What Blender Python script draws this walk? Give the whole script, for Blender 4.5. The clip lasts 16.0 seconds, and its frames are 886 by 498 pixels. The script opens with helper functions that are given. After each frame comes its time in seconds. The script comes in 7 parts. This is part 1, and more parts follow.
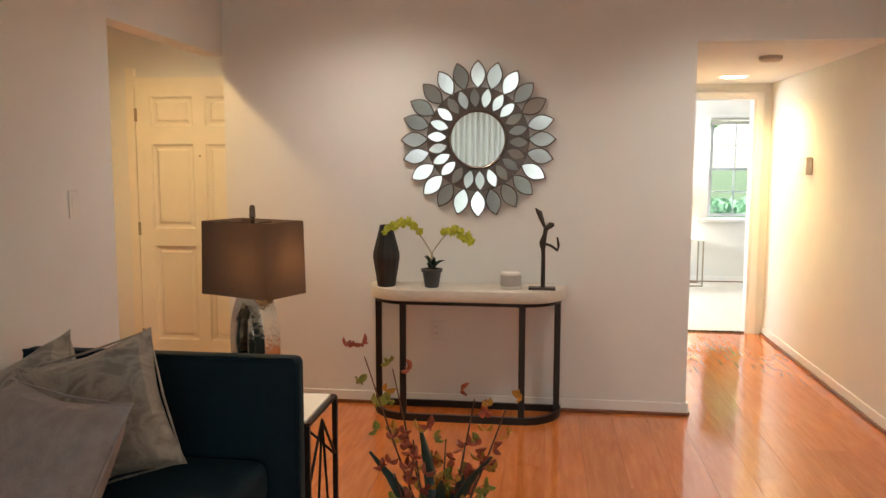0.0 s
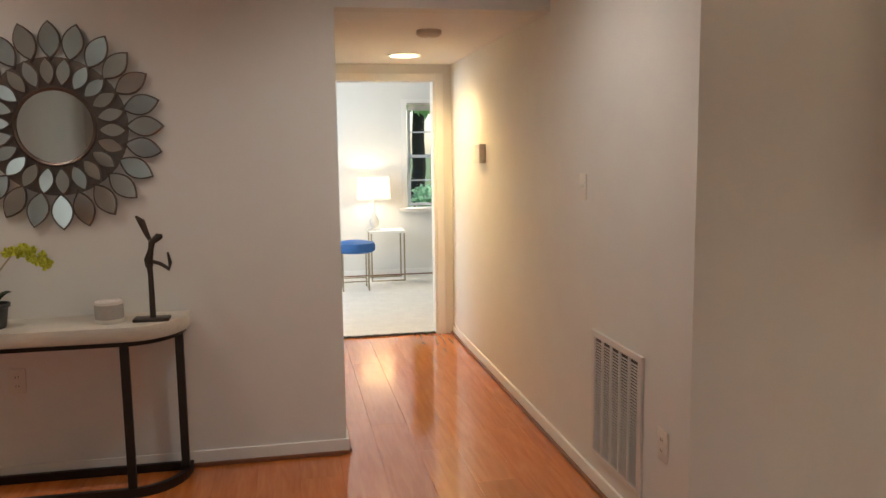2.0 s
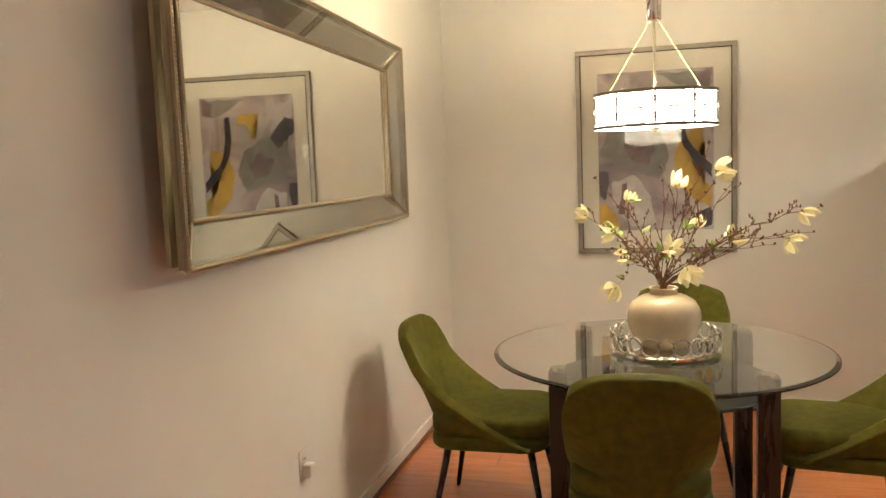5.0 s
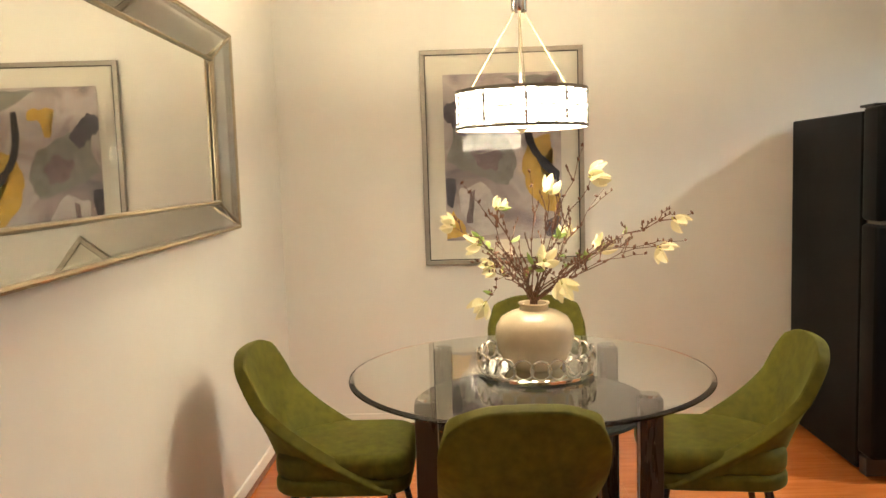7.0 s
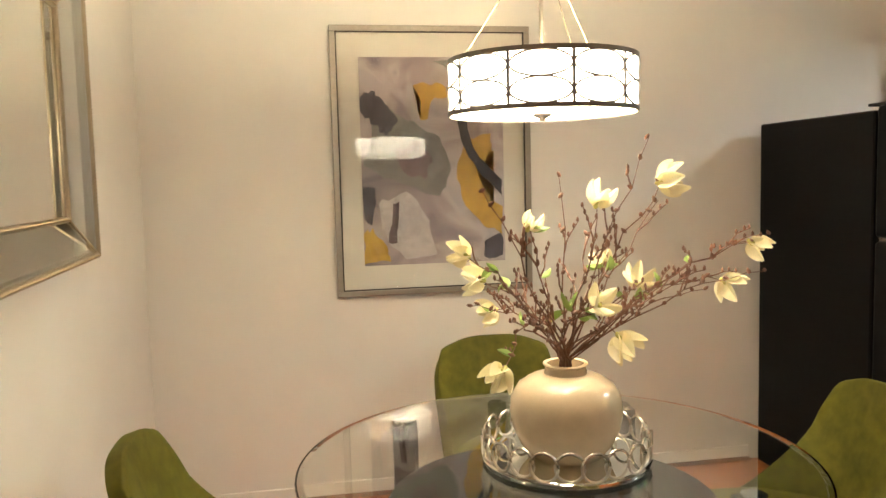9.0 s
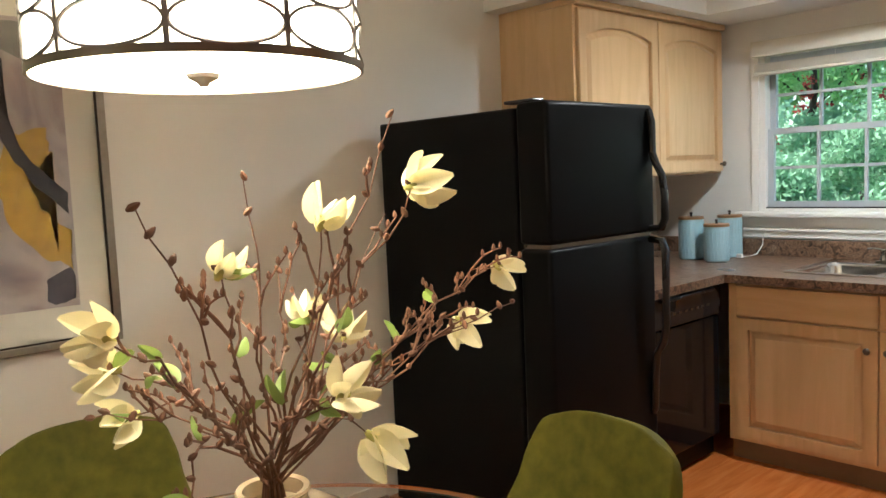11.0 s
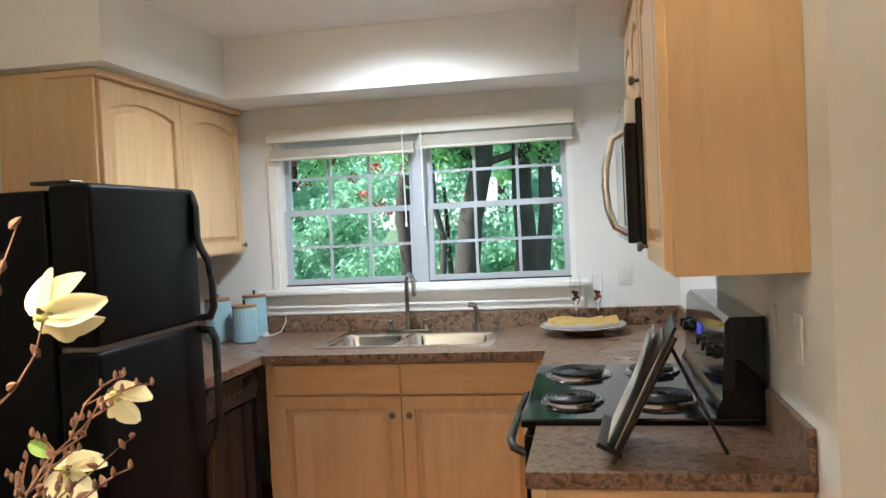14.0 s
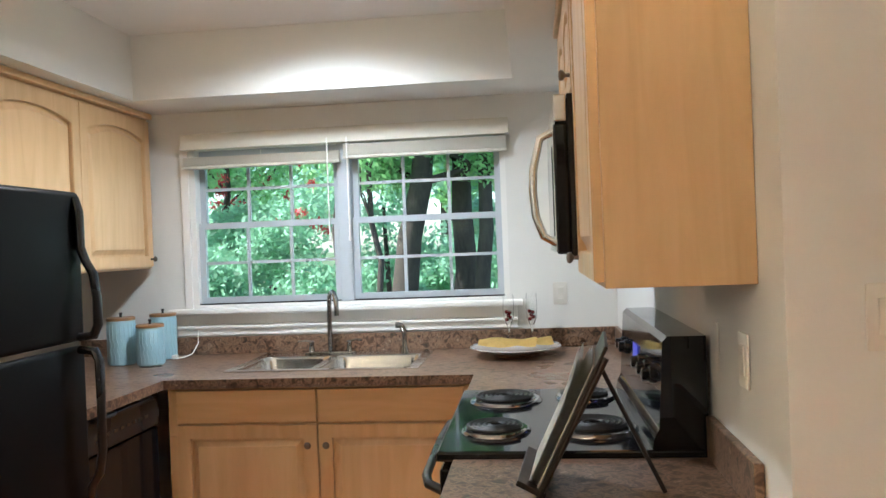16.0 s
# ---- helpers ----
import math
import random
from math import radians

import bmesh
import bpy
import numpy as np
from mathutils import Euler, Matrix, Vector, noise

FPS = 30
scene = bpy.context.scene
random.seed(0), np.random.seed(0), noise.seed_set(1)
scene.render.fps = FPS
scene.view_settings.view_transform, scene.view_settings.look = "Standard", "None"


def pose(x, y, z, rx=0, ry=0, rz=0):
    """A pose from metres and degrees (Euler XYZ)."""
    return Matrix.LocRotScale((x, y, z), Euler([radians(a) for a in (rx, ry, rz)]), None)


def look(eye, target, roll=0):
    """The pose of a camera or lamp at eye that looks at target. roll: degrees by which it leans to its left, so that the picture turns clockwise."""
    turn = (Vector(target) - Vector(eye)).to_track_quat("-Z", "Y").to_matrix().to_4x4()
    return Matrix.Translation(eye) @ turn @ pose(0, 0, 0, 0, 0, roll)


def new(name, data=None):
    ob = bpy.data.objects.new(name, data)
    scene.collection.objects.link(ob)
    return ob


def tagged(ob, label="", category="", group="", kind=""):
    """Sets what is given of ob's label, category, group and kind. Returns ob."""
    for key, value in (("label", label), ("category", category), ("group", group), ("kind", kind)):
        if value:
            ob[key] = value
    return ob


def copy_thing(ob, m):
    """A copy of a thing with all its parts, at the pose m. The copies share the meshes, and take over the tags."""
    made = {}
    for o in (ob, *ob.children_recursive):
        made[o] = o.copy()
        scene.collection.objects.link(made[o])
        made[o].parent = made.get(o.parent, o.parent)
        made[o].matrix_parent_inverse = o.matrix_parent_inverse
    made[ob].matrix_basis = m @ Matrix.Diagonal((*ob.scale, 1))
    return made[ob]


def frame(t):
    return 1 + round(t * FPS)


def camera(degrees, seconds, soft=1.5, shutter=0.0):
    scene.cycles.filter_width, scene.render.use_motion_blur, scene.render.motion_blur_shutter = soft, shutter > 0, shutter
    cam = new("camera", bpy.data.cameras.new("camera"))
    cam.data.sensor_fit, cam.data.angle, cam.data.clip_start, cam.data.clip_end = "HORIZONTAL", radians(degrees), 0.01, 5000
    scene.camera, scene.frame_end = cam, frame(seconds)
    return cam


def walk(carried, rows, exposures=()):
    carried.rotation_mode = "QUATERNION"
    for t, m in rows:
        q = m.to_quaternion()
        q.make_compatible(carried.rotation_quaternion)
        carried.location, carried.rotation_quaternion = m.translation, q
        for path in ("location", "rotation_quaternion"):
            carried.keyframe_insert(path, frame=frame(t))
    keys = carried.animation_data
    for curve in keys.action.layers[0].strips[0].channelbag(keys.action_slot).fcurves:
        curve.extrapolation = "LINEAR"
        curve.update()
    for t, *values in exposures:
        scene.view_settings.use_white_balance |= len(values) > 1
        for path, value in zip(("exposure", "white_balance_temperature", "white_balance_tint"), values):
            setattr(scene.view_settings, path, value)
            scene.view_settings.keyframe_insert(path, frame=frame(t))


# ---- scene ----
cam = camera(58.6, 16.0)
EXPOSURES = [(0.0, 1.47, 6550, 9), (0.5, 1.46, 6520, 9), (1.0, 1.02, 6500, 9), (1.5, 0.85, 6500, 9), (2.2, 0.65, 6550, 10), (2.6, 0.58, 6550, 10), (3.0, 0.62, 6550, 10), (3.5, 0.98, 6500, 9), (4.0, 1.4, 6600, 8), (4.4, 1.47, 6550, 7), (5.0, 1.55, 6500, 5), (7.3, 1.87, 6500, 5), (8.2, 1.87, 6450, 5), (10.3, 1.42, 6200, 5), (11.5, 1.36, 6000, 5), (13.0, 1.5, 5750, 5), (16.0, 1.55, 5700, 5)]
PATH = [
    (0, (-0.54, 0.384, 1.451), (-0.799, 2.355, 1.238), 0.1),
    (0.5, (-0.435, 0.558, 1.45), (-0.547, 2.543, 1.229), -0.1),
    (1, (-0.321, 0.747, 1.467), (-0.26, 2.733, 1.234), -0.4),
    (1.5, (-0.117, 1.021, 1.478), (0.104, 2.993, 1.235), -0.6),
    (2, (0.039, 1.244, 1.472), (0.419, 3.191, 1.223), -0.8),
    (2.5, (0.12, 1.536, 1.47), (0.852, 3.38, 1.219), -0.8),
    (3, (0.219, 1.715, 1.435), (1.275, 3.398, 1.21), -1.1),
    (3.5, (0.337, 1.877, 1.453), (1.656, 3.365, 1.237), -1.4),
    (4, (0.387, 2.079, 1.461), (1.988, 3.257, 1.246), -1.7),
    (4.5, (0.39, 2.258, 1.477), (2.213, 3.053, 1.268), -2.0),
    (5, (0.384, 2.318, 1.477), (2.307, 2.831, 1.275), -2.2),
    (5.2, (0.391, 2.34, 1.476), (2.334, 2.768, 1.274), -2.2),
    (7.3, (0.855, 2.554, 1.451), (2.845, 2.6, 1.259), -1.9),
    (7.5, (0.946, 2.605, 1.445), (2.937, 2.639, 1.254), -2.0),
    (8, (1.164, 2.76, 1.457), (3.154, 2.762, 1.265), -1.9),
    (8.2, (1.249, 2.8, 1.457), (3.24, 2.757, 1.265), -1.7),
    (10.5, (2.338, 2.934, 1.426), (3.994, 1.824, 1.263), -2.4),
    (11, (2.453, 2.844, 1.442), (3.917, 1.494, 1.259), -2.5),
    (11.5, (2.585, 2.845, 1.455), (3.708, 1.202, 1.263), -2.8),
    (12, (2.672, 2.836, 1.459), (3.461, 1.009, 1.261), -3.0),
    (12.5, (2.717, 2.86, 1.475), (3.311, 0.961, 1.272), -3.1),
    (13, (2.726, 2.886, 1.493), (3.212, 0.954, 1.312), -3.1),
    (13.5, (2.728, 2.881, 1.51), (3.136, 0.927, 1.385), -3.0),
    (14, (2.73, 2.876, 1.511), (3.092, 0.91, 1.447), -2.8),
    (14.5, (2.732, 2.87, 1.499), (3.059, 0.897, 1.48), -2.7),
    (15, (2.731, 2.857, 1.489), (3.029, 0.879, 1.487), -2.5),
    (15.5, (2.722, 2.798, 1.47), (2.98, 0.814, 1.472), -2.3),
    (16, (2.682, 2.602, 1.463), (2.904, 0.614, 1.452), -2.2),
]
walk(cam, [(t, look(eye, target, roll)) for t, eye, target, roll in PATH], EXPOSURES)

# ---- world, sun, large lights ----
world = bpy.data.worlds.new("world")
scene.world = world
world.use_nodes = True
wn = world.node_tree.nodes
sky = wn.new("ShaderNodeTexSky")
sky.sky_type, sky.sun_disc = "NISHITA", False
sky.sun_elevation, sky.sun_rotation = radians(50), radians(67)
world.node_tree.links.new(sky.outputs[0], wn["Background"].inputs[0])
wn["Background"].inputs[1].default_value = 0.15
sun = new("sun", bpy.data.lights.new("sun", "SUN"))
sun.data.energy, sun.data.angle, sun.data.color = 5.0, radians(0.5), (1.0, 0.95, 0.86)
sun.matrix_world = look((7.2, 3.0, 12), (0, 0, 3))


def area_lamp(name, eye, target, w, h, watts, color):
    d = bpy.data.lights.new(name, "AREA")
    d.shape, d.size, d.size_y, d.energy, d.color = "RECTANGLE", w, h, watts, color
    ob = new(name, d)
    ob.matrix_world = look(eye, target)
    return ob


def spot_lamp(name, at, watts, color, angle=120, blend=0.8, radius=0.06):
    d = bpy.data.lights.new(name, "SPOT")
    d.energy, d.color, d.spot_size, d.spot_blend, d.shadow_soft_size = watts, color, radians(angle), blend, radius
    ob = new(name, d)
    ob.location = at
    return ob


def point_lamp(name, at, watts, color, radius=0.04):
    d = bpy.data.lights.new(name, "POINT")
    d.energy, d.color, d.shadow_soft_size = watts, color, radius
    ob = new(name, d)
    ob.location = at
    return ob


PENDANT_GLOW, DIFFUSER_GLOW = 6.0, 10
WARM, WARMER, COOL, DAY = (1.0, 0.83, 0.57), (1.0, 0.68, 0.30), (0.86, 0.93, 1.0), (0.80, 0.90, 1.0)
area_lamp("living_window_light", (-0.6, -2.24, 1.3), (-0.6, 2, 1.2), 3.0, 1.9, 13, (0.92, 0.94, 1.0))
# added fill for the bright bedroom carpet; its west wall has no window
area_lamp("bedroom_fill_light", (-1.18, 9.0, 1.4), (1.5, 9.0, 0.9), 1.4, 1.2, 65, (0.82, 0.91, 1.0))
spot_lamp("hall_downlight_lamp", (0.866, 6.80, 2.10), 48, WARMER, 155)
spot_lamp("foyer_downlight_lamp", (-3.0, 4.55, 2.53), 32, WARMER, 155)
spot_lamp("kitchen_downlight_lamp", (3.592, -0.55, 2.53), 54, (0.96, 0.98, 1.0), 165)
point_lamp("table_lamp_bulb", (-1.56, 3.19, 1.10), 0.9, WARMER, 0.04)
point_lamp("bedroom_lamp_bulb", (0.99, 10.16, 1.06), 6, WARM, 0.05)
point_lamp("pendant_bulb_lamp", (3.535, 2.303, 1.69), 16, WARM, 0.05)
spot_lamp("living_downlight_lamp", (-1.45, 4.20, 2.53), 19, (1.0, 0.90, 0.80), 150)
spot_lamp("living_downlight_lamp", (0.55, 4.05, 2.53), 24, (1.0, 0.94, 0.86), 150)

# ---- materials ----
def rgb(c):
    return (*c, 1.0) if len(c) == 3 else c


def mat(name, color, rough=0.5, metal=0.0, vary=0.06, scale=6.0, bump=0.0, bump_scale=80.0, stretch=(1, 1, 1), spec=0.5,
        rough_vary=0.06, coat=0.0, sheen=0.0, tint=None, rand=0.0, isle=0.0):
    """A surface with colour that drifts at two scales, uneven gloss and fine relief."""
    m = bpy.data.materials.new(name)
    m.use_nodes = True
    t = m.node_tree
    n, l = t.nodes, t.links
    b = n["Principled BSDF"]
    b.inputs["Metallic"].default_value = metal
    b.inputs["Specular IOR Level"].default_value = spec
    b.inputs["Coat Weight"].default_value = coat
    b.inputs["Coat Roughness"].default_value = 0.12
    b.inputs["Sheen Weight"].default_value = sheen
    if sheen:
        b.inputs["Sheen Tint"].default_value = rgb(tint or color)
        b.inputs["Sheen Roughness"].default_value = 0.35
    co = n.new("ShaderNodeTexCoord")
    mp = n.new("ShaderNodeMapping")
    mp.inputs["Scale"].default_value = stretch
    l.new(co.outputs["Object"], mp.inputs[0])
    big, fine = n.new("ShaderNodeTexNoise"), n.new("ShaderNodeTexNoise")
    big.inputs["Scale"].default_value, big.inputs["Detail"].default_value = scale * 0.35, 3
    fine.inputs["Scale"].default_value, fine.inputs["Detail"].default_value = scale * 3.0, 4
    for q in (big, fine):
        l.new(mp.outputs[0], q.inputs["Vector"])
    add = n.new("ShaderNodeMath")
    add.operation = "ADD"
    l.new(big.outputs[0], add.inputs[0])
    l.new(fine.outputs[0], add.inputs[1])
    last = add.outputs[0]
    if rand or isle:
        src = n.new("ShaderNodeObjectInfo").outputs["Random"] if rand else n.new("ShaderNodeNewGeometry").outputs["Random Per Island"]
        k = n.new("ShaderNodeMath")
        k.operation = "MULTIPLY_ADD"
        k.inputs[1].default_value, k.inputs[2].default_value = (rand or isle), -(rand or isle) * 0.5
        l.new(src, k.inputs[0])
        s = n.new("ShaderNodeMath")
        s.operation = "ADD"
        l.new(last, s.inputs[0])
        l.new(k.outputs[0], s.inputs[1])
        last = s.outputs[0]
    mr = n.new("ShaderNodeMapRange")
    mr.inputs["From Min"].default_value, mr.inputs["From Max"].default_value = 0.6, 1.4
    mr.inputs["To Min"].default_value, mr.inputs["To Max"].default_value = 1 - vary * 1.6, 1 + vary * 1.6
    l.new(last, mr.inputs["Value"])
    mul = n.new("ShaderNodeVectorMath")
    mul.operation = "SCALE"
    mul.inputs[0].default_value = color[:3]
    l.new(mr.outputs[0], mul.inputs["Scale"])
    l.new(mul.outputs[0], b.inputs["Base Color"])
    rr = n.new("ShaderNodeMapRange")
    rr.inputs["From Min"].default_value, rr.inputs["From Max"].default_value = 0.35, 0.65
    rr.inputs["To Min"].default_value, rr.inputs["To Max"].default_value = max(rough - rough_vary, 0.0), min(rough + rough_vary, 1.0)
    l.new(big.outputs[0], rr.inputs["Value"])
    l.new(rr.outputs[0], b.inputs["Roughness"])
    if bump:
        bn, bt = n.new("ShaderNodeBump"), n.new("ShaderNodeTexNoise")
        bt.inputs["Scale"].default_value, bt.inputs["Detail"].default_value = bump_scale, 3
        l.new(mp.outputs[0], bt.inputs["Vector"])
        bn.inputs["Strength"].default_value, bn.inputs["Distance"].default_value = bump, 0.004
        l.new(bt.outputs[0], bn.inputs["Height"])
        l.new(bn.outputs[0], b.inputs["Normal"])
    return m


def ramp_mat(name, stops, scale=8.0, detail=6, rough=0.4, stretch=(1, 1, 1), kind="noise", bump=0.1, coat=0.0, rand=0.0, distortion=0.0):
    """A surface coloured along a ramp by a noise or a wood-grain wave."""
    m = mat(name, stops[0][1], rough, bump=bump, coat=coat, stretch=stretch)
    n, l = m.node_tree.nodes, m.node_tree.links
    b = n["Principled BSDF"]
    mp = [q for q in n if q.bl_idname == "ShaderNodeMapping"][0]
    tex = n.new("ShaderNodeTexNoise" if kind == "noise" else "ShaderNodeTexWave")
    tex.inputs["Scale"].default_value, tex.inputs["Detail"].default_value = scale, detail
    tex.inputs["Distortion"].default_value = distortion
    vec = mp.outputs[0]
    if rand:
        oi = n.new("ShaderNodeObjectInfo")
        sc = n.new("ShaderNodeVectorMath")
        sc.operation = "MULTIPLY_ADD"
        cb = n.new("ShaderNodeCombineXYZ")
        for i in range(3):
            l.new(oi.outputs["Random"], cb.inputs[i])
        l.new(cb.outputs[0], sc.inputs[0])
        sc.inputs[1].default_value = (37, 53, 71)
        l.new(mp.outputs[0], sc.inputs[2])
        vec = sc.outputs[0]
    l.new(vec, tex.inputs["Vector"])
    ra = n.new("ShaderNodeValToRGB")
    ra.color_ramp.elements[0].position, ra.color_ramp.elements[0].color = stops[0][0], rgb(stops[0][1])
    ra.color_ramp.elements[1].position, ra.color_ramp.elements[1].color = stops[-1][0], rgb(stops[-1][1])
    for pos, c in stops[1:-1]:
        ra.color_ramp.elements.new(pos).color = rgb(c)
    l.new(tex.outputs[0], ra.inputs[0])
    out = ra.outputs[0]
    if rand:
        mr = n.new("ShaderNodeMapRange")
        mr.inputs["To Min"].default_value, mr.inputs["To Max"].default_value = 1 - rand, 1 + rand
        l.new(oi.outputs["Random"], mr.inputs["Value"])
        k = n.new("ShaderNodeVectorMath")
        k.operation = "SCALE"
        l.new(out, k.inputs[0])
        l.new(mr.outputs[0], k.inputs["Scale"])
        out = k.outputs[0]
    l.new(out, b.inputs["Base Color"])
    return m


def glow(name, color, strength):
    m = bpy.data.materials.new(name)
    m.use_nodes = True
    b = m.node_tree.nodes["Principled BSDF"]
    b.inputs["Base Color"].default_value = rgb(color)
    b.inputs["Emission Color"].default_value = rgb(color)
    b.inputs["Emission Strength"].default_value = strength
    return m


def glass_mat(name, color=(1, 1, 1), rough=0.0, ior=1.45):
    m = bpy.data.materials.new(name)
    m.use_nodes = True
    b = m.node_tree.nodes["Principled BSDF"]
    b.inputs["Base Color"].default_value = rgb(color)
    b.inputs["Roughness"].default_value, b.inputs["IOR"].default_value = rough, ior
    b.inputs["Transmission Weight"].default_value = 1.0
    return m


def leaf_mat(name, color, through_color, amount=0.45, vary=0.3):
    """A thin leaf or petal that lets light through."""
    m = mat(name, color, 0.5, vary=vary * 0.5, scale=12, isle=0.9, spec=0.3)
    n, l = m.node_tree.nodes, m.node_tree.links
    tr, mx = n.new("ShaderNodeBsdfTranslucent"), n.new("ShaderNodeMixShader")
    tr.inputs[0].default_value, mx.inputs[0].default_value = rgb(through_color), amount
    l.new(n["Principled BSDF"].outputs[0], mx.inputs[1])
    l.new(tr.outputs[0], mx.inputs[2])
    l.new(mx.outputs[0], n["Material Output"].inputs[0])
    return m


M_WALL = mat("wall_paint", (0.73, 0.715, 0.675), 0.75, vary=0.02, scale=1.5, bump=0.12, bump_scale=160, spec=0.3)
M_CEIL = mat("ceiling_paint", (0.78, 0.76, 0.73), 0.85, vary=0.02, scale=1.5, bump=0.2, bump_scale=120, spec=0.2)
M_TRIM = mat("white_trim_paint", (0.80, 0.78, 0.74), 0.38, vary=0.02, scale=3, bump=0.04, bump_scale=60)
M_DOOR = mat("cream_door_paint", (0.78, 0.72, 0.60), 0.42, vary=0.02, scale=3, bump=0.05, bump_scale=60)
M_FLOOR = ramp_mat("orange_laminate", [(0.25, (0.46, 0.125, 0.026)), (0.5, (0.56, 0.165, 0.038)), (0.75, (0.64, 0.21, 0.054))],
                   scale=5, rough=0.12, stretch=(7, 0.7, 1), bump=0.02, coat=0.6, rand=0.06, distortion=0.6)
M_FLOOR.node_tree.nodes["Principled BSDF"].inputs["Coat Roughness"].default_value = 0.07
M_GAP = mat("plank_gap", (0.26, 0.075, 0.02), 0.6)
M_CARPET = mat("pale_carpet", (0.66, 0.63, 0.58), 0.95, vary=0.06, scale=20, bump=0.8, bump_scale=260, spec=0.1)
M_MAPLE = ramp_mat("maple_veneer", [(0.2, (0.57, 0.36, 0.175)), (0.5, (0.64, 0.42, 0.215)), (0.8, (0.70, 0.475, 0.26))],
                   scale=3.2, rough=0.36, stretch=(5, 5, 0.6), bump=0.03, rand=0.05, distortion=1.2)
M_MAPLE_H = ramp_mat("maple_veneer_cross", [(0.2, (0.57, 0.36, 0.175)), (0.5, (0.64, 0.42, 0.215)), (0.8, (0.70, 0.475, 0.26))],
                     scale=3.2, rough=0.36, stretch=(0.6, 5, 5), bump=0.03, rand=0.05, distortion=1.2)
M_COUNTER = ramp_mat("brown_stone_laminate", [(0.30, (0.022, 0.014, 0.010)), (0.43, (0.115, 0.062, 0.036)), (0.53, (0.27, 0.165, 0.105)),
                     (0.60, (0.085, 0.050, 0.032)), (0.72, (0.40, 0.275, 0.19))], scale=34, detail=9, rough=0.33, bump=0.05, distortion=0.8)
M_BLACK = mat("black_appliance", (0.004, 0.004, 0.0045), 0.40, vary=0.05, bump=0.06, bump_scale=420, spec=0.10)
M_BLACKGLOSS = mat("black_enamel", (0.006, 0.006, 0.007), 0.08, vary=0.03, spec=0.35)
M_BLACKPLASTIC = mat("black_plastic", (0.014, 0.014, 0.015), 0.28, vary=0.03)
M_IRON = mat("dark_iron", (0.030, 0.022, 0.017), 0.42, metal=0.6, vary=0.12, scale=14, bump=0.08)
M_STEEL = mat("brushed_steel", (0.72, 0.71, 0.69), 0.20, metal=1.0, vary=0.05, scale=20, stretch=(1, 8, 1))
M_CHROME = mat("chrome", (0.80, 0.79, 0.77), 0.07, metal=1.0, vary=0.02)
M_NICKEL = mat("brushed_nickel", (0.55, 0.51, 0.45), 0.28, metal=1.0, vary=0.05)
M_PEWTER = mat("dark_nickel", (0.20, 0.17, 0.14), 0.30, metal=1.0, vary=0.06)
M_GOLD = mat("champagne_metal", (0.37, 0.31, 0.215), 0.34, metal=0.9, vary=0.08, scale=30, bump=0.1)
M_MIRROR = mat("mirror_glass", (0.82, 0.83, 0.80), 0.015, metal=1.0, vary=0.005, rough_vary=0.004)
M_GLASS = glass_mat("clear_glass")
M_TABLEGLASS = glass_mat("green_grey_glass", (0.94, 0.975, 0.95), ior=1.5)
M_PANE = glass_mat("window_glass", (0.97, 0.99, 0.98), ior=1.1)
M_VELVET = mat("olive_velvet", (0.090, 0.085, 0.010), 0.75, vary=0.26, scale=9, bump=0.12, bump_scale=300, sheen=0.32, tint=(0.44, 0.42, 0.10), spec=0.2)
M_TEAL = mat("teal_velvet", (0.006, 0.020, 0.030), 0.75, vary=0.15, scale=9, bump=0.1, bump_scale=300, sheen=0.25, tint=(0.05, 0.16, 0.20), spec=0.2)
M_DARKWOOD = mat("espresso_wood", (0.020, 0.014, 0.011), 0.30, vary=0.15, scale=8, stretch=(6, 6, 0.6))
M_PLATE = mat("switch_plate_plastic", (0.72, 0.68, 0.61), 0.35, vary=0.01)
M_CREAM = mat("cream_crackle_ceramic", (0.62, 0.50, 0.34), 0.22, vary=0.10, scale=5, bump=0.06, bump_scale=35, coat=0.3)

# ---- building helpers ----
def mesh_of(name, bm, material, smooth=False):
    me = bpy.data.meshes.new(name)
    bm.to_mesh(me)
    bm.free()
    me.materials.append(material)
    if smooth:
        me.polygons.foreach_set("use_smooth", [True] * len(me.polygons))
        me.set_sharp_from_angle(angle=radians(38))
    return me


def part(name, bm, material, parent=None, label="", at=None, smooth=False, kind=""):
    """One bmesh as one mesh object, under a thing or a part."""
    ob = new(name, mesh_of(name, bm, material, smooth))
    if parent is not None:
        ob.parent = parent
    if at is not None:
        ob.matrix_basis = at
    return tagged(ob, label=label, kind=kind)


def thing(name, label, category, at=None, group="", kind=""):
    ob = new(name)
    if at is not None:
        ob.matrix_basis = at
    return tagged(ob, label, category, group, kind)


def box_bm(x0, x1, y0, y1, z0, z1, bevel=0.0, segs=2):
    bm = bmesh.new()
    bmesh.ops.create_cube(bm, size=1.0, matrix=Matrix.Translation(((x0 + x1) / 2, (y0 + y1) / 2, (z0 + z1) / 2)) @ Matrix.Diagonal((abs(x1 - x0), abs(y1 - y0), abs(z1 - z0), 1)))
    if bevel > 0:
        bmesh.ops.bevel(bm, geom=list(bm.edges), offset=bevel, segments=segs, profile=0.5, affect="EDGES", clamp_overlap=True)
    return bm


def merge(*bms):
    """Joins bmeshes into the first."""
    first = bms[0]
    for b in bms[1:]:
        me = bpy.data.meshes.new("tmp")
        b.to_mesh(me)
        b.free()
        first.from_mesh(me)
        bpy.data.meshes.remove(me)
    return first


def moved(bm, m):
    bmesh.ops.transform(bm, matrix=m, verts=list(bm.verts))
    return bm


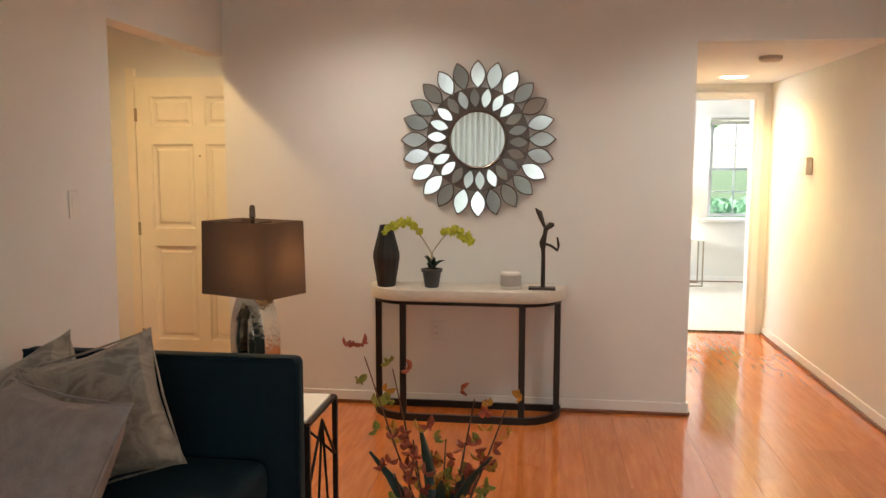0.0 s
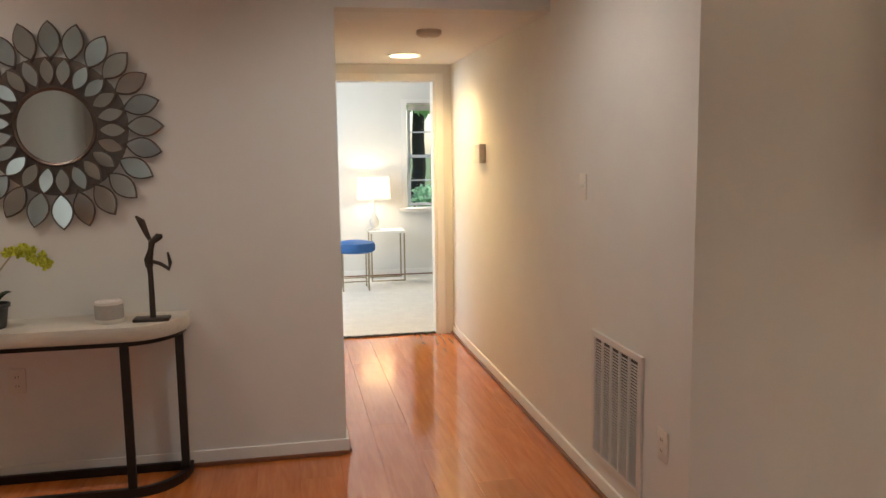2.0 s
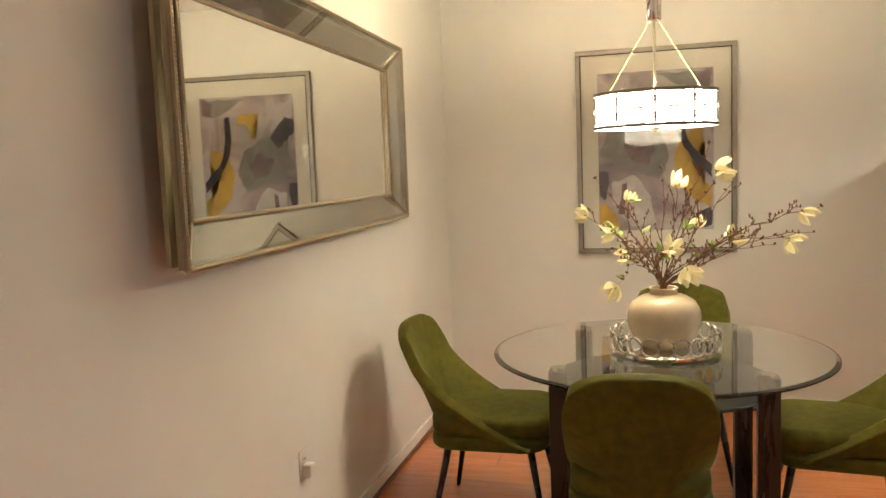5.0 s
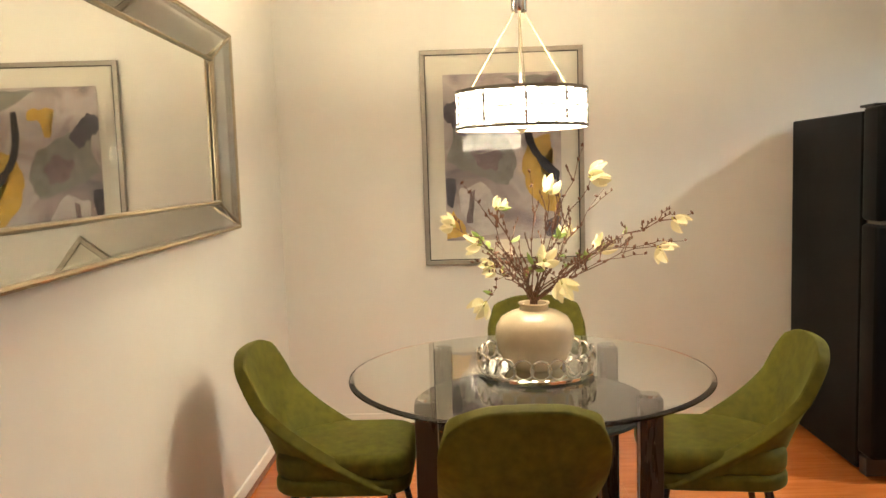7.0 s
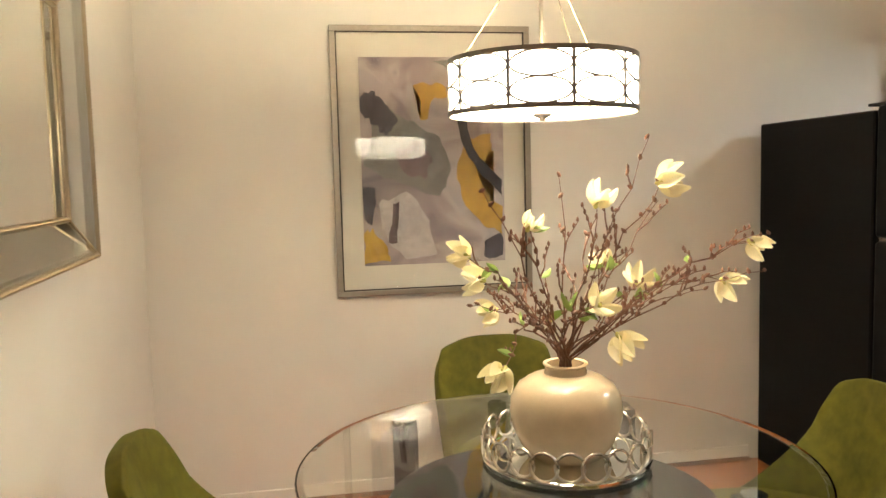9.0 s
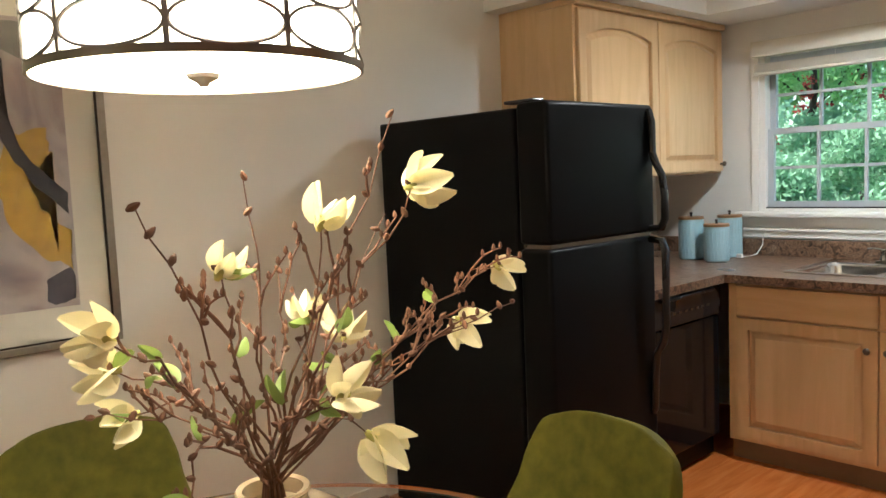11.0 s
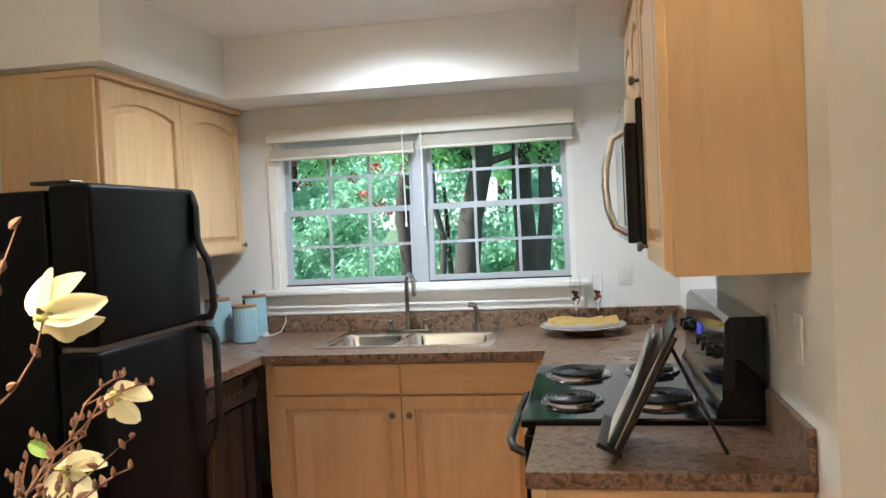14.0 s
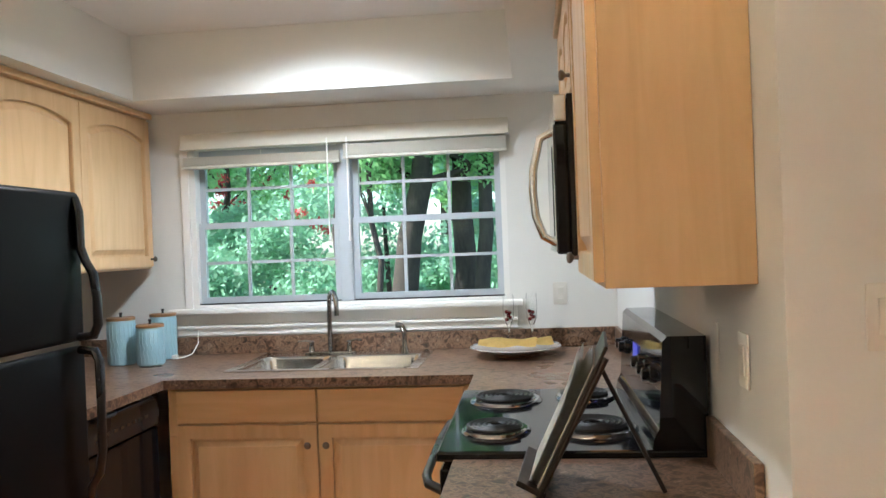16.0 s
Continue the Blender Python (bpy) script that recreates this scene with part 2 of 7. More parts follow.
def lathe_bm(profile, segs=32, caps=True):
    """A turned shape from (radius, height) pairs."""
    bm = bmesh.new()
    rings = []
    for r, z in profile:
        rings.append([bm.verts.new((max(r, 1e-4) * math.cos(2 * math.pi * i / segs), max(r, 1e-4) * math.sin(2 * math.pi * i / segs), z)) for i in range(segs)])
    for a, b in zip(rings, rings[1:]):
        for i in range(segs):
            bm.faces.new((a[i], a[(i + 1) % segs], b[(i + 1) % segs], b[i]))
    if caps:
        bm.faces.new(list(reversed(rings[0])))
        bm.faces.new(rings[-1])
    bmesh.ops.recalc_face_normals(bm, faces=list(bm.faces))
    return bm


def tube_bm(points, radius, segs=8, closed=False):
    """A round bar along points; radius is one number or one for each point."""
    pts = [Vector(p) for p in points]
    n = len(pts)
    radii = radius if isinstance(radius, (list, tuple)) else [radius] * n
    bm = bmesh.new()
    rings, side = [], None
    for i, p in enumerate(pts):
        a = pts[(i - 1) % n] if closed or i > 0 else p
        b = pts[(i + 1) % n] if closed or i < n - 1 else p
        d = (b - a).normalized()
        if side is None:
            side = d.orthogonal().normalized()
        side = (side - d * side.dot(d))
        side = side.normalized() if side.length > 1e-6 else d.orthogonal().normalized()
        up = d.cross(side)
        rings.append([bm.verts.new(p + (side * math.cos(2 * math.pi * k / segs) + up * math.sin(2 * math.pi * k / segs)) * radii[i]) for k in range(segs)])
    pairs = list(zip(rings, rings[1:])) + ([(rings[-1], rings[0])] if closed else [])
    for a, b in pairs:
        for k in range(segs):
            bm.faces.new((a[k], a[(k + 1) % segs], b[(k + 1) % segs], b[k]))
    if not closed:
        bm.faces.new(list(reversed(rings[0])))
        bm.faces.new(rings[-1])
    bmesh.ops.recalc_face_normals(bm, faces=list(bm.faces))
    return bm


def prism_bm(outline, z0, z1, bevel=0.0, segs=2):
    """A flat outline in x and y, drawn up from z0 to z1."""
    bm = bmesh.new()
    low = [bm.verts.new((x, y, z0)) for x, y in outline]
    top = [bm.verts.new((x, y, z1)) for x, y in outline]
    n = len(outline)
    bm.faces.new(list(reversed(low)))
    bm.faces.new(top)
    for i in range(n):
        bm.faces.new((low[i], low[(i + 1) % n], top[(i + 1) % n], top[i]))
    bmesh.ops.recalc_face_normals(bm, faces=list(bm.faces))
    if bevel > 0:
        rim = [e for e in bm.edges if abs(e.verts[0].co.z - e.verts[1].co.z) < 1e-6]
        bmesh.ops.bevel(bm, geom=rim, offset=bevel, segments=segs, profile=0.5, affect="EDGES", clamp_overlap=True)
    return bm


def arc(cx, cy, r, a0, a1, n=12, ry=None):
    return [(cx + r * math.cos(radians(a0 + (a1 - a0) * i / n)), cy + (ry or r) * math.sin(radians(a0 + (a1 - a0) * i / n))) for i in range(n + 1)]


def round_rect(w, h, r, n=6):
    """A rectangle with round corners about the origin."""
    x, y = w / 2 - r, h / 2 - r
    return arc(x, y, r, 0, 90, n) + arc(-x, y, r, 90, 180, n) + arc(-x, -y, r, 180, 270, n) + arc(x, -y, r, 270, 360, n)


def structure(name, bm, material, label, category="wall"):
    return tagged(part(name, bm, material), label, category, kind="structure")

# ---- structure ----
XW, XE, YC, YM, YK = -2.48, 5.20, 5.0, 3.56, -1.54   # west wall, east wall, console wall, mirror wall, kitchen window wall
XV, XH, XK, YN, YS = 1.316, 0.277, 2.25, 1.185, -2.20   # vent wall, hall's west wall, kitchen's west wall, its north end, living room's south wall
ZC, ZH, ZS = 2.56, 2.13, 2.235                          # ceilings: rooms, hall, soffit
YB, YD = 7.38, 10.46                                    # bedroom door wall, bedroom window wall
T = 0.12


def wall(name, label, *boxes):
    structure(name, merge(*[box_bm(*b) for b in boxes]), M_WALL, label)


def wall_with_window_y(x0, x1, y0, y1, wx0, wx1, wz0, wz1, ztop):
    return [(x0, wx0, y0, y1, 0, ztop), (wx1, x1, y0, y1, 0, ztop), (wx0, wx1, y0, y1, 0, wz0), (wx0, wx1, y0, y1, wz1, ztop)]


wall("wall_west", "smooth off-white painted wall with an opening to the foyer", (XW - T, XW, YS, 3.73, 0, ZC), (XW - T, XW, 3.73, YC, 2.095, ZC))
wall("wall_console", "smooth off-white painted wall behind the console table", (XW, XH, YC, YC + T, 0, ZC), (XH, XV, YC, YC + T, ZH, ZC))
wall("wall_hall_west", "off-white painted hallway wall", (XH - T, XH, YC + T, YB, 0, ZC))
wall("wall_hall_east", "off-white painted hallway wall with a return-air grille", (XV, XV + T, YM, YB + T, 0, ZC))
wall("wall_hall_end", "off-white painted hall end wall with a door opening", (XH - T, 0.36, YB, YB + T, 0, ZH), (1.19, XV, YB, YB + T, 0, ZH), (0.36, 1.19, YB, YB + T, 2.0, ZH))
wall("wall_mirror", "off-white painted dining wall behind the large mirror", (XV + T, XE + T, YM, YM + T, 0, ZC))
wall("wall_east", "off-white painted wall behind the framed print and refrigerator", (XE, XE + T, YK - T, YM, 0, ZC))
WX0, WX1, WZ0, WZ1 = 2.80, 4.525, 1.170, 2.06
wall("wall_kitchen_window", "off-white painted kitchen wall with a double window", *wall_with_window_y(XK - T, XE, YK - T, YK, WX0, WX1, WZ0, WZ1, ZC))
wall("wall_kitchen_west", "off-white painted kitchen wall behind the range", (XK - T, XK, YK, YN, 0, ZC))
wall("wall_kitchen_return", "off-white painted wall end with a light switch", (1.30, XK - T, YN - T, YN, 0, ZC))
wall("wall_living_east", "off-white painted living room wall", (1.18, 1.30, YS, YN, 0, ZC))
wall("wall_living_south", "off-white painted living room wall with a wide window", *wall_with_window_y(XW - T, 1.30, YS - T, YS, -2.1, 0.9, 0.35, 2.25, ZC))
wall("wall_foyer", "warm off-white foyer wall around the entry door", (-4.2, XW, 5.58, 5.70, 0, ZC), (-4.2, -4.08, 2.4, 5.58, 0, ZC), (-4.2, XW - T, 2.28, 2.40, 0, ZC), (XW, XW + T, YC + T, 5.70, 0, ZC))
wall("wall_bedroom_window", "bright white bedroom wall with a window", *wall_with_window_y(-1.2, 3.2, YD, YD + T, 1.42, 2.59, 0.80, 2.0, ZC))
wall("wall_bedroom", "white painted bedroom side walls", (-1.32, -1.2, YB, YD + T, 0, ZC), (3.2, 3.32, YB, YD + T, 0, ZC), (-1.2, XH - T, YB, YB + T, 0, ZC), (XV + T, 3.2, YB, YB + T, 0, ZC), (XH - T, XV + T, YB + 0.01, YB + T, ZH, ZC))
structure("ceiling", merge(box_bm(XW - T, XE + T, YK - T, YC + T, ZC, ZC + 0.1), box_bm(XW - T, 1.3, YS - T, YK - T, ZC, ZC + 0.1)), M_CEIL, "white textured flat ceiling", "ceiling")
structure("ceiling_hall", box_bm(XH, XV, YC + T, YB, ZH, ZH + 0.1), M_CEIL, "low white hallway ceiling with a round downlight", "ceiling")
structure("ceiling_foyer", box_bm(-4.2, XW - T, 2.28, 5.70, ZC, ZC + 0.1), M_CEIL, "white foyer ceiling", "ceiling")
structure("ceiling_bedroom", box_bm(-1.32, 3.32, YB + T, YD + T, ZC, ZC + 0.1), M_CEIL, "white bedroom ceiling", "ceiling")
structure("soffit", merge(box_bm(4.62, XE, YK, -0.03, ZS, ZC), box_bm(2.74, 4.62, YK, -1.135, ZS, ZC), box_bm(XK, 2.74, YK, 1.045, ZS, ZC)), M_WALL, "white boxed soffit above the kitchen cabinets", "soffit")
structure("subfloor", merge(box_bm(-4.2, XE + T, YK - T, YC + T, -0.1, -0.008), box_bm(XW - T, 1.3, YS - T, YK - T, -0.1, -0.008), box_bm(-4.2, XW, YC + T, 5.7, -0.1, -0.008), box_bm(XH - T, XV + T, YC + T, YB + 0.03, -0.1, -0.008)), M_GAP, "dark underlay between the floor planks", "floor")
structure("floor_bedroom", box_bm(-1.32, 3.32, YB + 0.03, YD + T, -0.1, 0.008), M_CARPET, "pale cut-pile bedroom carpet", "carpet")

# ---- dining area ----
def chair_shell(thick=0.045, nu=22, nv=16):
    """The curved back of a velvet chair, whose wings run forward along the seat."""
    bm = bmesh.new()
    grid = []
    for j in range(nv + 1):
        v = j / nv
        row = []
        for i in range(nu + 1):
            u = -1 + 2 * i / nu
            half = 0.250 - 0.012 * v
            if v > 0.70:
                half *= 1 - 0.16 * ((v - 0.70) / 0.30) ** 2
            wing = 0.34 * max(0.0, 1 - v * 1.55) ** 1.6 + 0.045 * (1 - v) + 0.03
            y = -0.205 - 0.155 * v + abs(u) ** 2.6 * wing
            z = 0.345 + 0.485 * v - 0.055 * abs(u) ** 3.5 * max(0.0, (v - 0.45) / 0.55) ** 2 - 0.02 * (1 - v) * (1 - u * u)
            row.append(bm.verts.new((u * half, y, z)))
        grid.append(row)
    for a, b in zip(grid, grid[1:]):
        for i in range(nu):
            bm.faces.new((a[i], a[i + 1], b[i + 1], b[i]))
    bmesh.ops.recalc_face_normals(bm, faces=list(bm.faces))
    bmesh.ops.solidify(bm, geom=list(bm.faces), thickness=thick)
    rim = [e for e in bm.edges if len(e.link_faces) == 2 and e.calc_face_angle(0) > 1.0]
    bmesh.ops.bevel(bm, geom=rim, offset=0.016, segments=3, profile=0.6, affect="EDGES", clamp_overlap=True)
    return bm


def dining_chair(at):
    c = thing("dining_chair", "olive green velvet dining chair with curved back and black legs", "chair", at, group="chairs round the dining table")
    seat = prism_bm([(x, y + 0.035) for x, y in round_rect(0.455, 0.50, 0.11, 8)], 0.385, 0.475, bevel=0.03, segs=4)
    for v in seat.verts:
        if v.co.z > 0.46:
            v.co.z += 0.012 * (1 - min(1, (v.co.x ** 2 + (v.co.y - 0.035) ** 2) / 0.07))
    part("seat", seat, M_VELVET, c, smooth=True)
    under = prism_bm([(x, y + 0.03) for x, y in round_rect(0.47, 0.49, 0.11, 8)], 0.335, 0.392, bevel=0.018, segs=3)
    part("seat_frame", under, M_VELVET, c, smooth=True)
    part("backrest", chair_shell(), M_VELVET, c, smooth=True)
    leg = lathe_bm([(0.009, 0.0), (0.010, 0.004), (0.016, 0.345), (0.016, 0.36)], 14)
    me = mesh_of("leg", leg, M_BLACKPLASTIC, True)
    for sx in (-1, 1):
        for sy in (-1, 1):
            p = new("leg", me)
            p.parent = c
            a, b = Vector((sx * 0.225, 0.03 + sy * 0.235, 0)), Vector((sx * 0.155, 0.03 + sy * 0.165, 0.36))
            d = (b - a).normalized()
            p.matrix_basis = Matrix.Translation(a) @ Vector((0, 0, 1)).rotation_difference(d).to_matrix().to_4x4()
    return c


chair = dining_chair(pose(3.62, 3.005, 0, rz=180))
for m in (pose(3.10, 2.372, 0, rz=-88), pose(4.30, 2.19, 0, rz=88), pose(3.605, 1.605, 0, rz=-6)):
    copy_thing(chair, m)

# table
TX, TY = 3.495, 2.30
table = thing("dining_table", "round clear glass dining table on dark square posts", "table", pose(TX, TY, 0))
top = lathe_bm([(0.616, 0.7375), (0.630, 0.7385), (0.636, 0.743), (0.635, 0.747), (0.616, 0.7498)], 96)
part("tabletop", top, M_TABLEGLASS, table, "clear greenish glass top").visible_shadow = False
post_me = mesh_of("leg", box_bm(-0.036, 0.036, -0.036, 0.036, 0, 0.726, 0.003), M_DARKWOOD)
pad_me = mesh_of("glass_pad", lathe_bm([(0.030, 0.726), (0.030, 0.7365)], 20), M_CHROME, True)
for a in (41, 134, 224, 317):
    p = new("leg", post_me)
    p.parent = table
    p.matrix_basis = pose(0.05 + 0.50 * math.cos(radians(a)), -0.01 + 0.50 * math.sin(radians(a)), 0, rz=a + 45)
    q = new("glass_pad", pad_me)
    q.parent = p
part("lower_shelf", moved(lathe_bm([(0.42, 0.605), (0.425, 0.610), (0.42, 0.617)], 64), pose(0.05, -0.01, 0)), mat("smoked_shelf", (0.022, 0.022, 0.020), 0.25, vary=0.05, spec=0.2), table, "smoked glass lower shelf", smooth=True)

# tray with ring gallery
VX, VY = 3.470, 2.275
tray = thing("round_tray", "mirrored round tray with a gallery of silver rings", "tray", pose(VX, VY, 0.750))
part("tray_base", lathe_bm([(0.195, 0.004), (0.205, 0.006), (0.207, 0.016), (0.200, 0.020), (0.198, 0.016)], 64), M_CHROME, tray, smooth=True)
part("mirror_plate", lathe_bm([(0.196, 0.0165), (0.196, 0.0185)], 64), M_MIRROR, tray)
foot_me = mesh_of("foot", lathe_bm([(0.010, 0.0), (0.012, 0.003), (0.009, 0.006)], 14), M_CHROME, True)
for a in (20, 140, 260):
    f = new("foot", foot_me)
    f.parent = tray
    f.location = (0.17 * math.cos(radians(a)), 0.17 * math.sin(radians(a)), 0)
ring_me = mesh_of("ring", tube_bm([(0.0325 * math.cos(t), 0, 0.0325 * math.sin(t)) for t in [2 * math.pi * k / 28 for k in range(28)]], 0.0036, 8, closed=True), M_NICKEL, True)
for i in range(22):
    a = 360 * i / 22
    r = new("ring", ring_me)
    r.parent = tray
    r.matrix_basis = pose((0.204 if i % 2 else 0.198) * math.cos(radians(a)), (0.204 if i % 2 else 0.198) * math.sin(radians(a)), 0.0535, 0, 0, a + 90)

vase = thing("flower_vase", "round cream crackle-glazed ceramic vase on the tray", "vase", pose(VX - 0.015, VY + 0.004, 0.7690))
body = [(0.070, 0.0), (0.086, 0.004), (0.112, 0.035), (0.130, 0.075), (0.137, 0.115), (0.133, 0.150), (0.115, 0.180), (0.085, 0.198), (0.058, 0.206), (0.050, 0.212), (0.049, 0.222), (0.055, 0.228), (0.053, 0.232), (0.044, 0.230), (0.041, 0.215), (0.060, 0.195), (0.110, 0.150), (0.105, 0.06), (0.06, 0.02)]
part("vase_body", lathe_bm(body[:9] + [(0.045, 0.206)], 56, caps=True), M_CREAM, vase, smooth=True)
part("vase_neck", lathe_bm([(0.052, 0.2062), (0.050, 0.212), (0.049, 0.222), (0.055, 0.228), (0.053, 0.232), (0.044, 0.230), (0.043, 0.207)], 56, caps=False), M_CREAM, vase, smooth=True)

# magnolia branches
M_TWIG = mat("brown_twig", (0.135, 0.058, 0.030), 0.7, vary=0.3, scale=30, bump=0.4, bump_scale=90)
M_PETAL = leaf_mat("magnolia_petal", (0.80, 0.74, 0.52), (0.80, 0.73, 0.44), 0.35, 0.12)
M_BUD = mat("magnolia_bud", (0.42, 0.40, 0.12), 0.6, vary=0.25, scale=20)
M_LEAF = leaf_mat("fresh_leaf", (0.19, 0.27, 0.07), (0.30, 0.40, 0.10), 0.3, 0.3)
rng = random.Random(11)
flowers_thing = thing("magnolia_branches", "bare brown magnolia branches with cream blooms in the vase", "flowers", pose(0, 0, 0))
NECK = Vector((VX - 0.015, VY + 0.004, 0.985))


def petal_bm(length, width, curl, cup):
    bm = bmesh.new()
    rows = []
    for j in range(7):
        v = j / 6
        w = width * math.sin(math.pi * (0.10 + 0.86 * v) ** 0.85) ** 0.8 * 0.5
        rows.append([bm.verts.new((w * s, cup * (s * s - 0.4) * w * 2 + curl * math.sin(v * 2.4) * length * 0.6, v * length)) for s in (-1, -0.5, 0, 0.5, 1)])
    for a, b in zip(rows, rows[1:]):
        for i in range(4):
            bm.faces.new((a[i], a[i + 1], b[i + 1], b[i]))
    return bm


def bloom_bms(size, openness, count):
    bms = []
    for k in range(count):
        ring = k % 2
        b = petal_bm(size * rng.uniform(0.85, 1.1), size * rng.uniform(0.52, 0.66), -0.25 * openness + 0.15, 0.5)
        m = pose(0, 0, 0, 0, 0, 360 * k / count + rng.uniform(-14, 14)) @ pose(0, 0, 0, -(14 + 40 * openness + 14 * ring + rng.uniform(-8, 8)), 0, 0)
        bms.append(moved(b, m @ pose(0, 0.006, 0)))
    return bms


def twig_path(a, b, bow, n=9, wob=0.010):
    a, b = Vector(a), Vector(b)
    side = (b - a).cross(Vector((0, 0, 1)))
    side = side.normalized() if side.length > 1e-4 else Vector((1, 0, 0))
    pts = []
    for i in range(n + 1):
        t = i / n
        p = a.lerp(b, t) + Vector((0, 0, 1)) * bow * math.sin(math.pi * t) + side * bow * 0.5 * math.sin(math.pi * t * 1.3)
        if 0 < i < n:
            p += Vector([rng.uniform(-wob, wob) for _ in range(3)])
        pts.append(p)
    return pts


def add_bloom(at, aim, size, openness, count=7):
    q = Vector((0, 0, 1)).rotation_difference(Vector(aim).normalized()).to_matrix().to_4x4()
    fl = part("bloom", lathe_bm([(0.003, -0.012), (0.007, -0.004), (0.008, 0.006), (0.004, 0.012)], 10), M_BUD, flowers_thing, "cream magnolia bloom", at=Matrix.Translation(at) @ q, smooth=True)
    for bm in bloom_bms(size * 0.67, openness, count):
        part("petal", bm, M_PETAL, fl, smooth=True)


def add_leaf(at, aim, size):
    q = Vector((0, 0, 1)).rotation_difference(Vector(aim).normalized()).to_matrix().to_4x4()
    part("leaf", petal_bm(size, size * 0.42, 0.12, 0.6), M_LEAF, flowers_thing, at=Matrix.Translation(at) @ q @ pose(0, 0, 0, 0, 0, rng.uniform(0, 360)), smooth=True)


def branch(tip, bow=0.03, r0=0.0031, twigs=3):
    foot = NECK + Vector((rng.uniform(-0.025, 0.025), rng.uniform(-0.025, 0.025), -0.06))
    path = [foot] + twig_path(NECK + (foot - NECK) * 0.5 + Vector((0, 0, 0.05)), tip, bow)
    n = len(path)
    bms = [tube_bm(path, [r0 * (1 - 0.68 * i / (n - 1)) for i in range(n)], 7)]
    for _ in range(twigs):
        i = rng.randrange(max(3, n // 3), n - 1)
        d = Vector((rng.uniform(-1, 1), rng.uniform(-1, 1), rng.uniform(0.1, 1.1))).normalized()
        end = path[i] + (d + (path[i + 1] - path[i]).normalized() * 0.7) * rng.uniform(0.035, 0.085)
        sub = twig_path(path[i], end, 0.006, 4, 0.003)
        bms.append(tube_bm(sub, [0.0024, 0.002, 0.0018, 0.0016, 0.0012], 5))
        for s in sub[2:]:
            bms.append(moved(lathe_bm([(0.001, -0.005), (0.0038, -0.001), (0.0030, 0.004), (0.0008, 0.008)], 6), Matrix.Translation(s + Vector((0.002, 0.001, 0.003)))))
    for i in range(3, n):
        if rng.random() < 0.75:
            bms.append(moved(lathe_bm([(0.002, -0.006), (0.0052, 0.0), (0.0040, 0.006), (0.001, 0.011)], 6), Matrix.Translation(path[i] + Vector((rng.uniform(-0.005, 0.005), rng.uniform(-0.005, 0.005), 0.003))) @ pose(0, 0, 0, rng.uniform(-70, 70), rng.uniform(-70, 70))))
    part("branch", merge(*bms), M_TWIG, flowers_thing, smooth=True)
    return path


for tip, aim, size, openness, bow in (
        ((-0.134, -0.180, 1.430), (-0.3, -0.9, 0.15), 0.098, 0.25, 0.03), ((-0.093, -0.047, 1.385), (-0.1, -0.35, 0.9), 0.092, 0.15, 0.00),
        ((-0.124, 0.130, 1.340), (-0.1, -0.3, 0.6), 0.060, 0.05, 0.02), ((-0.139, 0.280, 1.285), (-0.2, 0.9, 0.25), 0.075, 0.20, 0.04),
        ((0.092, 0.180, 1.200), (0.1, 0.8, 0.1), 0.095, 0.45, 0.04), ((0.165, 0.120, 1.110), (0.2, 0.8, -0.35), 0.090, 0.40, 0.05),
        ((-0.040, 0.180, 1.010), (-0.3, 0.7, -0.6), 0.095, 0.25, 0.08), ((-0.036, -0.480, 1.275), (-0.1, -0.8, -0.6), 0.082, 0.12, 0.06),
        ((0.030, -0.450, 1.170), (-0.1, -0.6, -0.5), 0.098, 0.45, 0.07), ((0.064, -0.127, 1.225), (0.0, -0.1, 1.0), 0.075, 0.25, 0.02),
        ((0.158, -0.270, 1.160), (0.3, -0.4, 0.5), 0.090, 0.40, 0.04), ((-0.150, -0.050, 1.085), (-0.5, -0.4, -0.7), 0.105, 0.45, 0.08),
        ((-0.160, -0.010, 1.160), (-0.6, -0.2, 0.4), 0.085, 0.50, 0.03)):
    path = branch(NECK + Vector((tip[0], tip[1], tip[2] - 0.985)), bow)
    add_bloom(path[-1], aim, size, openness, 6 if openness > 0.15 else 5)
    for _ in range(2):
        i = rng.randrange(4, len(path))
        add_leaf(path[i], (rng.uniform(-1, 1), rng.uniform(-1, 1), rng.uniform(-0.2, 0.8)), rng.uniform(0.035, 0.06))
for tip, bow in (((-0.12, -0.16, 1.53), 0.01), ((-0.154, 0.24, 1.42), 0.03), ((0.02, 0.0, 1.45), 0.01), ((0.0, -0.55, 1.29), 0.06), ((-0.03, -0.52, 1.20), 0.05), ((0.01, -0.25, 1.385), 0.02),
                 ((0.13, 0.20, 1.13), 0.04), ((0.05, -0.40, 1.15), 0.04), ((-0.10, 0.12, 1.12), 0.02), ((-0.12, -0.30, 1.20), 0.04), ((0.10, -0.10, 1.30), 0.02)):
    branch(NECK + Vector((tip[0], tip[1], tip[2] - 0.985)), bow, 0.0026, 4)

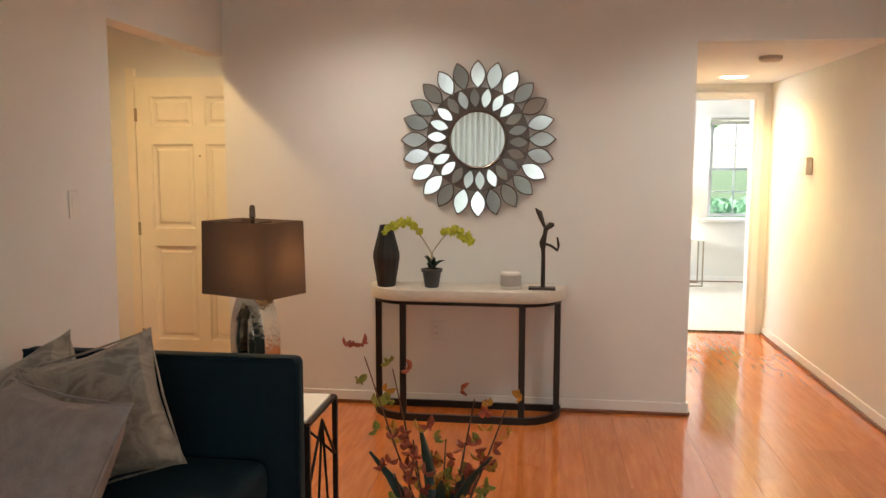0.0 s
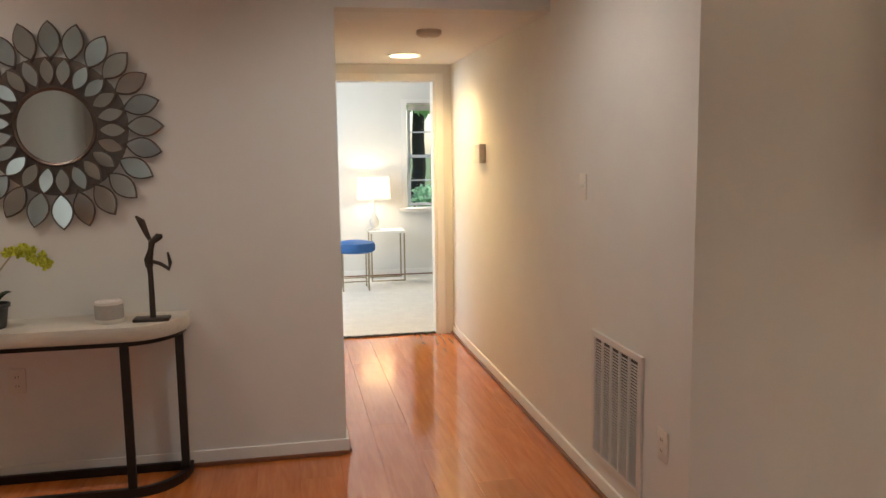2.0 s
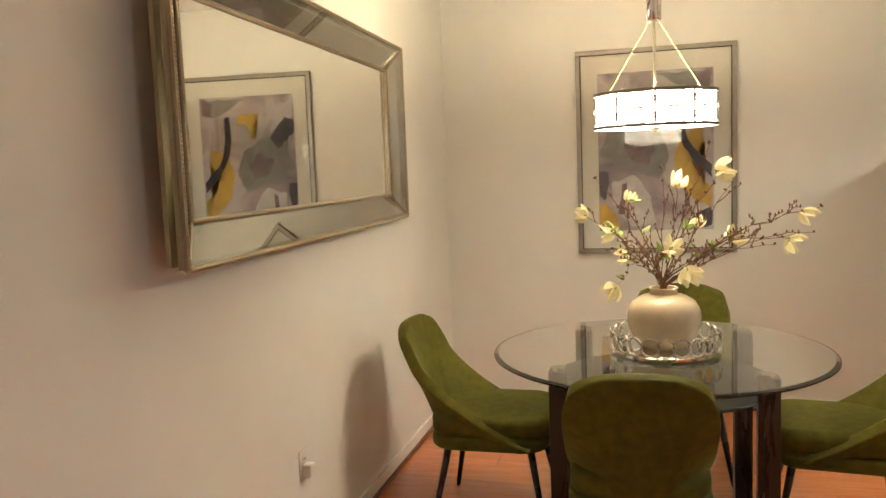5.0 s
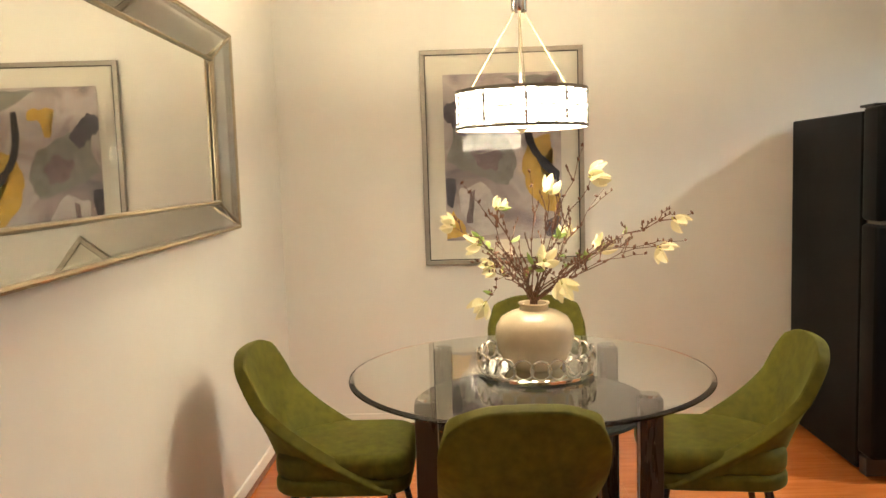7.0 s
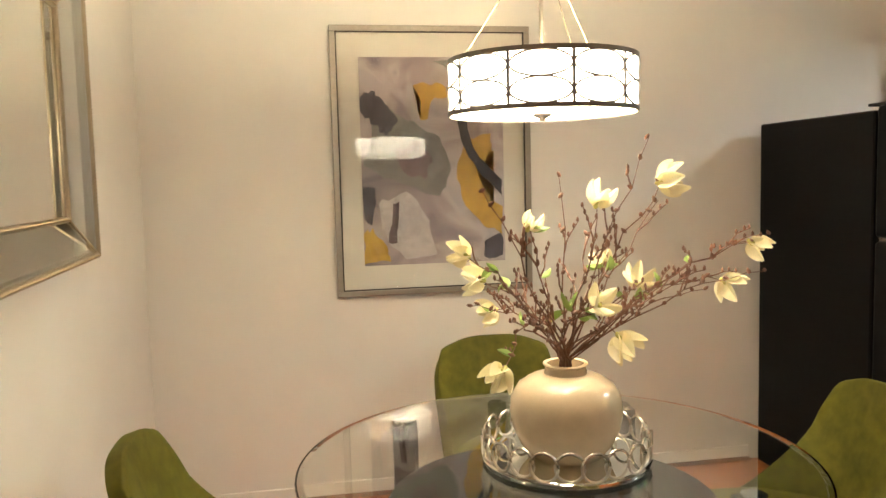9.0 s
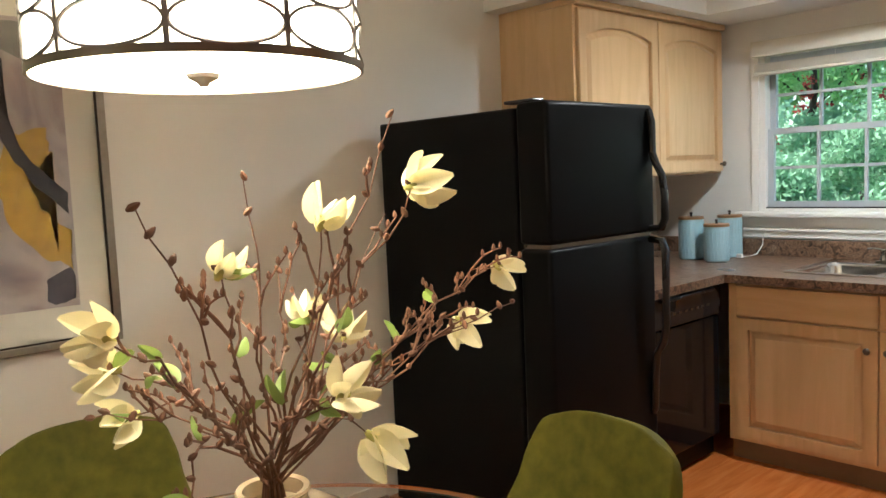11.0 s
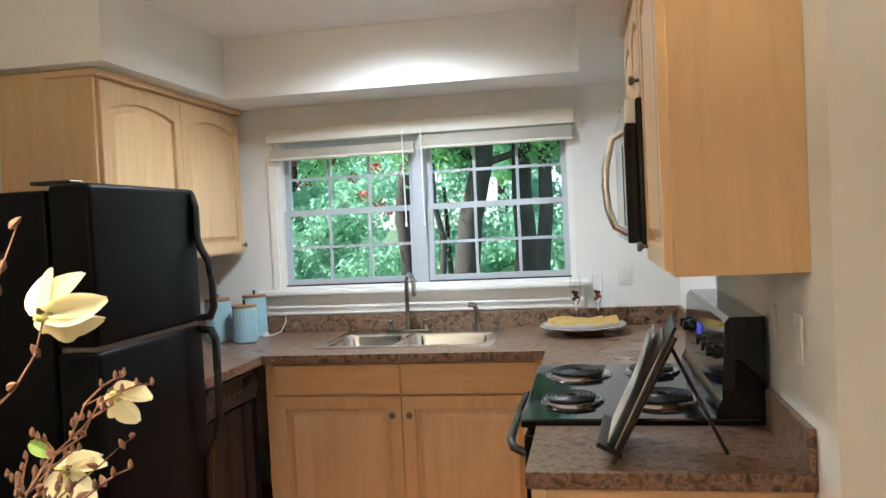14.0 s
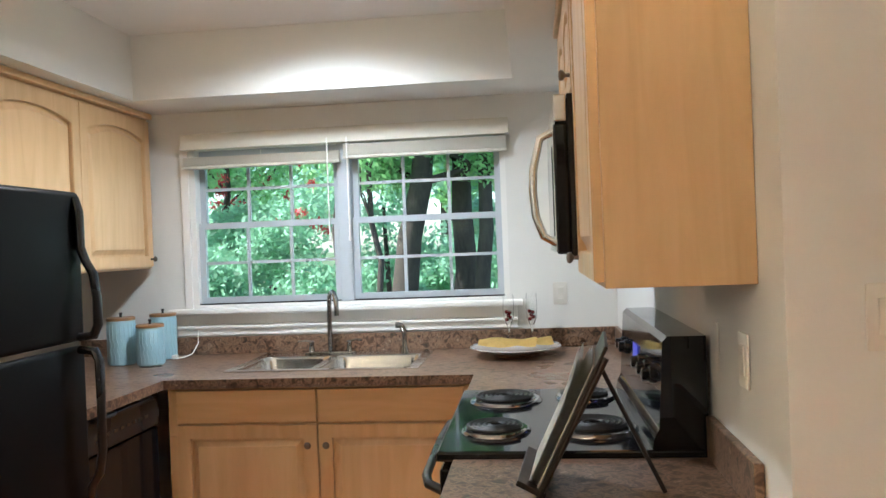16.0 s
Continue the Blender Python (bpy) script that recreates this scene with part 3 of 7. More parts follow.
# pendant
M_LATTICE = mat("dark_lattice_metal", (0.22, 0.20, 0.18), 0.4, metal=0.8, vary=0.06)
M_SHADE = glow("lit_shade_fabric", (1.0, 0.86, 0.66), PENDANT_GLOW)
LX, LY = 3.535, 2.303
pend = thing("pendant_lamp", "lit white drum pendant with a nickel oval lattice over the table", "pendant lamp", pose(LX, LY, 0.012))
R0 = 0.226
part("shade", lathe_bm([(R0, 1.596), (R0, 1.716)], 72, caps=False), M_SHADE, pend, "glowing white fabric drum")
part("diffuser", lathe_bm([(R0 - 0.004, 1.592), (R0 - 0.004, 1.595)], 72), glow("lit_diffuser", (1.0, 0.84, 0.60), DIFFUSER_GLOW), pend, "glowing white bottom diffuser")
for z in (1.588, 1.712):
    part("rim_band", lathe_bm([(R0 + 0.001, z), (R0 + 0.0055, z), (R0 + 0.0055, z + 0.011), (R0 + 0.001, z + 0.011), (R0 + 0.001, z)], 72, caps=False), M_PEWTER, pend, smooth=True)
ovals = []
NB = 10
for k in range(NB):
    for zc in (1.6265, 1.6845):
        pts = []
        for j in range(28):
            t = 2 * math.pi * j / 28
            a = 2 * math.pi * (k + 0.5) / NB + math.cos(t) * (math.pi / NB) * 0.97
            pts.append(((R0 + 0.004) * math.cos(a), (R0 + 0.004) * math.sin(a), zc + 0.0285 * math.sin(t)))
        part("lattice_oval", tube_bm(pts, 0.0027, 5, closed=True), M_LATTICE, pend, smooth=True)
    a = 2 * math.pi * k / NB
    part("lattice_bar", box_bm(-0.002, 0.002, -0.0035, 0.0035, 1.598, 1.713), M_LATTICE, pend, at=pose((R0 + 0.004) * math.cos(a), (R0 + 0.004) * math.sin(a), 0, rz=math.degrees(a)))
part("finial", lathe_bm([(0.006, 1.574), (0.009, 1.579), (0.022, 1.586), (0.024, 1.592)], 24), M_NICKEL, pend, smooth=True)
part("stem", lathe_bm([(0.006, 1.62), (0.006, 2.0)], 14), M_NICKEL, pend, smooth=True)
part("coupling", lathe_bm([(0.026, 1.99), (0.029, 1.995), (0.029, 2.12), (0.010, 2.13), (0.007, 2.135), (0.007, ZC - 0.03)], 24), M_CHROME, pend, smooth=True)
part("canopy", lathe_bm([(0.012, ZC - 0.035), (0.06, ZC - 0.028), (0.065, ZC - 0.004), (0.065, ZC)], 32), M_NICKEL, pend, smooth=True)
for a in (60, 180, 300):
    part("wire", tube_bm([((R0 - 0.01) * math.cos(radians(a)), (R0 - 0.01) * math.sin(radians(a)), 1.72), (0.012 * math.cos(radians(a)), 0.012 * math.sin(radians(a)), 2.0)], 0.0011, 6), mat("thin_grey_cord", (0.20, 0.19, 0.09), 0.6), pend)

# large bevelled mirror
MX0, MX1, MZ0, MZ1, MF = 2.075, 4.124, 1.252, 2.062, 3.500
mir = thing("large_mirror", "wide mirror in a mirrored frame with champagne bead edging", "mirror", pose((MX0 + MX1) / 2, MF, 0, rz=2.1) @ pose(-(MX0 + MX1) / 2, -MF, 0))
FW = 0.112
part("wall_spacer", box_bm(MX0 + 0.25, MX0 + 0.31, MF + 0.026, MF + 0.078, MZ0 + 0.3, MZ0 + 0.36), M_DARKWOOD, mir)
part("backing", box_bm(MX0 + 0.022, MX1 - 0.022, MF + 0.012, MF + 0.026, MZ0 + 0.004, MZ1 - 0.004), M_GOLD, mir)
part("centre_glass", box_bm(MX0 + FW, MX1 - FW, MF + 0.006, MF + 0.0105, MZ0 + FW, MZ1 - FW), M_MIRROR, mir)


def frame_strip(a, b, c, d):
    """A sloping strip of the frame: outer corners a, b and inner corners c, d in x and z."""
    bm = bmesh.new()
    v = [bm.verts.new((a[0], MF - 0.050, a[1])), bm.verts.new((b[0], MF - 0.050, b[1])), bm.verts.new((c[0], MF + 0.0055, c[1])), bm.verts.new((d[0], MF + 0.0055, d[1]))]
    bm.faces.new(v)
    bmesh.ops.solidify(bm, geom=list(bm.faces), thickness=0.004)
    return bm


for q in ((MX0, MX1, MZ0, MZ0 + 0.012), (MX0, MX1, MZ1 - 0.012, MZ1), (MX0, MX0 + 0.012, MZ0 + 0.012, MZ1 - 0.012), (MX1 - 0.012, MX1, MZ0 + 0.012, MZ1 - 0.012)):
    part("side_rail", box_bm(q[0], q[1], MF - 0.043, MF - 0.020, q[2], q[3]), M_GOLD, mir)
o = [(MX0, MZ0), (MX1, MZ0), (MX1, MZ1), (MX0, MZ1)]
i4 = [(MX0 + FW, MZ0 + FW), (MX1 - FW, MZ0 + FW), (MX1 - FW, MZ1 - FW), (MX0 + FW, MZ1 - FW)]
for k in range(4):
    part("frame_strip", frame_strip(o[k], o[(k + 1) % 4], i4[(k + 1) % 4], i4[k]), M_MIRROR, mir, "sloping mirrored frame strip")
    for (p, q, r, y) in ((o[k], o[(k + 1) % 4], 0.010, MF - 0.044), (i4[k], i4[(k + 1) % 4], 0.008, MF + 0.003)):
        part("edge_moulding", tube_bm([(p[0], y, p[1]), (q[0], y, q[1])], r, 8), M_GOLD, mir, smooth=True)
        L = math.dist(p, q)
        nb = int(L / 0.011)
        vs, fs = [], []
        for s in range(nb):
            t = (s + 0.5) / nb
            cx, cz = p[0] + (q[0] - p[0]) * t, p[1] + (q[1] - p[1]) * t
            base = len(vs)
            vs += [(cx, y - r - 0.003, cz), (cx + 0.0045, y - r + 0.001, cz), (cx, y - r + 0.001, cz + 0.0045), (cx - 0.0045, y - r + 0.001, cz), (cx, y - r + 0.001, cz - 0.0045)]
            fs += [(base, base + 1, base + 2), (base, base + 2, base + 3), (base, base + 3, base + 4), (base, base + 4, base + 1)]
        me = bpy.data.meshes.new("beading")
        me.from_pydata(vs, [], fs)
        me.materials.append(M_GOLD)
        bd = new("beading", me)
        bd.parent = mir
        tagged(bd, kind="stuff")
    part("mitre_trim", tube_bm([(o[k][0], MF - 0.050, o[k][1]), (i4[k][0], MF + 0.002, i4[k][1])], 0.004, 6), M_GOLD, mir)

# framed abstract print
AY0, AY1, AZ0, AZ1 = 1.847, 2.747, 0.936, 2.130
art = thing("framed_print", "abstract grey, mauve and ochre print in a thin silver frame", "picture", pose(XE, 0, 0))
FT = 0.026


def bar_bm(y0, y1, z0, z1):
    return box_bm(-0.034, -0.001, y0, y1, z0, z1, 0.003)


M_FRAME = mat("aged_silver_frame", (0.34, 0.31, 0.27), 0.38, metal=0.8, vary=0.08, scale=20)
part("frame_rail", bar_bm(AY0, AY1, AZ0, AZ0 + FT), M_FRAME, art)
part("frame_rail", bar_bm(AY0, AY1, AZ1 - FT, AZ1), M_FRAME, art)
part("frame_stile", bar_bm(AY0, AY0 + FT, AZ0 + FT, AZ1 - FT), M_FRAME, art)
part("frame_stile", bar_bm(AY1 - FT, AY1, AZ0 + FT, AZ1 - FT), M_FRAME, art)
for q in ((AY0 + FT, AY1 - FT, AZ0 + FT, AZ0 + FT + 0.005), (AY0 + FT, AY1 - FT, AZ1 - FT - 0.005, AZ1 - FT), (AY0 + FT, AY0 + FT + 0.005, AZ0 + FT + 0.005, AZ1 - FT - 0.005), (AY1 - FT - 0.005, AY1 - FT, AZ0 + FT + 0.005, AZ1 - FT - 0.005)):
    part("inner_lip", box_bm(-0.031, -0.0228, *q), M_IRON, art, "dark inner lip")
part("mat_board", box_bm(-0.012, -0.002, AY0 + FT, AY1 - FT, AZ0 + FT, AZ1 - FT), mat("ivory_mat_board", (0.66, 0.62, 0.53), 0.8, vary=0.02), art)
PY0, PY1, PZ0, PZ1 = AY0 + 0.125, AY1 - 0.125, AZ0 + 0.135, AZ1 - 0.135
M_PRINT = ramp_mat("mauve_wash", [(0.30, (0.20, 0.17, 0.19)), (0.45, (0.36, 0.29, 0.28)), (0.58, (0.47, 0.41, 0.39)), (0.75, (0.30, 0.27, 0.30))], scale=3.0, rough=0.7, distortion=1.6, bump=0.0)
part("print_sheet", box_bm(-0.0145, -0.0125, PY0, PY1, PZ0, PZ1), M_PRINT, art, "mottled mauve and grey wash")


def paint_blob(name, outline, color, depth, wob=0.012):
    """A flat patch of paint on the print; outline in shares of the sheet, across and up, seen from the room."""
    pts = []
    n = len(outline)
    for k in range(n):
        a, b = outline[k], outline[(k + 1) % n]
        for s in range(5):
            t = s / 5
            pts.append((a[0] + (b[0] - a[0]) * t + rng.uniform(-wob, wob), a[1] + (b[1] - a[1]) * t + rng.uniform(-wob, wob)))
    bm = bmesh.new()
    vs = [bm.verts.new((depth, PY1 + (PY0 - PY1) * min(max(u, 0.0), 1.0), PZ0 + (PZ1 - PZ0) * min(max(v, 0.0), 1.0))) for u, v in pts]
    bm.faces.new(vs)
    bmesh.ops.triangulate(bm, faces=list(bm.faces))
    part(name, bm, color, art)


M_OCHRE = mat("ochre_paint", (0.52, 0.32, 0.055), 0.7, vary=0.2, scale=10)
M_INK = mat("charcoal_paint", (0.035, 0.030, 0.036), 0.7, vary=0.25, scale=12)
M_SLATE = mat("slate_paint", (0.085, 0.075, 0.095), 0.7, vary=0.3, scale=8)
M_SAGE = mat("grey_green_wash", (0.235, 0.225, 0.205), 0.7, vary=0.2, scale=7)
M_PLUM = mat("plum_wash", (0.19, 0.135, 0.14), 0.7, vary=0.3, scale=9)
M_CHALK = mat("pale_wash", (0.52, 0.47, 0.45), 0.7, vary=0.15, scale=9)
paint_blob("paint_patch", [(0.10, 0.72), (0.02, 0.48), (0.25, 0.40), (0.55, 0.33), (0.62, 0.45), (0.55, 0.62), (0.32, 0.70), (0.22, 0.74)], M_SAGE, -0.0150)
paint_blob("paint_patch", [(0.22, 0.55), (0.30, 0.44), (0.44, 0.42), (0.50, 0.52), (0.38, 0.60)], M_PLUM, -0.0154)
paint_blob("paint_patch", [(0.0, 0.82), (0.10, 0.84), (0.20, 0.76), (0.25, 0.70), (0.18, 0.62), (0.10, 0.68), (0.0, 0.74)], M_SLATE, -0.0158)
paint_blob("paint_patch", [(0.36, 0.87), (0.58, 0.88), (0.60, 0.82), (0.48, 0.78), (0.46, 0.70), (0.40, 0.72), (0.42, 0.80)], M_OCHRE, -0.0158)
paint_blob("paint_patch", [(0.52, 0.98), (0.98, 0.99), (0.98, 0.88), (0.80, 0.86)], M_SAGE, -0.0150)
paint_blob("paint_patch", [(0.86, 0.96), (0.97, 0.99), (0.97, 0.88), (0.88, 0.86)], M_PLUM, -0.0154)
paint_blob("paint_patch", [(0.90, 0.62), (0.72, 0.60), (0.66, 0.45), (0.72, 0.28), (0.86, 0.18), (0.98, 0.14), (0.98, 0.26), (0.86, 0.34), (0.80, 0.46), (0.92, 0.54)], M_OCHRE, -0.0154)
paint_blob("paint_patch", [(0.69, 0.86), (0.74, 0.86), (0.73, 0.68), (0.80, 0.54), (0.98, 0.40), (0.98, 0.33), (0.84, 0.42), (0.70, 0.58), (0.67, 0.72)], M_INK, -0.0162, 0.005)
paint_blob("paint_patch", [(0.0, 0.16), (0.06, 0.18), (0.14, 0.10), (0.18, 0.02), (0.0, 0.0)], M_OCHRE, -0.0154)
paint_blob("paint_patch", [(0.0, 0.39), (0.09, 0.38), (0.07, 0.20), (0.02, 0.22)], M_SLATE, -0.0154)
paint_blob("paint_patch", [(0.10, 0.30), (0.30, 0.36), (0.46, 0.22), (0.50, 0.04), (0.30, 0.02), (0.16, 0.12)], M_CHALK, -0.0150)
paint_blob("paint_patch", [(0.18, 0.12), (0.22, 0.30), (0.25, 0.30), (0.22, 0.10)], M_PLUM, -0.0154)
paint_blob("paint_patch", [(0.84, 0.10), (0.98, 0.14), (0.98, 0.02), (0.86, 0.02)], M_SLATE, -0.0158)
pane = part("glazing", box_bm(-0.0225, -0.0205, AY0 + FT, AY1 - FT, AZ0 + FT, AZ1 - FT), glass_mat("picture_glass", ior=1.35), art, "clear picture glass")
pane.visible_shadow = False

# ---- kitchen ----
def cells_bm(xs, ys, z0, z1, empty):
    """A slab on a grid of cells, without those named empty, as one closed mesh."""
    bm = bmesh.new()
    v = {}
    def at(i, j, k):
        if (i, j, k) not in v:
            v[i, j, k] = bm.verts.new((xs[i], ys[j], (z0, z1)[k]))
        return v[i, j, k]
    nx, ny = len(xs) - 1, len(ys) - 1
    full = {(i, j) for i in range(nx) for j in range(ny) if not empty(i, j)}
    for i, j in full:
        bm.faces.new((at(i, j, 1), at(i + 1, j, 1), at(i + 1, j + 1, 1), at(i, j + 1, 1)))
        bm.faces.new((at(i, j, 0), at(i, j + 1, 0), at(i + 1, j + 1, 0), at(i + 1, j, 0)))
        for di, dj, a, b in ((-1, 0, (i, j + 1), (i, j)), (1, 0, (i + 1, j), (i + 1, j + 1)), (0, -1, (i, j), (i + 1, j)), (0, 1, (i + 1, j + 1), (i, j + 1))):
            if (i + di, j + dj) not in full:
                bm.faces.new((at(*a, 0), at(*b, 0), at(*b, 1), at(*a, 1)))
    return bm


def upright(bm):
    """From a plan in x and y with height z to a front in x and z, facing -y."""
    return moved(bm, Matrix.Rotation(radians(90), 4, "X"))


def cabinet_door(parent, w, h, at, arched=False, knob=None, material=None):
    """A framed door with a raised panel; its lower left corner at the origin, facing -y."""
    material = material or M_MAPLE
    s, a = 0.058, 0.045 if arched else 0.0
    arch = [(s + (w - 2 * s) * t, h - s - 0.012 - a + a * 1.0 * math.sin(math.pi * t) ** 0.8) for t in [k / 14 for k in range(15)]] if arched else [(s, h - s), (w - s, h - s)]
    bm = bmesh.new()
    outer = [(0, 0), (w, 0), (w, h), (0, h)]
    hole = [(s, s), (w - s, s)] + list(reversed(arch))
    def ring(z):
        return [bm.verts.new((x, y, z)) for x, y in outer], [bm.verts.new((x, y, z)) for x, y in hole]
    (o0, h0), (o1, h1) = ring(0.0), ring(0.020)
    for oo, hh in ((o0, h0), (o1, h1)):
        edges = [bm.edges.new((oo[k], oo[(k + 1) % 4])) for k in range(4)] + [bm.edges.new((hh[k], hh[(k + 1) % len(hh)])) for k in range(len(hh))]
        bmesh.ops.triangle_fill(bm, edges=edges, use_beauty=True)
    for lo, hi in ((o0, o1), (h0, h1)):
        for k in range(len(lo)):
            bm.faces.new((lo[k], lo[(k + 1) % len(lo)], hi[(k + 1) % len(lo)], hi[k]))
    bmesh.ops.recalc_face_normals(bm, faces=list(bm.faces))
    rim = [e for e in bm.edges if all(v.co.z > 0.019 for v in e.verts) and len(e.link_faces) == 2 and e.calc_face_angle(0) > 1.0]
    bmesh.ops.bevel(bm, geom=rim, offset=0.003, segments=2, affect="EDGES", clamp_overlap=True)
    door = part("door", upright(bm), material, parent, at=at)
    inset = 0.0045
    pan = [(x + (inset if x < w / 2 else -inset), y + (inset if y < h / 2 else -inset)) for x, y in hole]
    cx, cy = w / 2, h / 2
    pb = bmesh.new()
    low = [pb.verts.new((x, y, 0.002)) for x, y in pan]
    def inner(d):
        return [(cx + (x - cx) * (1 - d / (w / 2 - s)), cy + (y - cy) * (1 - d / (h / 2 - s))) for x, y in pan]
    mid = [pb.verts.new((x, y, 0.0035)) for x, y in inner(0.008)]
    top = [pb.verts.new((x, y, 0.0185)) for x, y in inner(0.032)]
    n = len(pan)
    for a1, b1 in ((low, mid), (mid, top)):
        for k in range(n):
            pb.faces.new((a1[k], a1[(k + 1) % n], b1[(k + 1) % n], b1[k]))
    pb.faces.new(top)
    bmesh.ops.recalc_face_normals(pb, faces=list(pb.faces))
    part("panel", upright(pb), material, door, at=None)
    if knob:
        knob_part(door, (knob[0], -0.020, knob[1]))
    return door


def knob_part(parent, at):
    bm = moved(lathe_bm([(0.006, 0.0), (0.005, 0.012), (0.013, 0.018), (0.0155, 0.024), (0.012, 0.030), (0.004, 0.032)], 18), Matrix.Rotation(radians(90), 4, "X"))
    part("knob", bm, M_PEWTER, parent, "dark nickel knob", at=Matrix.Translation(at), smooth=True)


FACE_W, FACE_E = pose(0, 0, 0, rz=-90), pose(0, 0, 0, rz=90)   # a front that faces west, or east

# sink run
sink_cab = thing("base_cabinet", "maple sink base cabinet with two doors and false drawer fronts", "cabinet")
part("body", merge(box_bm(2.26, 4.303, YK + 0.003, -0.731, 0.10, 0.66), box_bm(2.26, 4.303, -0.756, -0.731, 0.6605, 0.8745)), M_MAPLE, sink_cab)
part("toe_kick", box_bm(2.95, 4.303, -0.83, -0.765, 0.0, 0.1), mat("dark_toe_kick", (0.16, 0.085, 0.04), 0.5, vary=0.1), sink_cab)
for x0, x1, knob_x in ((3.629, 4.258, 0.592), (2.990, 3.621, 0.036)):
    part("drawer_front", box_bm(x0, x1, -0.730, -0.710, 0.720, 0.863, 0.004), M_MAPLE_H, sink_cab)
    cabinet_door(sink_cab, x1 - x0, 0.588, pose(x0, -0.730, 0.122), knob=(knob_x, 0.502)).matrix_basis = Matrix.Translation((x1, -0.730, 0.122)) @ Matrix.Rotation(radians(180), 4, "Z")
corner_cab = thing("corner_cabinet", "maple corner base cabinet beside the range", "cabinet")
part("body", box_bm(2.26, 2.915, -0.700, -0.258, 0.0, 0.8745, 0.002), M_MAPLE, corner_cab)

DW = thing("dishwasher", "black built-in dishwasher with a control strip", "dishwasher")
part("body", box_bm(4.38, 5.19, -0.71, 0.05, 0.02, 0.8745), M_BLACK, DW)
part("door", box_bm(4.345, 4.38, -0.708, -0.09, 0.12, 0.715, 0.006), M_BLACKGLOSS, DW)
part("control_panel", box_bm(4.335, 4.38, -0.708, -0.09, 0.722, 0.862, 0.008), M_BLACKPLASTIC, DW)
part("door_handle", box_bm(4.312, 4.338, -0.62, -0.16, 0.845, 0.862, 0.006), M_BLACKPLASTIC, DW)
for k in range(7):
    part("button", box_bm(4.3325, 4.336, -0.60 + 0.05 * k, -0.575 + 0.05 * k, 0.775, 0.787), M_PEWTER, DW)

xs, ys = [XK + 0.001, 2.94, 3.225, 4.080, 4.304, XE - 0.001], [YK + 0.001, -1.430, -0.885, -0.690, -0.262, 0.055]
wt = thing("worktop", "mottled brown stone-look laminate worktop around the sink", "worktop")
part("slab", cells_bm(xs, ys, 0.875, 0.915, lambda i, j: (i == 2 and j == 1) or (j == 3 and i in (1, 2, 3)) or (j == 4 and i != 4)), M_COUNTER, wt)
part("backsplash", box_bm(XK + 0.021, XE - 0.021, YK + 0.001, YK + 0.021, 0.9155, 1.010, 0.003), M_COUNTER, wt)
part("backsplash", box_bm(XK + 0.001, XK + 0.021, YK + 0.001, -0.262, 0.9155, 1.010, 0.003), M_COUNTER, wt)
part("backsplash", box_bm(XE - 0.021, XE - 0.001, YK + 0.001, 0.055, 0.9155, 1.010, 0.003), M_COUNTER, wt)

# peninsula end
pen = thing("end_cabinet", "maple end cabinet with a plain side panel", "cabinet")
part("body", box_bm(2.26, 2.868, 0.612, 1.000, 0.10, 0.8745), M_MAPLE, pen)
part("side_panel", box_bm(2.255, 2.853, 1.000, 1.016, 0.0, 0.8745, 0.002), M_MAPLE, pen)
part("front_stile", box_bm(2.853, 2.888, 0.612, 1.017, 0.0, 0.8745, 0.002), M_MAPLE, pen)
hinge_me = mesh_of("hinge", merge(box_bm(-0.012, 0.012, -0.003, 0.003, -0.02, 0.02, 0.002), moved(lathe_bm([(0.005, -0.022), (0.005, 0.022)], 10), pose(0.012, 0, 0))), M_CHROME, True)
for z in (0.80, 0.30):
    hg = new("hinge", hinge_me)
    hg.parent = pen
    hg.location = (2.893, 1.018, z)
wt2 = thing("end_worktop", "short mottled brown laminate worktop with a side splash", "worktop")
part("slab", box_bm(XK + 0.001, 2.900, 0.604, 1.030, 0.875, 0.915, 0.002), M_COUNTER, wt2)
part("side_splash", box_bm(XK + 0.001, XK + 0.021, 0.604, 1.028, 0.9155, 1.018, 0.003), M_COUNTER, wt2)

# sink
sink = thing("kitchen_sink", "stainless steel double-bowl drop-in sink", "sink")
rim = cells_bm([3.200, 3.245, 3.675, 3.705, 4.055, 4.100], [-1.480, -1.320, -0.905, -0.865], 0.9155, 0.9215, lambda i, j: j == 1 and i in (1, 3))
part("rim", rim, M_STEEL, sink)


def bowl_bm(x0, x1, y0, y1, depth):
    bm = bmesh.new()
    loops = []
    for inset, z, r in ((0.0, 0.920, 0.05), (0.008, 0.900, 0.055), (0.016, 0.920 - depth + 0.03, 0.06), (0.045, 0.920 - depth, 0.07)):
        loops.append([bm.verts.new(((x0 + x1) / 2 + x, (y0 + y1) / 2 + y, z)) for x, y in round_rect(x1 - x0 - 2 * inset, y1 - y0 - 2 * inset, r, 5)])
    for a, b in zip(loops, loops[1:]):
        for k in range(len(a)):
            bm.faces.new((a[k], a[(k + 1) % len(a)], b[(k + 1) % len(a)], b[k]))
    bm.faces.new(loops[-1])
    for f in bm.faces:
        f.normal_flip()
    return bm


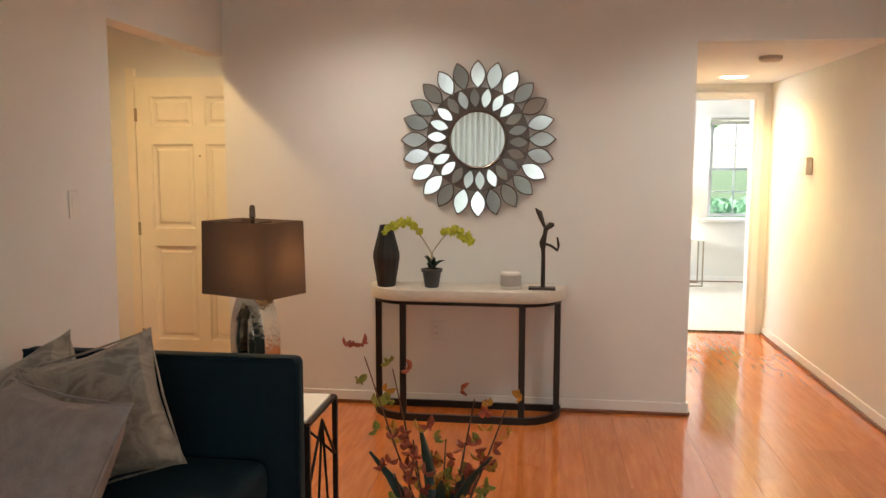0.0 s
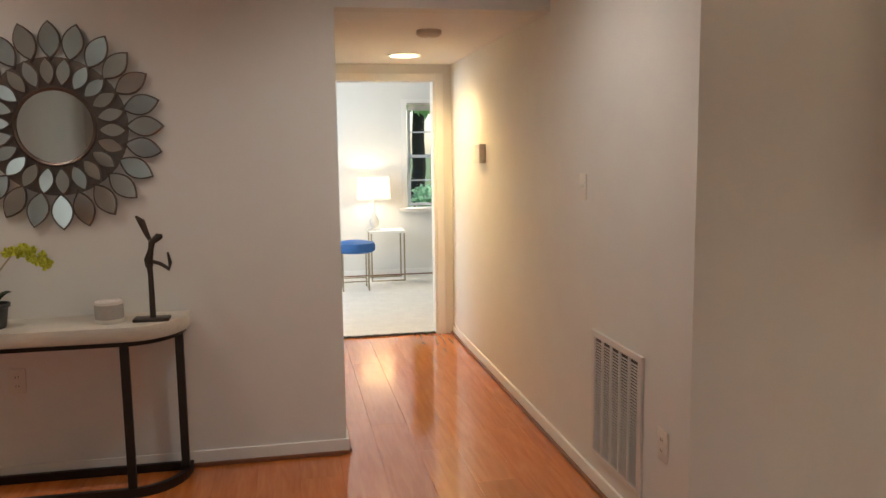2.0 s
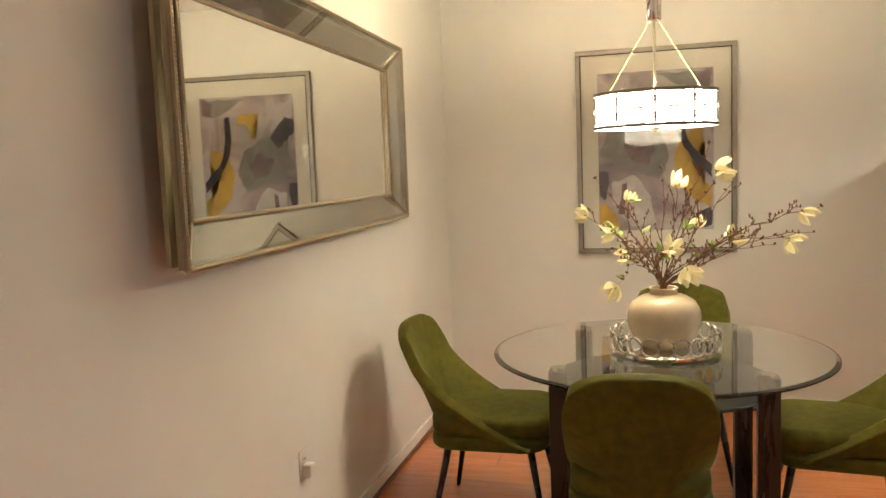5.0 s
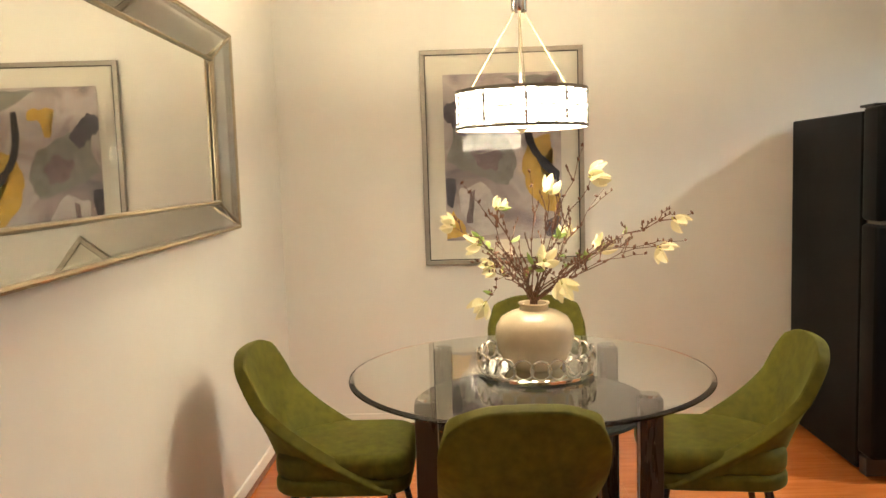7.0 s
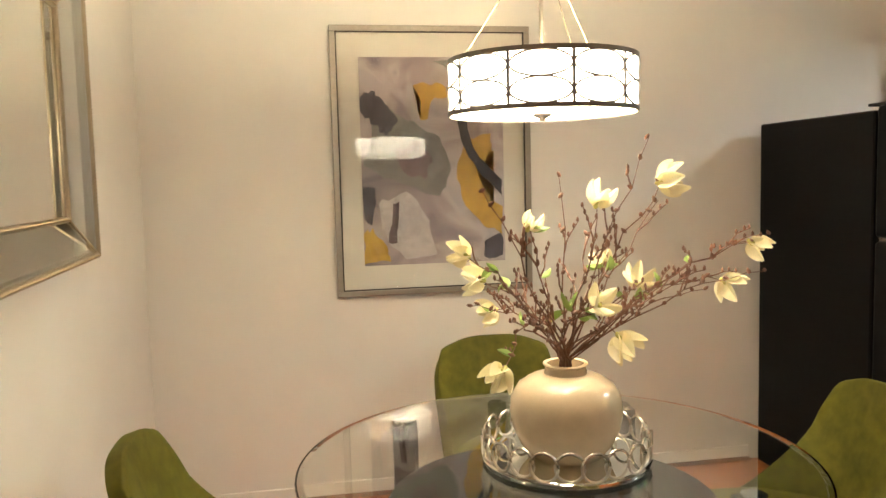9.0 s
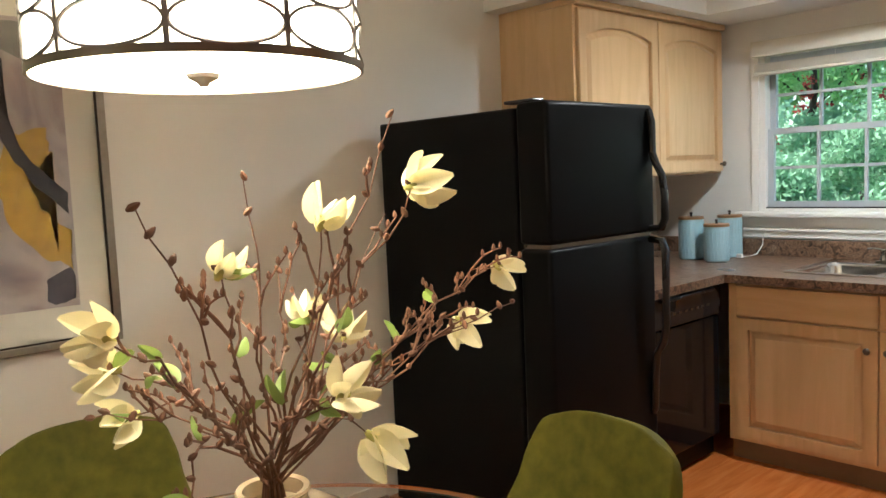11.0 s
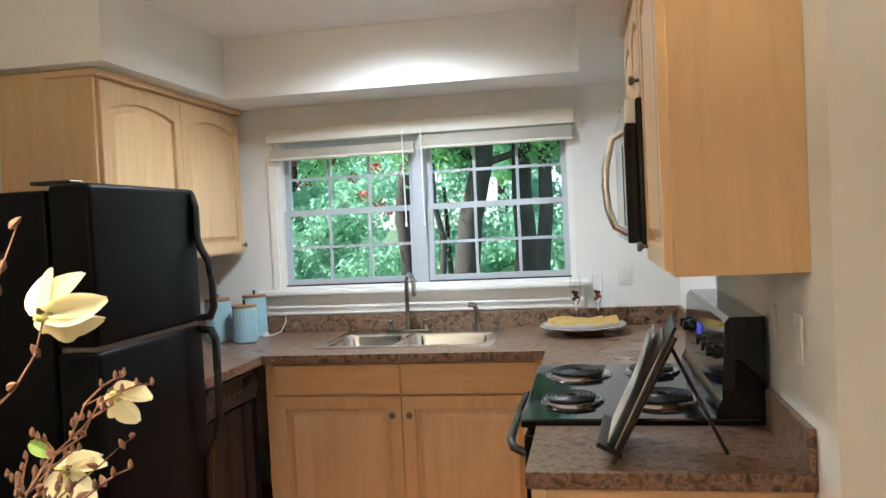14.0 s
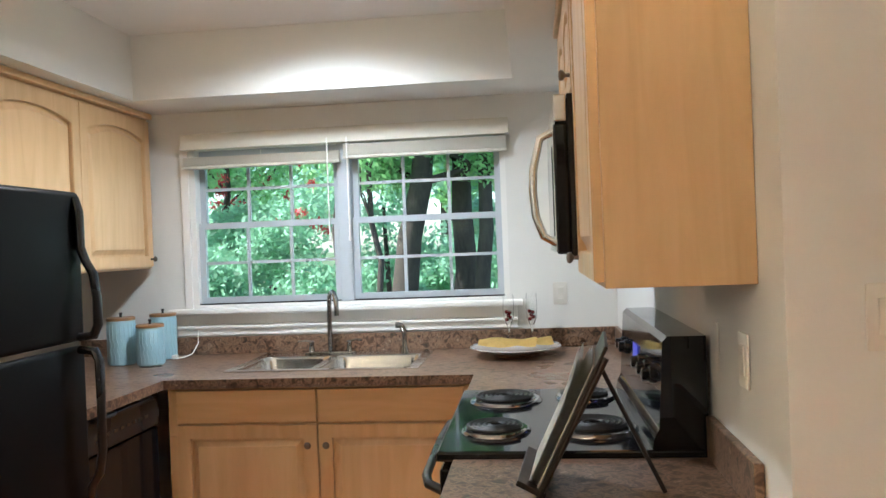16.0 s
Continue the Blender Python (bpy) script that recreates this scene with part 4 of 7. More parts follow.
for x0, x1 in ((3.241, 3.679), (3.701, 4.059)):
    part("bowl", bowl_bm(x0, x1, -1.324, -0.901, 0.18), M_STEEL, sink, smooth=True)
    part("drain", moved(lathe_bm([(0.03, 0.744), (0.042, 0.7445), (0.042, 0.7415)], 24), pose((x0 + x1) / 2, -1.11, 0)), M_CHROME, sink)
M_FAUCET = mat("satin_nickel", (0.34, 0.32, 0.29), 0.22, metal=1.0, vary=0.05)
fau = thing("kitchen_faucet", "brushed nickel gooseneck faucet with two lever handles", "faucet", pose(3.735, -1.400, 0.9215))
part("base_plate", moved(prism_bm(round_rect(0.27, 0.055, 0.026, 6), 0, 0.012, 0.004), pose(0, 0, 0)), M_FAUCET, fau, smooth=True)
neck = [(0, 0, 0.012), (0, 0, 0.20), (0, 0.004, 0.25)] + [(0, 0.07 - 0.066 * math.cos(t), 0.255 + 0.066 * math.sin(t)) for t in [math.pi * k / 10 for k in range(1, 10)]] + [(0, 0.138, 0.24), (0, 0.139, 0.205)]
part("spout", moved(tube_bm(neck, 0.0125, 14), pose(0, 0, 0, rz=30)), M_FAUCET, fau, smooth=True)
for sx in (-1, 1):
    part("handle", merge(moved(lathe_bm([(0.018, 0.010), (0.014, 0.03), (0.012, 0.055), (0.015, 0.062), (0.010, 0.068)], 16), pose(sx * 0.10, 0, 0)), tube_bm([(sx * 0.10, 0, 0.062), (sx * 0.135, 0.008, 0.070), (sx * 0.17, 0.01, 0.067)], [0.006, 0.005, 0.006], 8)), M_FAUCET, fau, smooth=True)
spr = thing("side_sprayer", "nickel side sprayer beside the faucet", "sprayer", pose(3.345, -1.400, 0.9215))
part("sprayer_body", merge(lathe_bm([(0.022, 0), (0.020, 0.01), (0.013, 0.03), (0.012, 0.09), (0.015, 0.11)], 16), tube_bm([(0, 0, 0.10), (0.01, 0.01, 0.135), (0.035, 0.03, 0.142)], [0.014, 0.014, 0.016], 10)), M_FAUCET, spr, smooth=True)

# range
rg = thing("electric_range", "black coil-burner electric range with rear control panel", "range")
RY0, RY1 = -0.255, 0.600
part("body", box_bm(2.262, 2.900, RY0 + 0.003, RY1 - 0.003, 0.03, 0.905), M_BLACK, rg)
part("cooktop", box_bm(2.262, 2.945, RY0, RY1, 0.906, 0.932, 0.006, 2), M_BLACKGLOSS, rg, "glossy black enamel cooktop")
part("oven_door", box_bm(2.901, 2.938, RY0 + 0.01, RY1 - 0.01, 0.24, 0.885, 0.006), M_BLACKGLOSS, rg)
part("storage_drawer", box_bm(2.901, 2.934, RY0 + 0.01, RY1 - 0.01, 0.06, 0.232, 0.006), M_BLACK, rg)
hb = [(2.938, RY0 + 0.06, 0.815), (2.976, RY0 + 0.065, 0.832), (2.988, RY0 + 0.12, 0.838), (2.992, 0.10, 0.842), (2.988, RY1 - 0.12, 0.838), (2.976, RY1 - 0.065, 0.832), (2.938, RY1 - 0.06, 0.815)]
part("oven_handle", tube_bm(hb, 0.013, 10), M_BLACKPLASTIC, rg, smooth=True)
bg = bmesh.new()
prof = [(2.262, 0.932), (2.400, 0.932), (2.395, 0.960), (2.382, 0.985), (2.368, 1.200), (2.355, 1.214), (2.262, 1.214)]
lo = [bg.verts.new((x, RY0 + 0.005, z)) for x, z in prof]
hi = [bg.verts.new((x, RY1 - 0.005, z)) for x, z in prof]
bg.faces.new(lo), bg.faces.new(list(reversed(hi)))
for k in range(len(prof)):
    bg.faces.new((lo[k], hi[k], hi[(k + 1) % len(prof)], lo[(k + 1) % len(prof)]))
bmesh.ops.recalc_face_normals(bg, faces=list(bg.faces))
part("control_panel", bg, M_BLACKGLOSS, rg)
part("panel_glass", box_bm(0, 0.003, RY0 + 0.05, RY1 - 0.05, 0, 0.15, 0.001), mat("grey_glass_panel", (0.10, 0.105, 0.115), 0.12, vary=0.03), rg, at=pose(2.3755, 0, 1.025, 0, -3.7, 0))
part("clock_display", box_bm(0, 0.002, 0.00, 0.10, 0, 0.05), glow("blue_clock", (0.05, 0.06, 0.5), 0.12), rg, at=pose(2.3775, 0.08, 1.085, 0, -3.7, 0))
knob_me = mesh_of("burner_knob", moved(lathe_bm([(0.024, 0), (0.023, 0.010), (0.018, 0.014), (0.017, 0.030), (0.012, 0.032)], 20), Matrix.Rotation(radians(90), 4, "Y")), M_BLACKPLASTIC, True)
for y in (-0.17, -0.08, 0.25, 0.37, 0.47):
    kb = new("burner_knob", knob_me)
    kb.parent = rg
    kb.location = (2.3735, y, 1.10)
M_PAN = mat("blued_chrome", (0.34, 0.33, 0.34), 0.10, metal=1.0, vary=0.05)
M_COIL = mat("coil_iron", (0.020, 0.019, 0.018), 0.45, metal=0.5, vary=0.1)
for bx, by, r in ((2.785, -0.050, 0.098), (2.800, 0.375, 0.080), (2.520, -0.085, 0.080), (2.525, 0.365, 0.098)):
    pan = part("drip_pan", moved(lathe_bm([(r * 0.35, 0.9305), (r * 0.8, 0.931), (r * 1.02, 0.9405), (r * 1.16, 0.9415), (r * 1.22, 0.937), (r * 1.24, 0.9325)], 48, caps=False), pose(bx, by, 0)), M_PAN, rg, "chrome drip pan", smooth=True)
    turns = 5.4 if r > 0.09 else 4.4
    pts = [(bx + (0.018 + (r * 1.04 - 0.018) * t) * math.cos(2 * math.pi * turns * t), by + (0.018 + (r * 1.04 - 0.018) * t) * math.sin(2 * math.pi * turns * t), 0.948) for t in [k / 96 for k in range(97)]]
    part("coil", tube_bm(pts, 0.0064, 8), M_COIL, pan, "dark spiral heating coil", smooth=True)

# microwave
mw = thing("microwave", "black and steel over-range microwave with a curved handle", "microwave")
MY0, MY1 = -0.335, 0.470
part("body", box_bm(2.252, 2.575, MY0, MY1, 1.415, 1.855, 0.004), M_BLACKGLOSS, mw)
part("door", box_bm(2.576, 2.612, MY0 + 0.18, MY1, 1.425, 1.775, 0.006), M_BLACKGLOSS, mw, "black door with a steel front")
part("door_trim", box_bm(2.6125, 2.6140, MY0 + 0.19, MY1 - 0.008, 1.432, 1.768), M_STEEL, mw, "steel front")
part("door_glass", box_bm(2.6142, 2.6165, MY0 + 0.24, MY1 - 0.10, 1.475, 1.725, 0.001), M_BLACKGLOSS, mw)
part("keypad", box_bm(2.576, 2.610, MY0, MY0 + 0.175, 1.425, 1.775, 0.004), M_BLACKGLOSS, mw)
part("vent_grille", box_bm(2.576, 2.610, MY0, MY1, 1.780, 1.853, 0.004), M_STEEL, mw)
part("handle", tube_bm([(2.610, MY1 - 0.045, 1.760), (2.648, MY1 - 0.045, 1.742), (2.668, MY1 - 0.045, 1.66), (2.672, MY1 - 0.045, 1.60), (2.666, MY1 - 0.045, 1.53), (2.646, MY1 - 0.045, 1.475), (2.610, MY1 - 0.045, 1.455)], 0.0115, 12), M_STEEL, mw, "curved steel handle", smooth=True)
lamp_lens = part("task_light", box_bm(2.40, 2.52, 0.30, 0.40, 1.411, 1.4155), glow("task_light_glow", (1.0, 0.45, 0.16), 1.2), mw)


def upper_cabinet(name, label, x0, x1, y0, y1, z0, z1, doors, face, arched=True, crown=True):
    """Wall cabinet; face -1 looks west (its front at x0), +1 looks east (its front at x1)."""
    c = thing(name, label, "cabinet")
    part("body", box_bm(x0 + (0.022 if face < 0 else 0), x1 - (0.022 if face > 0 else 0), y0, y1, z0, z1, 0.002), M_MAPLE, c)
    w = (y1 - y0 - 0.03) / doors
    for k in range(doors):
        a = y0 + 0.015 + w * k
        low, high = z0 + 0.012, z1 - (0.045 if crown else 0.015)
        left_knob = k % 2 == (0 if face > 0 else 1)
        kn = (0.03 if left_knob else w - 0.034, 0.04)
        if face > 0:
            m = pose(x1 - 0.022, a, low, rz=90)
        else:
            m = pose(x0 + 0.022, a + w - 0.004, low, rz=-90)
        cabinet_door(c, w - 0.004, high - low, m, arched, knob=kn)
    if crown:
        f = x0 - 0.012 if face < 0 else x1 + 0.012
        part("crown_trim", box_bm(min(f, (x0 + x1) / 2), max(f, (x0 + x1) / 2), y0 - 0.001, y1 + 0.012, z1 - 0.032, z1 - 0.001, 0.006), M_MAPLE_H, c)
    return c


upper_cabinet("upper_cabinet", "maple wall cabinet with arched doors beside the window", 4.72, XE - 0.001, -1.505, -0.135, 1.393, ZS - 0.001, 2, -1)
upper_cabinet("upper_cabinet", "maple wall cabinet with a plain side over the end worktop", XK + 0.001, 2.562, 0.474, 1.030, 1.364, ZS - 0.001, 1, 1)
upper_cabinet("bridge_cabinet", "short maple wall cabinet above the microwave", XK + 0.001, 2.562, -0.335, 0.470, 1.860, ZS - 0.001, 2, 1, arched=True)

# refrigerator
fr = thing("refrigerator", "black top-freezer refrigerator with curved handles", "refrigerator")
FY0, FY1 = 0.075, 0.735
part("cabinet_body", box_bm(4.348, 5.11, FY0 + 0.004, FY1 - 0.004, 0.03, 1.672, 0.008), M_BLACK, fr)
part("freezer_door", box_bm(4.195, 4.338, FY0, FY1, 1.186, 1.688, 0.018, 4), M_BLACK, fr, smooth=True)
part("fridge_door", box_bm(4.195, 4.338, FY0, FY1, 0.115, 1.172, 0.018, 4), M_BLACK, fr, smooth=True)
part("kick_grille", box_bm(4.263, 4.333, FY0 + 0.01, FY1 - 0.01, 0.02, 0.105, 0.004), M_BLACKPLASTIC, fr)
part("hinge_cap", box_bm(4.263, 4.403, FY1 - 0.075, FY1 - 0.015, 1.688, 1.700, 0.004), M_BLACKPLASTIC, fr)
part("door_gap_trim", box_bm(4.208, 4.333, FY0 + 0.02, FY1 - 0.02, 1.172, 1.186), M_PEWTER, fr)
hy = FY0 + 0.035


def fridge_handle(pts, radii):
    b = tube_bm([(4.195 - d, hy, z) for d, z in pts], radii, 12)
    return moved(b, Matrix.Translation((0, hy, 0)) @ Matrix.Diagonal((1, 1.5, 1, 1)) @ Matrix.Translation((0, -hy, 0)))


part("freezer_handle", fridge_handle([(0.0, 1.668), (0.012, 1.62), (0.014, 1.50), (0.030, 1.455), (0.056, 1.41), (0.066, 1.33), (0.066, 1.24), (0.050, 1.205), (0.0, 1.200)], [0.012, 0.014, 0.013, 0.013, 0.013, 0.013, 0.014, 0.015, 0.014]), M_BLACKPLASTIC, fr, "bowed black handle", smooth=True)
part("fridge_handle", fridge_handle([(0.0, 1.158), (0.050, 1.152), (0.066, 1.12), (0.066, 0.98), (0.064, 0.82), (0.050, 0.74), (0.022, 0.70), (0.012, 0.62), (0.008, 0.47), (0.0, 0.45)], [0.014, 0.015, 0.014, 0.013, 0.013, 0.013, 0.013, 0.013, 0.012, 0.010]), M_BLACKPLASTIC, fr, "bowed black handle", smooth=True)
part("maker_badge", box_bm(4.192, 4.195, FY0 + 0.022, FY0 + 0.040, 1.60, 1.622), M_CHROME, fr)

# canisters
M_BLUE = mat("pale_blue_glaze", (0.33, 0.50, 0.56), 0.32, vary=0.05, scale=6, coat=0.2)
M_LID = mat("acacia_lid", (0.28, 0.155, 0.07), 0.5, vary=0.2, scale=10, stretch=(8, 1, 1))


def canister(x, y, r, h, ribs):
    c = thing("canister", "pale blue embossed ceramic canister with wooden lid", "canister", pose(x, y, 0.9155), group="kitchen canisters")
    bm = lathe_bm([(r * 0.9, 0), (r, 0.006), (r, h - 0.006), (r * 0.95, h)], 40)
    part("jar", bm, M_BLUE, c, smooth=True)
    for k in range(ribs):
        a = 2 * math.pi * k / ribs
        zz = [(h * 0.93, 0), (h * 0.60, 0), (h * 0.47, 0.5), (h * 0.36, 0), (h * 0.24, 0.5), (h * 0.06, 0.5)]
        part("embossed_line", tube_bm([((r + 0.0005) * math.cos(a + d * 2 * math.pi / ribs), (r + 0.0005) * math.sin(a + d * 2 * math.pi / ribs), z) for z, d in zz], 0.0022, 5), M_BLUE, c, smooth=True)
    lid = part("lid", lathe_bm([(r * 1.03, h), (r * 1.03, h + 0.012), (r * 0.98, h + 0.015)], 40), M_LID, c, "brown wooden lid", smooth=True)
    part("knob", lathe_bm([(0.007, h + 0.015), (0.006, h + 0.028), (0.010, h + 0.034), (0.006, h + 0.040)], 14), M_BLACKPLASTIC, lid, smooth=True)


canister(4.600, -1.175, 0.066, 0.190, 22)
canister(4.640, -1.400, 0.066, 0.225, 22)
canister(4.775, -1.215, 0.068, 0.225, 22)
cord = thing("night_light_cord", "thin white cord looping behind the canisters", "cord")
part("cord", tube_bm([(4.50, YK + 0.022, 1.05), (4.49, YK + 0.05, 0.98), (4.51, YK + 0.08, 0.93), (4.53, -1.40, 0.919), (4.56, -1.36, 0.919)], 0.003, 6), M_TRIM, cord)
part("plug", box_bm(4.545, 4.575, -1.37, -1.345, 0.916, 0.938, 0.004), M_TRIM, cord)

# plate, napkin, glasses
M_CHINA = mat("white_china", (0.74, 0.71, 0.66), 0.2, vary=0.04, coat=0.3)
pl = thing("footed_plate", "white footed plate with a dark patterned rim", "plate", pose(2.775, -1.215, 0.9155) @ Matrix.Scale(1.12, 4))
part("dish", lathe_bm([(0.06, 0.014), (0.12, 0.020), (0.185, 0.037), (0.196, 0.041), (0.194, 0.044), (0.180, 0.041), (0.11, 0.025), (0.02, 0.022)], 56), M_CHINA, pl, smooth=True)
part("rim_band", lathe_bm([(0.184, 0.0420), (0.194, 0.0450), (0.1945, 0.0435)], 56, caps=False), mat("blue_grey_rim", (0.12, 0.13, 0.15), 0.3, vary=0.4, scale=60), pl, smooth=True)
part("foot", lathe_bm([(0.085, 0.0), (0.088, 0.004), (0.062, 0.014)], 40), mat("wood_foot", (0.30, 0.16, 0.08), 0.5), pl, smooth=True)
nap = thing("napkin", "folded yellow cloth napkin on the plate", "napkin", pose(2.79, -1.195, 0.9155 + 0.056, 0, 0, 8) @ Matrix.Scale(1.08, 4))
M_NAP = mat("yellow_linen", (0.72, 0.52, 0.17), 0.8, vary=0.08, scale=14, bump=0.3, bump_scale=300)
for dx, rz, ln, wd, hgt in ((-0.03, 10, 0.30, 0.085, 0.022), (0.02, -14, 0.26, 0.070, 0.028)):
    bm = bmesh.new()
    rows = []
    for i in range(13):
        u = i / 12
        rows.append([bm.verts.new((ln * (u - 0.5), wd * (v - 0.5) * (1.15 - 0.5 * abs(u - 0.45)) + 0.012 * math.sin(5 * u), hgt * math.sin(math.pi * v) ** 0.6 + 0.006 * math.sin(9 * u + 4 * v))) for v in [k / 8 for k in range(9)]])
    for a, b in zip(rows, rows[1:]):
        for k in range(8):
            bm.faces.new((a[k], a[k + 1], b[k + 1], b[k]))
    bmesh.ops.solidify(bm, geom=list(bm.faces), thickness=0.006)
    part("fold", bm, M_NAP, nap, at=pose(dx, 0, 0, 0, 0, rz), smooth=True)
M_BERRY = mat("red_berry", (0.20, 0.008, 0.015), 0.25, vary=0.2)
for gx, gy in ((2.808, -1.395), (2.692, -1.400)):
    g = thing("champagne_flute", "clear champagne flute holding dark red berries", "glass", pose(gx, gy, 0.9155), group="champagne flutes")
    part("glass_bowl", lathe_bm([(0.034, 0.0), (0.034, 0.003), (0.006, 0.010), (0.004, 0.10), (0.010, 0.125), (0.025, 0.165), (0.029, 0.22), (0.026, 0.285), (0.0245, 0.285), (0.0275, 0.22), (0.0235, 0.168), (0.008, 0.130)], 24), M_GLASS, g, smooth=True)
    for k, (bx, by, bz) in enumerate(((0.008, 0.004, 0.158), (-0.009, 0.006, 0.168), (0.002, -0.010, 0.176), (-0.006, -0.004, 0.190), (0.010, 0.003, 0.196))):
        part("berry", moved(lathe_bm([(0.002, -0.010), (0.008, -0.006), (0.0105, 0), (0.008, 0.006), (0.002, 0.010)], 12), pose(bx, by, bz)), M_BERRY, g, smooth=True)

# recipe book on an easel
TURN = pose(2.668, 0.83, 0, rz=-4.5) @ pose(-2.70, -0.76, 0)
ez = thing("book_easel", "black iron easel stand on the end worktop", "easel", TURN)
part("back_board", box_bm(0, 0.008, 0.62, 0.90, 0, 0.33, 0.002), M_IRON, ez, at=pose(2.700, 0, 0.945, 0, -26, 0))
part("ledge", box_bm(-0.01, 0.055, 0.62, 0.90, -0.012, 0.0, 0.002), M_IRON, ez, at=pose(2.700, 0, 0.945, 0, -26, 0))
for y in (0.64, 0.895):
    part("front_leg", tube_bm([(2.560, y, 1.220), (2.700, y, 0.945), (2.716, y, 0.9165)], 0.006, 8), M_IRON, ez)
part("rear_leg", tube_bm([(2.575, 0.78, 1.19), (2.446, 0.79, 0.9165)], 0.005, 8), M_IRON, ez)
M_PAPER = mat("book_paper", (0.76, 0.75, 0.71), 0.8, vary=0.06, scale=20)
bk = thing("open_book", "open recipe book with fanned pages on the easel", "book", TURN @ pose(2.700, 0, 0.945, 0, -26, 0))
part("cover", box_bm(0.009, 0.013, 0.63, 0.893, 0.002, 0.285, 0.001), mat("book_cover", (0.30, 0.26, 0.22), 0.6), bk)
for k in range(11):
    bm = bmesh.new()
    rows = []
    for i in range(9):
        u = i / 8
        rows.append([bm.verts.new((0.0145 + 0.0018 * k + (0.014 + 0.004 * (k % 3)) * max(0, u - 0.6) * (1.6 if k > 5 else -0.2), 0.636 + 0.125 * v * 2, 0.004 + (0.268 + 0.004 * ((k * 7) % 5)) * u)) for v in (0, 0.5, 1)])
    for a, b in zip(rows, rows[1:]):
        for j in range(2):
            bm.faces.new((a[j], a[j + 1], b[j + 1], b[j]))
    bmesh.ops.solidify(bm, geom=list(bm.faces), thickness=0.0014)
    part("page_leaf", bm, M_PAPER, bk, smooth=True)

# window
# white sashes; the grey-blue of backlighting is put into the base colour
M_SASH = mat("shaded_white_sash", (0.46, 0.49, 0.52), 0.4, vary=0.02)
win = tagged(new("window_kitchen"), "white double-hung twin window with muntins over the sink", "window", kind="structure")
WD0, WD1 = YK - 0.095, YK - 0.02


def sash(parent, x0, x1, z0, z1, y0, cols, rows, st=0.032):
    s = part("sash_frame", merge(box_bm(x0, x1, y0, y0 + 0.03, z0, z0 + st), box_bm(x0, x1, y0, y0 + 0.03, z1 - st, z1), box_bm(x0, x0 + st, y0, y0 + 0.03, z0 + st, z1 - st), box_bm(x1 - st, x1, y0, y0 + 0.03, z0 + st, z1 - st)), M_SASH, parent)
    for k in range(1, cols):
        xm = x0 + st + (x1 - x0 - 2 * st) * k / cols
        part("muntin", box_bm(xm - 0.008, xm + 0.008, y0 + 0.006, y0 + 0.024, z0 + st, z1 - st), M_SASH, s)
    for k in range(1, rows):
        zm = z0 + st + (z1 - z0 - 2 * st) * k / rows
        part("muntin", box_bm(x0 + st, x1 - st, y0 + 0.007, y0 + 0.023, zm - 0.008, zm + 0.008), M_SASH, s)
    p = part("pane", box_bm(x0 + st, x1 - st, y0 + 0.013, y0 + 0.016, z0 + st, z1 - st), M_PANE, s)
    p.visible_shadow = False


part("jamb", merge(box_bm(WX0, WX0 + 0.03, YK - T, YK, WZ0, WZ1), box_bm(WX1 - 0.03, WX1, YK - T, YK, WZ0, WZ1), box_bm(WX0 + 0.03, WX1 - 0.03, YK - T, YK, WZ1 - 0.03, WZ1), box_bm(WX0 + 0.03, WX1 - 0.03, YK - T, YK, WZ0, WZ0 + 0.012)), M_TRIM, win)
# mullion takes the sashes' backlit grey rather than the trim white
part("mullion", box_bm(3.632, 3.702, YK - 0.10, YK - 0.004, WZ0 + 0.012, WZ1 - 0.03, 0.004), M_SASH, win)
for x0, x1 in ((WX0 + 0.031, 3.631), (3.703, WX1 - 0.031)):
    sash(win, x0, x1, 1.598, WZ1 - 0.031, WD0, 3, 2)
    sash(win, x0, x1, WZ0 + 0.018, 1.628, WD0 + 0.034, 3, 2)
    part("screen_track", box_bm(x0, x1, YK - 0.025, YK - 0.004, WZ0 + 0.0125, WZ0 + 0.020), M_BLACKPLASTIC, win)
sill = part("window_sill", box_bm(2.735, 4.645, YK + 0.0005, YK + 0.075, 1.135, 1.165, 0.008, 3), M_TRIM, win, smooth=True)
part("apron", merge(box_bm(2.765, 4.615, YK + 0.0005, YK + 0.026, 1.075, 1.1345, 0.004), box_bm(2.765, 4.615, YK + 0.0005, YK + 0.018, 1.018, 1.0745, 0.003), box_bm(2.765, 4.615, YK + 0.0005, YK + 0.032, 1.055, 1.072, 0.004)), M_TRIM, win)
part("casing", merge(box_bm(4.526, 4.570, YK + 0.0005, YK + 0.014, 1.1655, 2.035, 0.003)), M_TRIM, win)

# blinds
M_BLIND = mat("cream_blind_slat", (0.62, 0.58, 0.49), 0.5, vary=0.03)
val = thing("blind_valance", "cream blind valance above the kitchen window", "blind")
part("valance_board", box_bm(2.775, 4.548, YK + 0.001, YK + 0.062, 2.024, 2.108, 0.004), M_BLIND, val)
